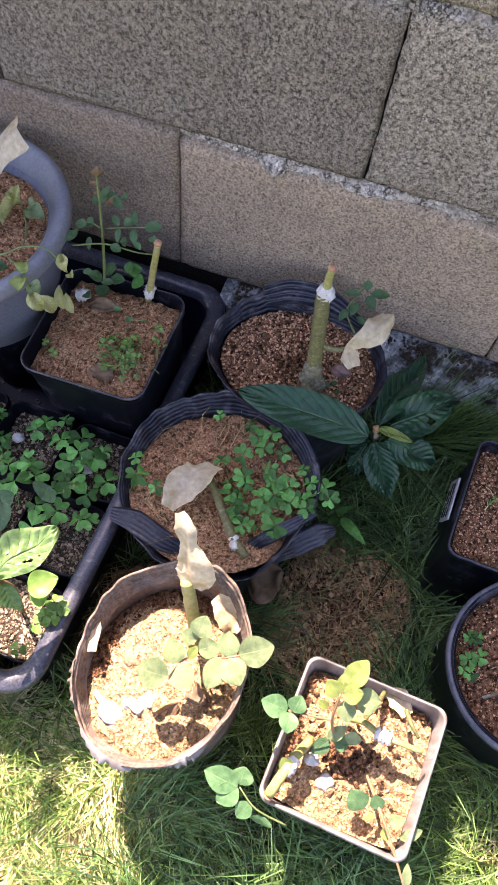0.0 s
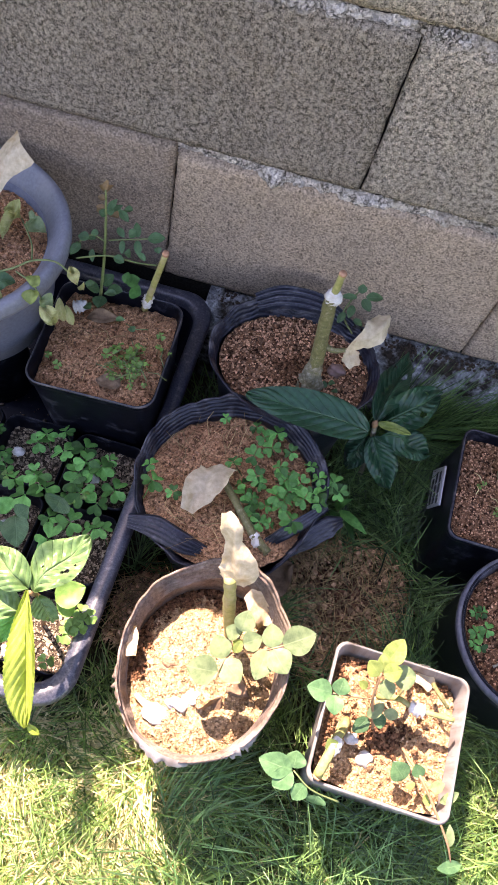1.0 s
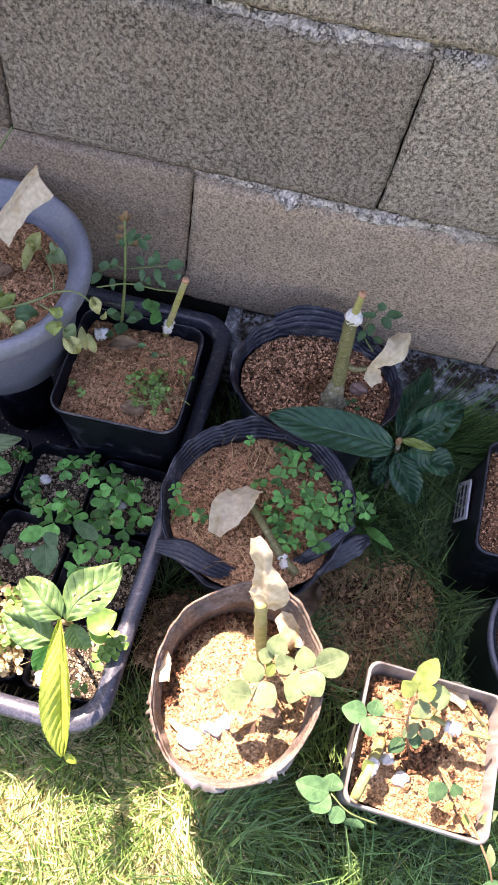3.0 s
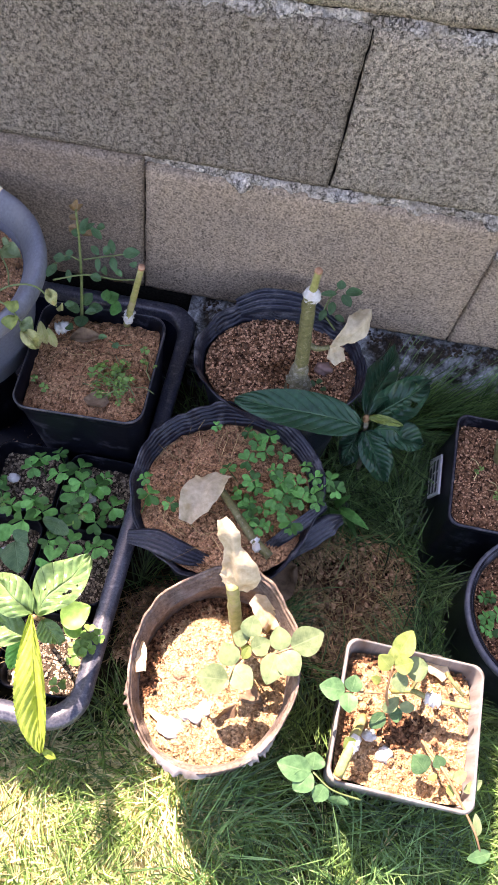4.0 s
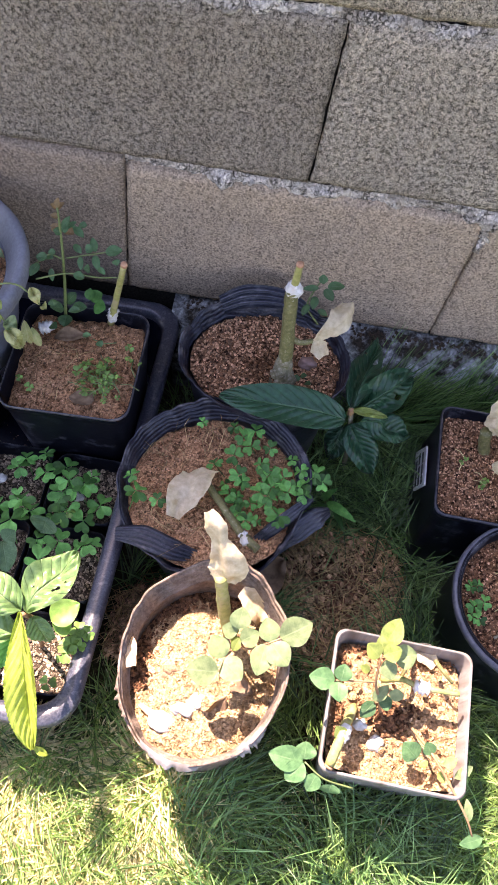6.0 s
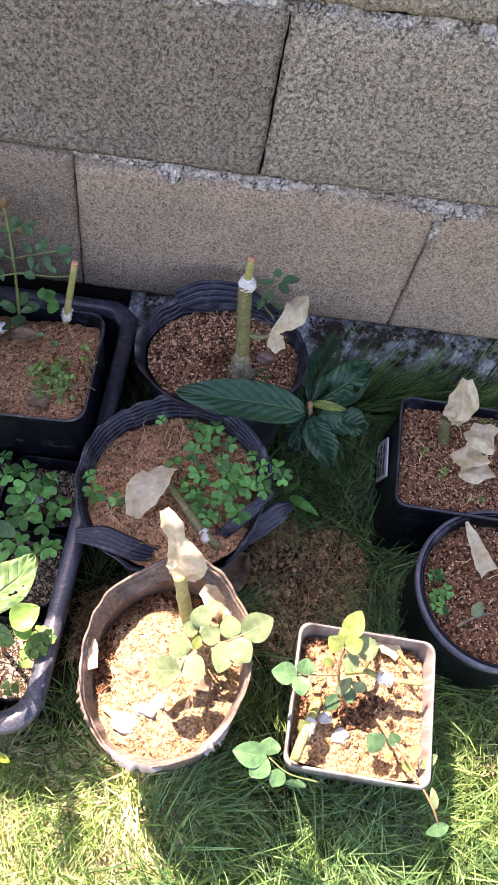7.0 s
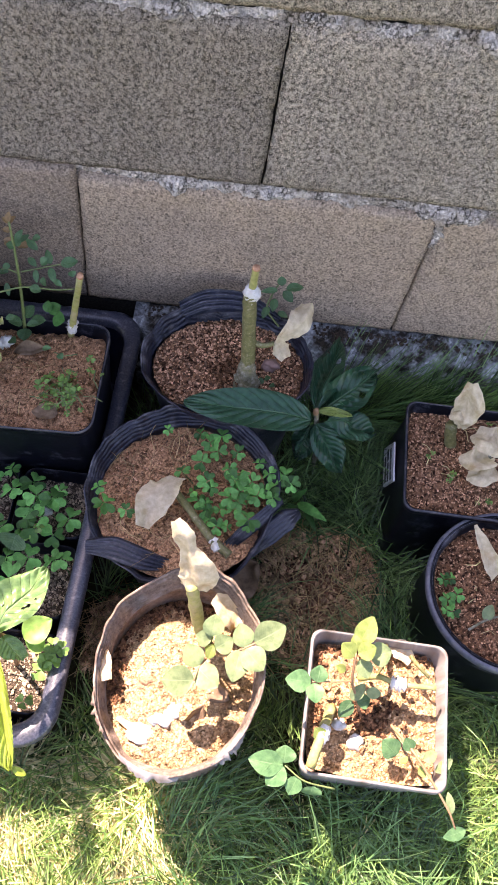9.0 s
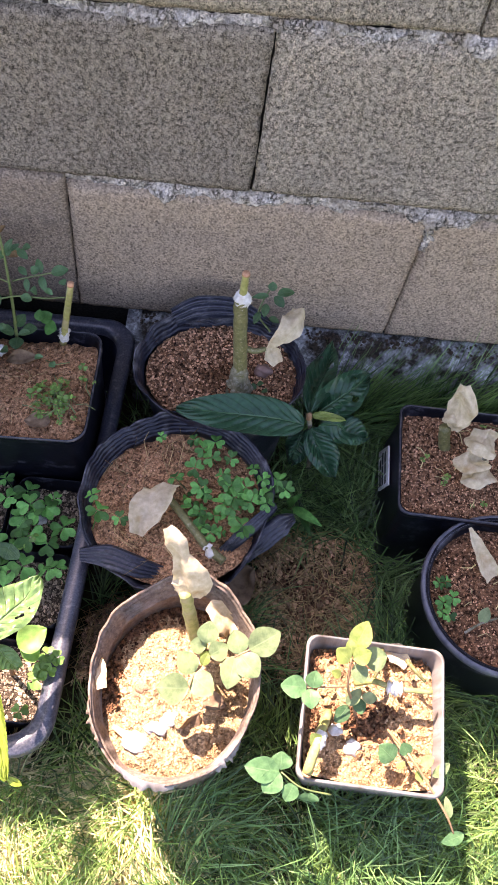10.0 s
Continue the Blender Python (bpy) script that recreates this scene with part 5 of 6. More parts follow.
tagged(part("dark_clump", grains([(_c[0] + _r.normal(0, 0.014), _c[1] + _r.normal(0, 0.009), _c[2] + _r.uniform(0, 0.006)) for _ in range(220)], _r.uniform(0.001, 0.004, 220), _r), M_SOIL, pot_b, smooth=False), kind="stuff")
paper("curled_scrap", wrap_sheet([(0.4000, -0.4290, 0.1220), (0.4130, -0.4340, 0.1260), (0.4260, -0.4460, 0.1220)], [0.005, 0.012, 0.006], (0.7, 0.7, 0), 0.3, 0.4, 51.0), M_PAPER, pot_b)
_r = np.random.default_rng(19)
_p = [(x, y, 0.118) for x, y, _ in on_disc(0.388, -0.5, 0.058, 0, 34, 20)]
tagged(part("crumb_litter", grains(_p, _r.uniform(0.002, 0.0055, 34), _r, 0.6), M_SOIL_DRY, pot_b, smooth=False), kind="stuff")

# --- dark crumbs: rim shade painted on soils G and B, moist clump in N
_r = np.random.default_rng(73)
# sunward arc of bag G: dark crumbs stand in for the rim's shade
_p = []
for _ in range(1500):
    ang, q = math.radians(_r.uniform(62, 205)), 1 - abs(_r.normal(0, 0.10))
    dx, dy = 0.078 * q * math.cos(ang), 0.090 * q * math.sin(ang)
    _p.append((0.186 + dx, -0.493 + dy, 0.1215 + 0.022 * (1 - q * q) + 0.06 * dx - 0.13 * dy + _r.uniform(0, 0.003)))
tagged(part("brown_crumb_litter", grains(_p, 0.0008 + 0.0026 * _r.uniform(0, 1, 1500) ** 2, _r, 0.7), M_SOIL, pot_g, "brown crumbs painting the rim's shade along the bag's edge", smooth=False), kind="stuff")
_p = [(0.189 + _r.normal(0, 0.012), -0.128 + _r.normal(0, 0.014), 0.1545 + _r.uniform(0, 0.005)) for _ in range(160)]
tagged(part("dark_clump", grains(_p, 0.0008 + 0.0030 * _r.uniform(0, 1, 160) ** 2, _r, 0.7), M_SOIL, pot_n, smooth=False), kind="stuff")
# left and back edges of pot B: its rim's shade, painted with crumbs
_p = []
for _ in range(300):
    u, d = _r.uniform(-0.060, 0.060), 0.063 - abs(_r.normal(0, 0.005))
    dx, dy = (-d, u) if _r.uniform() < 0.45 else (u, d)
    _p.append((0.388 + dx, -0.500 + dy, 0.1145 + _r.uniform(0, 0.003)))
tagged(part("brown_crumb_litter", grains(_p, 0.0008 + 0.0028 * _r.uniform(0, 1, 300) ** 2, _r, 0.7), M_SOIL, pot_b, smooth=False), kind="stuff")
for i, (at, r) in enumerate([((0.1740, -0.5360, 0.1385), 0.0105), ((0.1560, -0.5520, 0.1350), 0.0115), ((0.1860, -0.5270, 0.1400), 0.0080)]):
    part("pale_stone", rock(at, r, 61 + i, 0.45), M_WHITE_STONE, pot_g)

# --- pot A: cut rose with a thin leafy shoot
stem("stump", [(-0.0080, -0.1070, 0.1680), (0.0040, -0.1100, 0.2150), (0.0235, -0.1150, 0.2900)], 0.0046, 0.0036, M_YELLOW_WOOD, pot_a, 0.2, 10, seed=8.0)
part("cut_end", tube([(0.0233, -0.1150, 0.2890), (0.0241, -0.1153, 0.2925)], [0.0042, 0.0037], 9), M_CUT, pot_a, "reddish cut end of the stump")
knot("graft_wrap", (-0.0030, -0.1080, 0.1870), 0.0066, M_WRAP, pot_a, 47.0, 1.6, (0.2, 0.1, 1))
knot("graft_wrap", (-0.0800, -0.1350, 0.1780), 0.0085, M_WRAP, pot_a, 48.0, 1.0, (1, 0.4, 0.2))
stem("shoot", [(-0.0640, -0.1110, 0.1700), (-0.0550, -0.1080, 0.2350), (-0.0490, -0.1040, 0.2950), (-0.0470, -0.0980, 0.3450)], 0.0021, 0.0012, M_STALK, pot_a)
stem("twig", [(-0.0770, -0.1310, 0.2620), (-0.0460, -0.1130, 0.2580), (-0.0130, -0.1070, 0.2520), (0.0100, -0.1060, 0.2560)], 0.0011, 0.0008, M_STALK, pot_a)
stem("twig", [(-0.0500, -0.1050, 0.2700), (-0.0670, -0.1040, 0.2750), (-0.0780, -0.1160, 0.2720)], 0.0010, 0.0007, M_STALK, pot_a)
stem("twig", [(-0.0480, -0.1030, 0.2720), (-0.0270, -0.0980, 0.2760), (-0.0050, -0.0890, 0.2760)], 0.0009, 0.0007, M_STALK, pot_a)
LEAVES_A_A = (
    ((-0.0450, -0.1030, 0.3150), (-0.0380, -0.1000, 0.3200), 0.009),
    ((-0.0440, -0.1010, 0.3160), (-0.0320, -0.0910, 0.3200), 0.007),
    ((-0.0450, -0.1020, 0.3180), (-0.0390, -0.0890, 0.3250), 0.008),
    ((-0.0470, -0.1030, 0.3120), (-0.0550, -0.1040, 0.3160), 0.010),
    ((-0.0360, -0.0920, 0.3120), (-0.0240, -0.0990, 0.3060), 0.009),
    ((-0.0380, -0.0970, 0.2900), (-0.0280, -0.1050, 0.2860), 0.008),
    ((-0.0570, -0.1070, 0.2850), (-0.0650, -0.1100, 0.2850), 0.008),
    ((-0.0680, -0.1090, 0.2750), (-0.0810, -0.1100, 0.2750), 0.012),
    ((-0.0760, -0.1170, 0.2720), (-0.0820, -0.1330, 0.2680), 0.011),
    ((-0.0170, -0.0910, 0.2760), (-0.0240, -0.0760, 0.2820), 0.009),
    ((-0.0320, -0.1010, 0.2760), (-0.0280, -0.1150, 0.2700), 0.007),
)
LEAVES_A_B = (
    ((-0.0170, -0.0950, 0.2750), (-0.0100, -0.1100, 0.2680), 0.009),
    ((-0.0060, -0.0900, 0.2760), (0.0120, -0.0820, 0.2760), 0.014),
    ((-0.0650, -0.1130, 0.2620), (-0.0600, -0.1260, 0.2560), 0.007),
    ((-0.0630, -0.1120, 0.1900), (-0.0750, -0.1210, 0.2000), 0.016),
    ((-0.0570, -0.1120, 0.2000), (-0.0470, -0.1010, 0.2100), 0.015),
    ((-0.0600, -0.1150, 0.1820), (-0.0580, -0.1320, 0.1800), 0.018),
    ((-0.0530, -0.1100, 0.1900), (-0.0340, -0.1090, 0.1950), 0.015),
    ((-0.0310, -0.1010, 0.2000), (-0.0180, -0.0920, 0.2050), 0.018),
    ((-0.0280, -0.1020, 0.1900), (-0.0130, -0.1030, 0.1900), 0.020),
    ((-0.0330, -0.1010, 0.2000), (-0.0320, -0.0910, 0.2100), 0.012),
)
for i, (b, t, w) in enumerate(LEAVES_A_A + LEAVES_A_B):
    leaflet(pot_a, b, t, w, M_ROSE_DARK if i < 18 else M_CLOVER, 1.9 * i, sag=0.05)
for i, (b, t, w) in enumerate((((-0.1060, -0.1650, 0.2000), (-0.1000, -0.1740, 0.1800), 0.014), ((-0.0950, -0.1530, 0.2100), (-0.0870, -0.1670, 0.1850), 0.012), ((-0.0880, -0.1540, 0.2000), (-0.0780, -0.1640, 0.1780), 0.011), ((-0.1050, -0.1820, 0.2200), (-0.0930, -0.1760, 0.1900), 0.016))):
    leaflet(pot_a, b, t, w, M_WILT, 4.4 * i, sag=0.2, fold=0.6)
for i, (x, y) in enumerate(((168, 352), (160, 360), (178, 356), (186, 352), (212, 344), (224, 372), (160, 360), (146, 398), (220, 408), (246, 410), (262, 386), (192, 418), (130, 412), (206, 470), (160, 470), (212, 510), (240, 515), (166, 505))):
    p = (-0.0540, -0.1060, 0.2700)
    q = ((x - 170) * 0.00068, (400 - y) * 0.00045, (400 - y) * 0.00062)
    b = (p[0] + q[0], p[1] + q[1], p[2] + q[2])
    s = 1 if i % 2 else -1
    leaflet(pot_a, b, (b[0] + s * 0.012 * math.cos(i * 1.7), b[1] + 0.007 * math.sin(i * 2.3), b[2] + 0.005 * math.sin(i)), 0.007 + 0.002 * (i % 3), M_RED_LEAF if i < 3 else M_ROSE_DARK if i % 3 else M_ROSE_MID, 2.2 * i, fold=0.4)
for b, t in (((-0.0480, -0.0980, 0.3430), (-0.0530, -0.1000, 0.3500)), ((-0.0480, -0.0980, 0.3410), (-0.0400, -0.0930, 0.3480)), ((-0.0470, -0.0990, 0.3450), (-0.0450, -0.0940, 0.3550)), ((-0.0470, -0.1010, 0.3330), (-0.0550, -0.1020, 0.3360))):
    leaflet(pot_a, b, t, 0.007, M_RED_LEAF, b[0] * 90, fold=0.4)
WEED_A = [(-0.0260, -0.1910, 0.1780), (-0.0200, -0.1820, 0.1800), (-0.0070, -0.1870, 0.1800), (-0.0150, -0.2030, 0.1780), (-0.0010, -0.2060, 0.1780), (0.0120, -0.2120, 0.1770), (0.0160, -0.2020, 0.1770), (0.0100, -0.1770, 0.1780), (0.0040, -0.1860, 0.1780), (0.0140, -0.2230, 0.1760), (0.0000, -0.2160, 0.1770), (0.0290, -0.2160, 0.1760), (-0.0150, -0.2140, 0.1770), (-0.0900, -0.2120, 0.1780), (-0.0750, -0.2210, 0.1760)]
_r = np.random.default_rng(64)
WEED_A += [(0.004 + _r.normal(0, 0.014), -0.196 + _r.normal(0, 0.018), 0.180 + 0.006 * _r.uniform()) for _ in range(26)]
sprigs("weed_sprig", LIMES, WEED_A, pot_a, R, 0.45, 1.0, 40)
bits_of_straw(pot_a, [(0.004 + _r.normal(0, 0.014), -0.196 + _r.normal(0, 0.018), 0.180) for _ in range(26)], 65, "weed_stalk_litter", (0.012, 0.03), M_STALK, 0.0006)
part("dead_leaf", blade((0.0030, -0.2230, 0.1740), (-0.0260, -0.2260, 0.1760), 0.022, (0, -0.1, 1), 0.08, 0.2, 0.2), M_DRY_LEAF, pot_a)
part("dead_leaf", blade((-0.0670, -0.1470, 0.1760), (-0.0270, -0.1390, 0.1800), 0.018, (0, -0.2, 1), 0.1, 0.3, 0.3), M_DRY_LEAF, pot_a)

# --- wilting rose in grey pot E
stem("stump", [(-0.2090, -0.1310, 0.2320), (-0.2100, -0.1200, 0.2480), (-0.2090, -0.1050, 0.2700)], 0.0072, 0.0066, M_GREY_WOOD, pot_e, 0.25, 10)
paper("paper_wrap", wrap_sheet([(-0.1990, -0.0970, 0.2700), (-0.1880, -0.0840, 0.2880), (-0.1720, -0.0680, 0.3080), (-0.1530, -0.0510, 0.3260)], [0.022, 0.019, 0.020, 0.026], (0.75, -0.65, 0.0), 0.35, 0.10, 61.0, 3, 6), M_PAPER, pot_e, "cream paper wrapped round the cut stem")
stem("vine", [(-0.2030, -0.1930, 0.2440), (-0.1700, -0.1890, 0.2560), (-0.1310, -0.1710, 0.2640), (-0.1090, -0.1580, 0.2720), (-0.0830, -0.1510, 0.2700), (-0.0580, -0.1610, 0.2550)], 0.0014, 0.0010, M_STALK, pot_e)
stem("vine", [(-0.1250, -0.1710, 0.2620), (-0.1020, -0.1810, 0.2620), (-0.0850, -0.1940, 0.2500)], 0.0011, 0.0008, M_STALK, pot_e)
stem("vine", [(-0.1120, -0.1550, 0.2700), (-0.1250, -0.1280, 0.2620), (-0.1550, -0.0890, 0.2500)], 0.0010, 0.0008, M_STALK, pot_e)
stem("twig", [(-0.2540, -0.0550, 0.2400), (-0.2480, -0.0430, 0.2650), (-0.2380, -0.0280, 0.2950), (-0.2230, -0.0170, 0.3200), (-0.2070, -0.0030, 0.3450)], 0.0017, 0.0010, M_STALK, pot_e)
LEAVES_E_A = (
    ((-0.1590, -0.0870, 0.2520), (-0.1760, -0.0890, 0.2580), 0.020, M_WILT),
    ((-0.1580, -0.0860, 0.2500), (-0.1680, -0.1190, 0.2460), 0.012, M_WILT),
    ((-0.1460, -0.0930, 0.2520), (-0.1220, -0.1000, 0.2500), 0.022, M_ROSE),
    ((-0.1440, -0.0900, 0.2540), (-0.1360, -0.0880, 0.2580), 0.018, M_ROSE),
    ((-0.1760, -0.1610, 0.2500), (-0.2040, -0.1550, 0.2560), 0.016, M_ROSE),
    ((-0.1570, -0.1820, 0.2550), (-0.1690, -0.1660, 0.2600), 0.026, M_ROSE_YOUNG),
    ((-0.1490, -0.1880, 0.2500), (-0.1260, -0.1760, 0.2500), 0.022, M_ROSE_DARK),
    ((-0.1530, -0.1930, 0.2500), (-0.1640, -0.2100, 0.2480), 0.020, M_WILT),
    ((-0.1470, -0.1990, 0.2500), (-0.1300, -0.2050, 0.2440), 0.017, M_WILT),
    ((-0.1680, -0.1880, 0.2520), (-0.1790, -0.1980, 0.2500), 0.010, M_WILT),
    ((-0.1950, -0.1960, 0.2460), (-0.1840, -0.2090, 0.2420), 0.013, M_ROSE_YOUNG),
)
LEAVES_E_B = (
    ((-0.1010, -0.1850, 0.2620), (-0.0980, -0.1710, 0.2660), 0.016, M_ROSE_YOUNG),
    ((-0.1000, -0.1870, 0.2600), (-0.0960, -0.2020, 0.2540), 0.020, M_ROSE_YOUNG),
    ((-0.0890, -0.1910, 0.2550), (-0.0750, -0.1940, 0.2500), 0.018, M_ROSE),
    ((-0.0870, -0.1980, 0.2500), (-0.0700, -0.2050, 0.2350), 0.018, M_WILT),
    ((-0.0580, -0.1610, 0.2550), (-0.0710, -0.1470, 0.2620), 0.014, M_WILT),
    ((-0.0570, -0.1610, 0.2520), (-0.0510, -0.1630, 0.2500), 0.010, M_WILT),
    ((-0.2360, -0.1350, 0.3000), (-0.2160, -0.1080, 0.3100), 0.030, M_ROSE_MID),
    ((-0.2450, -0.1100, 0.3100), (-0.2230, -0.1050, 0.3150), 0.022, M_ROSE_MID),
    ((-0.2310, -0.1480, 0.2900), (-0.2240, -0.1610, 0.2800), 0.02, M_ROSE_DARK),
    ((-0.2380, -0.1060, 0.3600), (-0.2290, -0.0950, 0.3600), 0.016, M_ROSE),
)
for i, (b, t, w, m) in enumerate(LEAVES_E_A + LEAVES_E_B):
    leaflet(pot_e, b, t, w, m, 3.7 * i, sag=0.26 if m is M_WILT else 0.12, fold=1.5 if m is M_WILT else 0.5, serr=0.02, wave=0.8 if m is M_WILT else 0.3)
knot("graft_wrap", (-0.2340, -0.1140, 0.2500), 0.0075, M_WRAP, pot_e, 67.0, 1.4, (0.8, -0.5, 0.3))
sprigs("clover", CLOVERS, [(-0.2380, -0.1280, 0.2470), (-0.2140, -0.1610, 0.2470), (-0.2290, -0.1670, 0.2470), (-0.2320, -0.1280, 0.2490)], pot_e, R, 0.7, 0.95)
_q = [(-0.1920, -0.1260, 0.2430), (-0.1880, -0.1210, 0.2430), (-0.1990, -0.1180, 0.2430)]
for i, (at, r) in enumerate(zip(_q, [0.008, 0.006, 0.005])):
    part("clod", rock(at, r, 23 + i), M_CLOD, pot_e)

# the grey pot is a little smaller and stands higher than its parts were laid out
pot_e.scale = (0.965, 0.965, 0.965)
pot_e.location = Vector(pot_e.location) * 0.965 + Vector((0.15, -0.65, 0.97)) * 0.035 + Vector((-0.0035, 0.0, 0.0))

# --- pot C: withered buds, sticker
stem("stump", [(0.4710, -0.1610, 0.0900), (0.4650, -0.1560, 0.1110), (0.4610, -0.1520, 0.1340)], 0.0078, 0.0074, M_ROSE_WOOD, pot_c, 0.2, 10)
paper("withered_bud", wrap_sheet([(0.4720, -0.1540, 0.1310), (0.4710, -0.1500, 0.1510), (0.4730, -0.1440, 0.1760), (0.4670, -0.1360, 0.2060)], [0.005, 0.017, 0.017, 0.006], (0.9, -0.2, 0.1), 0.4, 0.62, 71.0), M_PAPER, pot_c, "cream crumpled dried petal")
paper("withered_bud", wrap_sheet([(0.4550, -0.1470, 0.1460), (0.4650, -0.1500, 0.1560), (0.4850, -0.1440, 0.1620)], [0.004, 0.010, 0.008], (0.3, 0.9, 0.2), 0.3, 0.4, 73.0), M_PAPER, pot_c)
paper("withered_bud", wrap_sheet([(0.4890, -0.1590, 0.1360), (0.5000, -0.1750, 0.1510), (0.5200, -0.1800, 0.1460)], [0.009, 0.020, 0.018], (0.5, 0.8, 0.2), 0.5, 0.60, 75.0), M_PAPER, pot_c, "cream crumpled dried petal")
paper("withered_bud", wrap_sheet([(0.4710, -0.1930, 0.1260), (0.4850, -0.2000, 0.1410), (0.5100, -0.1920, 0.1360)], [0.005, 0.017, 0.012], (0.2, 0.9, 0.2), 0.5, 0.60, 77.0), M_PAPER, pot_c)
paper("withered_bud", wrap_sheet([(0.4830, -0.2110, 0.1160), (0.4960, -0.2140, 0.1280), (0.5200, -0.2020, 0.1260)], [0.006, 0.014, 0.014], (0.2, 0.9, 0.2), 0.4, 0.60, 79.0), M_PAPER, pot_c)
stem("dead_stem", [(0.5230, -0.2020, 0.0940), (0.5130, -0.1920, 0.1160), (0.5020, -0.1740, 0.1360)], 0.0040, 0.0034, M_GREY_WOOD, pot_c)
sprigs("weed_sprig", LIMES, [(0.4410, -0.1810, 0.1000), (0.4460, -0.1760, 0.1010), (0.4680, -0.2060, 0.1000), (0.4660, -0.2120, 0.0990), (0.5190, -0.1230, 0.1000), (0.5010, -0.2370, 0.0980), (0.5150, -0.2330, 0.0980), (0.4710, -0.2020, 0.1000)], pot_c, R, 0.45, 0.8)

C_SHIFT = Vector((0.0095, 0.0, 0.0))
# the sticker stands on the side of pot C that faces the tray
sy0, sy1, sz0, sz1 = -0.181, -0.121, 0.000, 0.056


def side_x(z, proud):
    return 0.4090 - (0.110 - z) / 0.165 * 0.0077 - proud


tag = part("sticker", ([(side_x(sz0, 0.0014), sy0, sz0), (side_x(sz0, 0.0014), sy1, sz0), (side_x(sz1, 0.0014), sy1 - 0.020, sz1), (side_x(sz1, 0.0014), sy0 - 0.018, sz1),
                        (side_x(sz0, -0.001), sy0, sz0), (side_x(sz0, -0.001), sy1, sz0), (side_x(sz1, -0.001), sy1 - 0.020, sz1), (side_x(sz1, -0.001), sy0 - 0.018, sz1)],
                       [(0, 1, 2, 3), (7, 6, 5, 4), (0, 4, 5, 1), (1, 5, 6, 2), (2, 6, 7, 3), (3, 7, 4, 0)]), M_STICKER, pot_c, "white sticker with illegible print", smooth=False)
for y0, y1, q in ((-0.190, -0.179, 0.76), (-0.176, -0.162, 0.76), (-0.159, -0.144, 0.76), (-0.185, -0.170, 0.48), (-0.167, -0.158, 0.48), (-0.154, -0.138, 0.48), (-0.180, -0.160, 0.22), (-0.156, -0.142, 0.22)):
    zc = sz0 + (sz1 - sz0) * q
    part("print_bar", box(side_x(zc, 0.0024), side_x(zc, 0.0010), y0, y1, zc - 0.0028, zc + 0.0028), M_INK, tag, smooth=False)

pot_c.location += C_SHIFT

# --- pot D
paper("withered_tape", wrap_sheet([(0.4950, -0.2850, 0.1370), (0.5060, -0.3010, 0.1270), (0.5200, -0.3170, 0.1120), (0.5320, -0.3300, 0.1020)], [0.002, 0.007, 0.010, 0.012], (0.9, 0.45, 0.2), 0.6, 0.2, 81.0), M_PAPER, pot_d, "pale dried tape")
sprigs("clover", CLOVERS, [(0.4690, -0.3390, 0.0940), (0.4770, -0.3360, 0.0940), (0.4840, -0.3560, 0.0960), (0.4720, -0.3750, 0.0940), (0.4790, -0.3760, 0.0940), (0.4740, -0.3620, 0.0920)], pot_d, R, 0.5, 0.75)
stem("twig", [(0.4970, -0.3940, 0.0920), (0.5140, -0.3830, 0.0960), (0.5340, -0.3740, 0.0940)], 0.0016, 0.0012, M_GREY_WOOD, pot_d)
leaflet(pot_d, (0.5140, -0.3820, 0.0960), (0.5220, -0.3650, 0.1020), 0.014, M_ROSE, 3.0)

# --- loquat seedling between the bags and pot C
loquat = thing("loquat_seedling", (0.318, -0.150, -0.05), "young loquat plant with dark leathery leaves growing from the ground", "plant")
stem("stem", [(0.318, -0.150, -0.06), (0.313, -0.153, 0.04), (0.3030, -0.1680, 0.1460)], 0.0035, 0.0030, M_GREY_WOOD, loquat)
knot("bud", (0.3020, -0.1660, 0.1500), 0.0042, M_RED_STALK, loquat, 91.0, 1.3)
for i, (b, t, w, m, up) in enumerate((
        ((0.2960, -0.1800, 0.1520), (0.1450, -0.1910, 0.1780), 0.050, M_LOQUAT, (0, -0.25, 1)), ((0.3040, -0.1630, 0.1480), (0.3280, -0.0370, 0.1250), 0.037, M_LOQUAT, (-0.2, -0.2, 1)), ((0.3080, -0.1610, 0.1460), (0.3750, -0.0890, 0.1350), 0.048, M_LOQUAT, (0.1, -0.5, 0.9)),
        ((0.3040, -0.1650, 0.1520), (0.3440, -0.1750, 0.1650), 0.011, M_ROSE_YOUNG, (0, -0.4, 1)), ((0.3150, -0.1720, 0.1400), (0.3770, -0.1670, 0.1150), 0.044, M_LOQUAT, (0.2, -0.1, 1)), ((0.3050, -0.1760, 0.1380), (0.3390, -0.2190, 0.1000), 0.040, M_LOQUAT, (0.2, -0.4, 0.9)), ((0.2990, -0.1680, 0.1200), (0.2880, -0.1950, 0.0800), 0.032, M_LOQUAT, (-0.1, -0.3, 1)))):
    part("leaf", blade(b, t, w, up, 0.07, 0.22, 0.12 if i < 1 else 0.40, 0.82, 0.004, (0.0013 if i < 2 else 0.0018) if i != 3 else 0.0010, 9, 64, 10, 6.1 * i, ((0.56, 0.5, 0.4, 0.035), (0.60, 0.6, 0.4, 0.025), (0.72, -0.5, 0.4, 0.02)) if i in (1, 2) else (), oblong=0.6), m, loquat)

# ---- seedlings in small pots, in the tray ----
SEED = []
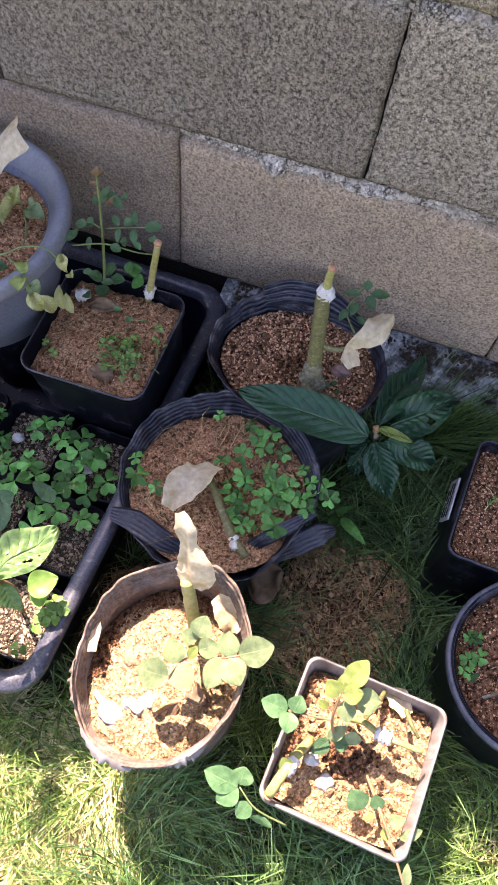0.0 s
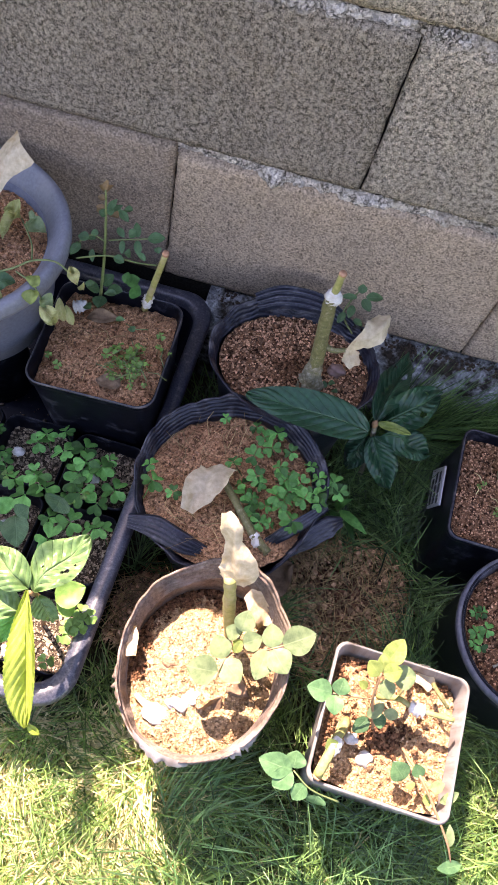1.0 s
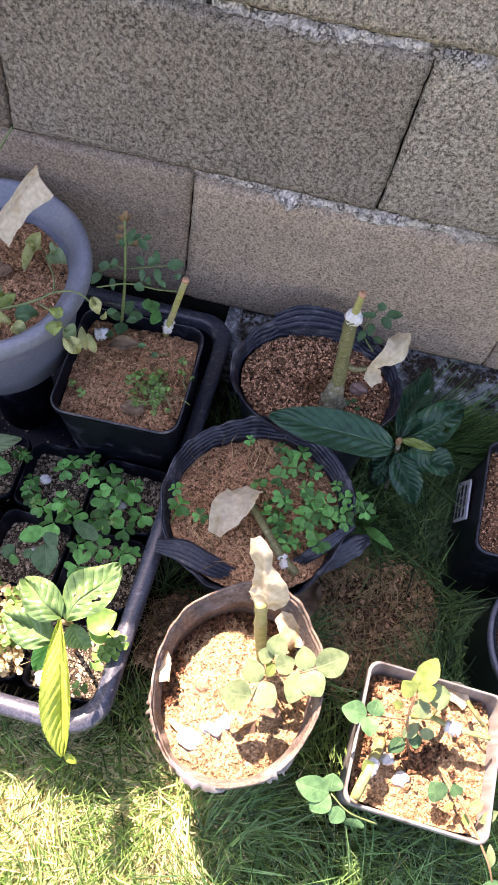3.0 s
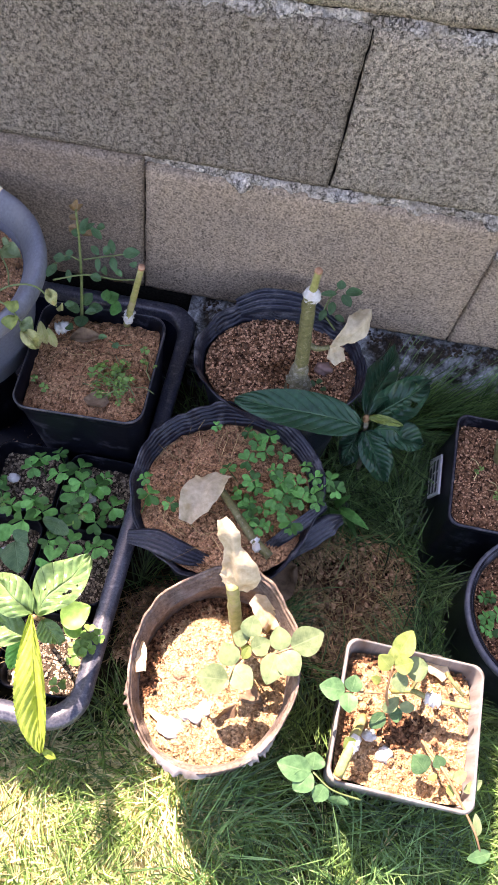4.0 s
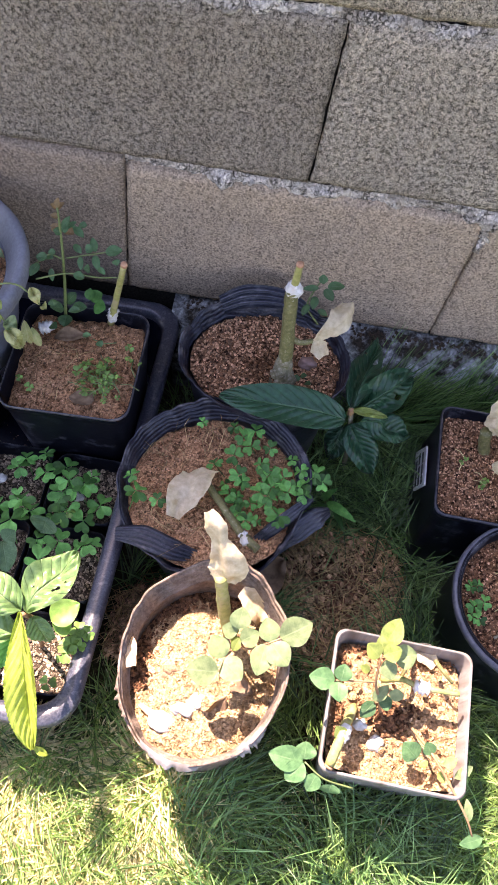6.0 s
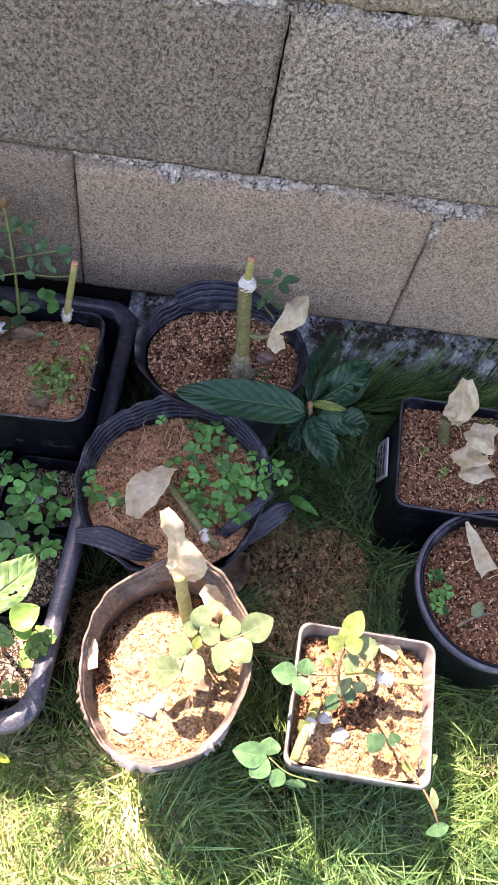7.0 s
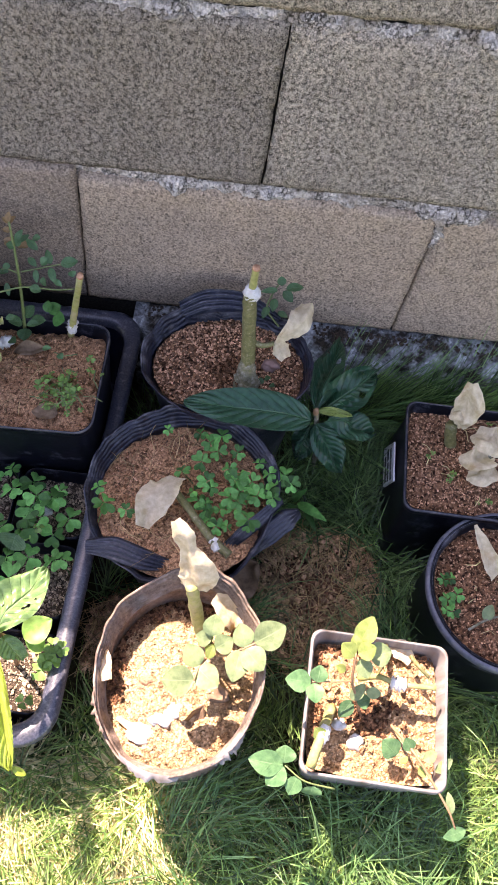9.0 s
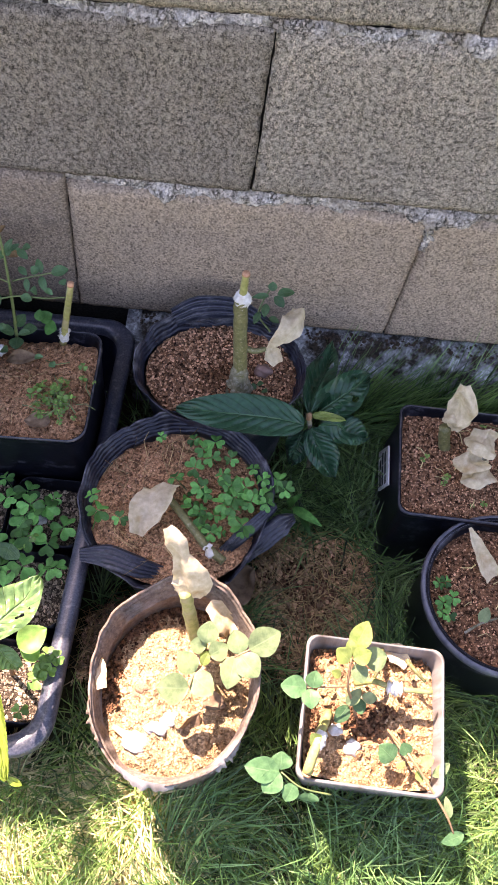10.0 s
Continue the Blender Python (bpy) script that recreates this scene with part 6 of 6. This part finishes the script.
for r, y in enumerate((-0.292, -0.390, -0.494)):
    for c, x in enumerate((-0.003, -0.096, -0.189, -0.282)):
        label = "small black seedling pot with " + ("clover" if r < 2 else "loquat seedling" if c == 0 else "dried clover") + " in the tray"
        p = thing("seedling_pot", (x, y, -0.034), label, "potted plant", "seedling pots in the tray")
        part("pot", square_pot(x, y, 0.0445, -0.034, 0.076 + 0.002 * math.sin(5 * x + 9 * r), 1.5 * math.sin(r * 3 + c), 0.014, 0.78, 0.0022, 0.0015), M_BLACK, p)
        s = soil_square(x, y, 0.0400, 0.0400, 0.058 if r == 2 else 0.050, 0.003, 0.003, 80 + r * 7 + c, 1.5 * math.sin(r * 3 + c), 24)
        part("soil", s, M_SOIL_CREAM if r == 2 and c else M_SOIL_DARK, p)
        tagged(part("grit", strew(s, 1300, 0.0005, 0.0027, 300 + r * 10 + c, 2.0), M_GRAIN_PALE, p, smooth=False), kind="stuff")
        SEED.append(p)
p_right, p_mid, p_far = SEED[0], SEED[1], SEED[2]
q_right, q_mid = SEED[4], SEED[5]
f_right, f_mid = SEED[8], SEED[9]
sprigs("clover", CLOVERS, [(-0.0060, -0.3050, 0.1000), (-0.0170, -0.2990, 0.1050), (0.0030, -0.3000, 0.1050), (-0.0230, -0.3250, 0.1000), (-0.0220, -0.3120, 0.1000), (-0.0290, -0.2750, 0.0900), (0.0060, -0.2840, 0.0950), (0.0230, -0.3150, 0.0850), (0.0090, -0.3390, 0.0880)], p_right, R, 0.75, 1.25)
sprigs("clover", CLOVERS, [(-0.0600, -0.2610, 0.0900), (-0.0810, -0.2720, 0.0900), (-0.0880, -0.2830, 0.0850), (-0.1210, -0.3070, 0.0880), (-0.1190, -0.3190, 0.0850), (-0.0530, -0.2860, 0.0880), (-0.0730, -0.3260, 0.0950), (-0.0920, -0.3410, 0.0950), (-0.1110, -0.3310, 0.0850)], p_mid, R, 0.7, 1.05)
sprigs("clover", CLOVERS, [(-0.0220, -0.4040, 0.1100), (-0.0340, -0.3760, 0.1000), (-0.0090, -0.3740, 0.1000), (0.0250, -0.3670, 0.0900), (-0.0110, -0.3360, 0.1000), (0.0160, -0.3700, 0.0880), (-0.0320, -0.3490, 0.0900)], q_right, R, 0.8, 1.2)
sprigs("clover", CLOVERS, [(-0.0660, -0.3630, 0.1150), (-0.0490, -0.3470, 0.1100), (-0.0660, -0.3310, 0.1000)], q_mid, R, 1.0, 1.35)
sprigs("weed_sprig", LIMES, [(-0.0060, -0.3360, 0.1000), (-0.0200, -0.3440, 0.0950), (-0.1040, -0.3370, 0.0900)], q_right, R, 0.9, 1.4)
for i, (b, t, w, par, m) in enumerate((
        ((-0.0240, -0.3530, 0.1150), (-0.0300, -0.3690, 0.1050), 0.036, q_right, M_ROSE_DARK), ((-0.0930, -0.3730, 0.1100), (-0.0810, -0.3860, 0.1000), 0.030, q_mid, M_CLOVER), ((-0.0620, -0.3930, 0.1250), (-0.0480, -0.4260, 0.1200), 0.032, q_mid, M_ROSE_DARK), ((-0.0610, -0.3940, 0.1250), (-0.0510, -0.3810, 0.1300), 0.022, q_mid, M_ROSE_DARK),
        ((-0.1030, -0.4030, 0.0900), (-0.1190, -0.4030, 0.0950), 0.018, q_mid, M_ROSE_DARK), ((-0.0980, -0.4070, 0.0900), (-0.1040, -0.4150, 0.0900), 0.014, q_mid, M_CLOVER), ((-0.0940, -0.4000, 0.0900), (-0.0790, -0.3980, 0.0900), 0.012, q_mid, M_ROSE_DARK))):
    part("leaf", blade(b, t, w, (0, -0.3, 1), 0.08, 0.25, 0.08, 0.8, 0.02, seed=i * 3.1), m, par)
for i, (b, t, w) in enumerate((((-0.1930, -0.3160, 0.1300), (-0.1350, -0.2790, 0.1350), 0.027), ((-0.1900, -0.3170, 0.1300), (-0.2050, -0.2580, 0.1600), 0.034), ((-0.1830, -0.3200, 0.1250), (-0.1360, -0.3150, 0.1200), 0.030), ((-0.1910, -0.3230, 0.1250), (-0.1570, -0.3820, 0.1100), 0.034), ((-0.1970, -0.3190, 0.1300), (-0.2220, -0.3460, 0.1300), 0.034))):
    part("leaf", blade(b, t, w, (0, -0.2, 1), 0.08, 0.2, 0.08, 0.85, 0.02, 0.0016, 9, 44, 8, seed=i * 4.3, holes=((0.7, 0.2, 0.4, 0.03),) if i == 3 else ()), M_ROSE_DARK if i == 1 else M_ROSE if i == 0 else M_CLOVER, p_far)
stem("stem", [(-0.2200, -0.2950, 0.0600), (-0.1930, -0.3180, 0.1280)], 0.002, 0.002, M_STALK, p_far)
for par, at in ((p_far, (-0.1970, -0.2950, 0.0750)), (p_mid, (-0.1080, -0.2990, 0.0780)), (p_right, (-0.0070, -0.3080, 0.0850)), (q_mid, (-0.0810, -0.3940, 0.0850)), (SEED[6], (-0.1610, -0.3980, 0.0850))):
    part("white_stone", rock(at, 0.0068, int(abs(at[0] * 1e4)), 0.8), M_WHITE_STONE, par, "white stone")
sprigs("clover", CLOVERS, [(-0.1500, -0.2760, 0.0850), (-0.1430, -0.2790, 0.0850), (-0.1430, -0.4090, 0.0900), (-0.1490, -0.4140, 0.0900)], p_far, R, 0.6, 0.9)

# the loquat seedling in the front pot
hub = (0.0060, -0.4870, 0.1970)
SHIFT = Vector((-0.005, -0.003, -0.025))
HANG = 3
stem("stem", [(-0.003, -0.486, 0.055), (0.006, -0.478, 0.14), hub], 0.0026, 0.0024, M_RED_STALK, f_right)
for i, (b, t, w, m, up, hl) in enumerate((
        ((0.0140, -0.4820, 0.2220), (0.0480, -0.4150, 0.2280), 0.046, M_LOQUAT_PALE, (-0.25, -0.3, 1), ((0.42, 0.40, 0.55, 0.026), (0.47, 0.48, 0.55, 0.036), (0.60, 0.55, 0.55, 0.018), (0.30, -0.4, 0.55, 0.016))), ((0.0080, -0.4810, 0.2220), (-0.0410, -0.4540, 0.2280), 0.038, M_LOQUAT_PALE, (0.1, -0.3, 1), ()), ((0.0040, -0.5000, 0.2050), (-0.0530, -0.4850, 0.2050), 0.037, M_LOQUAT_PALE, (0.1, -0.5, 1), ()),
        ((0.0090, -0.4830, 0.2260), (0.0450, -0.5970, 0.1700), 0.029, M_LOQUAT_YOUNG, (0.2, -0.2, 1), ()), ((0.0170, -0.4830, 0.2100), (0.0320, -0.4940, 0.1700), 0.026, M_LOQUAT_PALE, (0, -0.4, 1), ()), ((0.0030, -0.4880, 0.2000), (-0.0150, -0.5240, 0.1500), 0.020, M_CLOVER, (0, -0.3, 1), ()))):
    part("leaf", blade(SHIFT + Vector(b), SHIFT + Vector(t), w, up, 0.09, 0.2, 0.30 if i != 3 else 0.42, 0.85 if i != 3 else 1.25, 0.0 if i != 3 else 0.03, 0.0011 if i != 3 else 0.0017, 7 if i != HANG else 11, 110 if i == 0 else 64, 16 if i == 0 else 10, 8.3 * i, hl, 0.0 if i != HANG else 0.40, 0.62), m, f_right)
for i, (b, t, w) in enumerate((((0.0170, -0.4720, 0.1300), (0.0430, -0.4500, 0.1350), 0.030), ((0.0220, -0.4800, 0.1200), (0.0370, -0.4650, 0.1250), 0.024))):
    part("leaf", blade(b, t, w, (0, -0.3, 1), 0.08, 0.25, 0.1, seed=i), M_CLOVER_LIME, f_right)
part("yellow_leaf", blade((0.0400, -0.5970, 0.1440), (0.0540, -0.6020, 0.1370), 0.008, (0, -0.3, 1), 0.1, 0.3, 0.3, n=12, m=3, seed=3.0), M_LOQUAT_YOUNG, f_right)
sprigs("weed_sprig", LIMES, [(0.0360, -0.4960, 0.1000), (0.0390, -0.4870, 0.1050), (0.0450, -0.4870, 0.1000), (0.0480, -0.4780, 0.1050), (0.0530, -0.4730, 0.1050), (0.0290, -0.4880, 0.0950), (0.0380, -0.4780, 0.1050), (0.0300, -0.4990, 0.0900), (0.0200, -0.5270, 0.0800), (0.0430, -0.4710, 0.1050)], f_right, R, 0.9, 1.4)
part("white_stone", rock((-0.0250, -0.5260, 0.0620), 0.0095, 31, 0.7), M_WHITE_STONE, f_right, "white stone")
_r = np.random.default_rng(41)
sprigs("dry_clover", DRIES, [(-0.096 + _r.uniform(-0.045, 0.045), -0.486 + _r.uniform(-0.045, 0.045), _r.uniform(0.075, 0.10)) for _ in range(130)], f_mid, R, 0.4, 0.95, 50)
sprigs("dry_clover", DRIES, [(-0.189 + _r.uniform(-0.045, 0.045), -0.486 + _r.uniform(-0.045, 0.045), _r.uniform(0.075, 0.10)) for _ in range(90)], SEED[10], R, 0.4, 0.85, 45)
sprigs("weed_sprig", LIMES, [(-0.120 + _r.uniform(-0.06, 0.06), -0.480 + _r.uniform(-0.04, 0.04), _r.uniform(0.085, 0.112)) for _ in range(34)], f_mid, R, 0.8, 1.5, 40)
sprigs("clover", LIMES, [(-0.1260, -0.4570, 0.1200), (-0.1200, -0.4470, 0.1250), (-0.1090, -0.5020, 0.1200), (-0.0990, -0.5050, 0.1200), (-0.1110, -0.4620, 0.1200)], f_mid, R, 1.6, 2.2)

for par, cx in ((f_mid, -0.096), (SEED[10], -0.189)):
    bits_of_straw(par, [(cx + _r.uniform(-0.04, 0.04), -0.486 + _r.uniform(-0.04, 0.04), _r.uniform(0.06, 0.095)) for _ in range(70)], 90, "red_stalk_litter", (0.008, 0.025), M_RED_STALK, 0.0007)

# ---- lawn, mulch ----
PATCHES = [("c", 0.190, -0.112, 0.080), ("c", 0.163, -0.287, 0.092), ("c", 0.182, -0.492, 0.084), ("s", 0.388, -0.500, 0.064), ("s", 0.496, -0.1865, 0.086), ("c", 0.544, -0.345, 0.09)]


def free(x, y):
    if -0.41 < x < 0.052 and -0.568 < y < 0.0:
        return False
    if y > -0.036:
        return False
    for k, cx, cy, r in PATCHES:
        if k == "c" and (x - cx) ** 2 + (y - cy) ** 2 < r * r:
            return False
        if k == "s" and abs(x - cx) < r and abs(y - cy) < r:
            return False
    return True


def mulchy(x, y):
    """1 on the bare patch between the pots, 0 on the lawn."""
    d = (((x - 0.328) / 0.066) ** 4 + ((y + 0.338) / 0.074) ** 4) ** 0.25 + 0.22 * nz(x, y, 3, 30)
    e = math.hypot((x - 0.100) / 0.050, (y + 0.420) / 0.050) + 0.45 * nz(x, y, 9, 25)
    return max(0.0, min(1.0, (1.35 - min(d, e)) * 4))


def grass(count, region, lo, hi, width, seed, lie, combed=(0.0, 0.0), keep=None):
    """Curved, tapered blades in one mesh: each of five points."""
    rng = np.random.default_rng(seed)
    verts, faces = [], []
    x0, x1, y0, y1 = region
    made = 0
    while made < count:
        x, y = rng.uniform(x0, x1), rng.uniform(y0, y1)
        if not free(x, y) or (keep and rng.uniform() > keep(x, y)):
            made += 0.2
            continue
        made += 1
        L = rng.uniform(lo, hi) * (0.75 + 0.5 * (0.5 + 0.5 * nz(x, y, seed, 16)))
        a = rng.uniform(0, 6.28)
        tilt = abs(rng.normal(lie, 0.30))
        dx, dy = 0.7 * math.cos(a) + combed[0] + 1.5 * nz(x, y, seed, 12), 0.7 * math.sin(a) + combed[1] + 1.5 * nz(x, y, seed + 7, 12)
        h = math.hypot(dx, dy) + 1e-6
        dx, dy = dx / h, dy / h
        z = ground_z(x, y) - 0.003
        w = width * rng.uniform(0.6, 1.3)
        px, py = -dy, dx
        k = len(verts)
        cx, cy, cz, t = x, y, z, tilt * 0.35
        for s in range(4):
            ww = w * (1, 0.95, 0.65, 0.0)[s]
            if s < 3:
                verts += [(cx - px * ww, cy - py * ww, cz), (cx + px * ww, cy + py * ww, cz)]
            else:
                verts.append((cx, cy, cz))
            t = min(1.5, t + tilt * 0.45)
            cx, cy, cz = cx + dx * math.sin(t) * L / 3, cy + dy * math.sin(t) * L / 3, cz + math.cos(t) * L / 3
            cz = max(cz, ground_z(cx, cy) + 0.002 + 0.004 * rng.uniform())
        faces += [(k, k + 1, k + 3, k + 2), (k + 2, k + 3, k + 5, k + 4), (k + 4, k + 5, k + 6)]
    return verts, faces


tagged(part("lawn_grass", grass(33000, (-0.42, 0.95, -1.0, -0.38), 0.040, 0.095, 0.0009, 5, 0.85, (0.3, -0.15), lambda x, y: 1 - mulchy(x, y)), M_GRASS, None, "dense short green lawn grass, partly yellowed"), category="grass", kind="stuff")
# dry straw, massed in the sunlit corner to paint extra brightness there
tagged(part("straw_grass", grass(36000, (-0.42, 0.95, -1.0, -0.42), 0.025, 0.065, 0.0010, 6, 1.25, (0.2, -0.1), lambda x, y: (0.12 + 0.88 * max(0, min(1, 0.5 + 2.2 * nz(x, y, 5, 8)))) * (1.0 if y < -0.56 and x < 0.20 else 0.10) * (1 - 0.9 * mulchy(x, y))), M_STRAW, None, "dry straw-coloured grass blades in the lawn"), category="grass", kind="stuff")
# more dry blades there, partly bleached grass, partly painted sunlight
tagged(part("bleached_grass", grass(22000, (-0.3, 0.22, -0.85, -0.56), 0.030, 0.070, 0.0010, 16, 1.15, (0.3, -0.1), lambda x, y: 0.3 + 0.7 * max(0, min(1, 0.5 + 2.0 * nz(x, y, 15, 10)))), M_STRAW, None, "sun-bleached dry grass blades in the lawn"), category="grass", kind="stuff")
tagged(part("tuft_grass", grass(4200, (0.17, 0.80, -0.80, -0.575), 0.070, 0.125, 0.0009, 9, 0.75, (0.1, 0.0), lambda x, y: max(0, min(1, 0.5 + 1.4 * nz(x, y, 9, 9)))), M_GRASS_DARK, None, "long green grass tufts in front of the pale pot"), category="grass", kind="stuff")
tagged(part("shade_grass", grass(19000, (0.02, 0.95, -0.44, -0.045), 0.050, 0.120, 0.0010, 7, 0.9, (0.15, -0.1), lambda x, y: (1 - mulchy(x, y)) * (1.0 if x > 0.3 else 0.5)), M_GRASS_DARK, None, "long dark grass in the shade of the wall"), category="grass", kind="stuff")
tagged(part("footing_grass", grass(2600, (0.30, 0.66, -0.085, -0.036), 0.12, 0.22, 0.0012, 8, 0.6, (1.5, 0.3)), M_GRASS_DARK, None, "tall grass leaning along the footing"), category="grass", kind="stuff")
_r = np.random.default_rng(55)
_p, _s = [], []
while len(_p) < 5600:
    x, y = _r.uniform(0.05, 0.44), _r.uniform(-0.47, -0.22)
    if free(x, y) and mulchy(x, y) > _r.uniform():
        _p.append((x, y, ground_z(x, y) + 0.006 + 0.030 * mulchy(x, y) * _r.uniform() ** 0.6))
        _s.append(0.0008 + 0.0036 * _r.uniform() ** 3)
mulch = tagged(part("mulch", grains(_p, _s, _r, 0.7), M_MULCH, None, "bare patch of brown crumbly soil and dead grass"), category="mulch", kind="stuff")
_sp = [p for p in _p[:1250]]
_bed = soil_square(0.328, -0.338, 0.070, 0.078, -0.034, 0.016, 0.006, 93.0, -4.0)
part("soil_bed", _bed, M_SOIL, mulch)
bits_of_straw(mulch, [(x, y, z + 0.004) for x, y, z in _sp], 56, "dead_grass", (0.015, 0.055), M_DEAD, 0.0004)
_bare = [(x, y, ground_z(x, y) + 0.006) for x, y in zip(_r.uniform(0.05, 0.14, 150), _r.uniform(-0.46, -0.38, 150)) if free(x, y)]
tagged(bits_of_straw(None, _bare, 57, "dead_grass_litter", (0.02, 0.06), M_DEAD), "strands of dead grass between tray and bags", "grass", kind="stuff")
fallen = thing("fallen_leaf", (0.2360, -0.3380, 0.0200), "curled dry brown leaf lying beside a grow bag", "leaf")
part("blade", blade((0.2210, -0.3540, 0.0300), (0.2540, -0.3290, 0.0500), 0.058, (-0.3, -0.5, 0.8), 0.2, 0.5, 0.25, n=18, m=5), M_DRY_LEAF, fallen)

tagged(part("outer_lawn", grass(15000, (-2.4, 2.8, -2.6, -0.10), 0.05, 0.11, 0.0026, 25, 0.85, (0.3, -0.15), lambda x, y: 0.0 if -0.40 < x < 0.92 and y > -0.98 else 1.0), M_GRASS, None, "green lawn stretching away from the pots"), category="grass", kind="stuff")
# out-of-view straw, added to bounce warmer light into the shade
tagged(part("outer_straw", grass(4000, (-2.4, 2.8, -2.6, -0.10), 0.05, 0.09, 0.0024, 26, 1.1, (0.3, -0.15), lambda x, y: 0.0 if -0.40 < x < 0.92 and y > -0.98 else 1.0), M_STRAW, None, "unseen dry blades added over the wider lawn for bounce light"), category="grass", kind="stuff")
weed = thing("lawn_weed", (0.3060, -0.2020, -0.0450), "small lance-leaved weed in the grass beside a grow bag", "weed")
for i, (b, t, w) in enumerate((((0.2900, -0.2370, 0.0300), (0.2870, -0.2720, 0.0600), 0.014), ((0.2960, -0.2340, 0.0300), (0.3340, -0.2640, 0.0500), 0.013), ((0.2900, -0.2310, 0.0300), (0.3050, -0.2310, 0.0700), 0.010), ((0.3060, -0.2350, 0.0200), (0.3220, -0.2700, 0.0300), 0.009))):
    part("leaf", blade(b, t, w, (0, -0.3, 1), 0.12, 0.3, 0.08, 0.8, 0.0, seed=i * 2.3), M_CLOVER, weed)
stem("stem", [(0.3070, -0.2010, -0.0550), (0.2940, -0.2360, 0.0340)], 0.0014, 0.0010, M_STALK, weed)
stalk = thing("dry_stalk", (0.3950, -0.6180, -0.0200), "pale dry grass stalk lying across the lawn", "stalk")
stem("stem", [(0.3720, -0.6560, -0.0060), (0.3900, -0.6250, 0.0040), (0.4130, -0.5930, 0.0080)], 0.0011, 0.0008, M_STRAW, stalk)
stem("side_stem", [(0.3960, -0.6170, 0.0050), (0.4020, -0.6000, 0.0100), (0.4030, -0.5900, 0.0110)], 0.0008, 0.0005, M_STRAW, stalk)
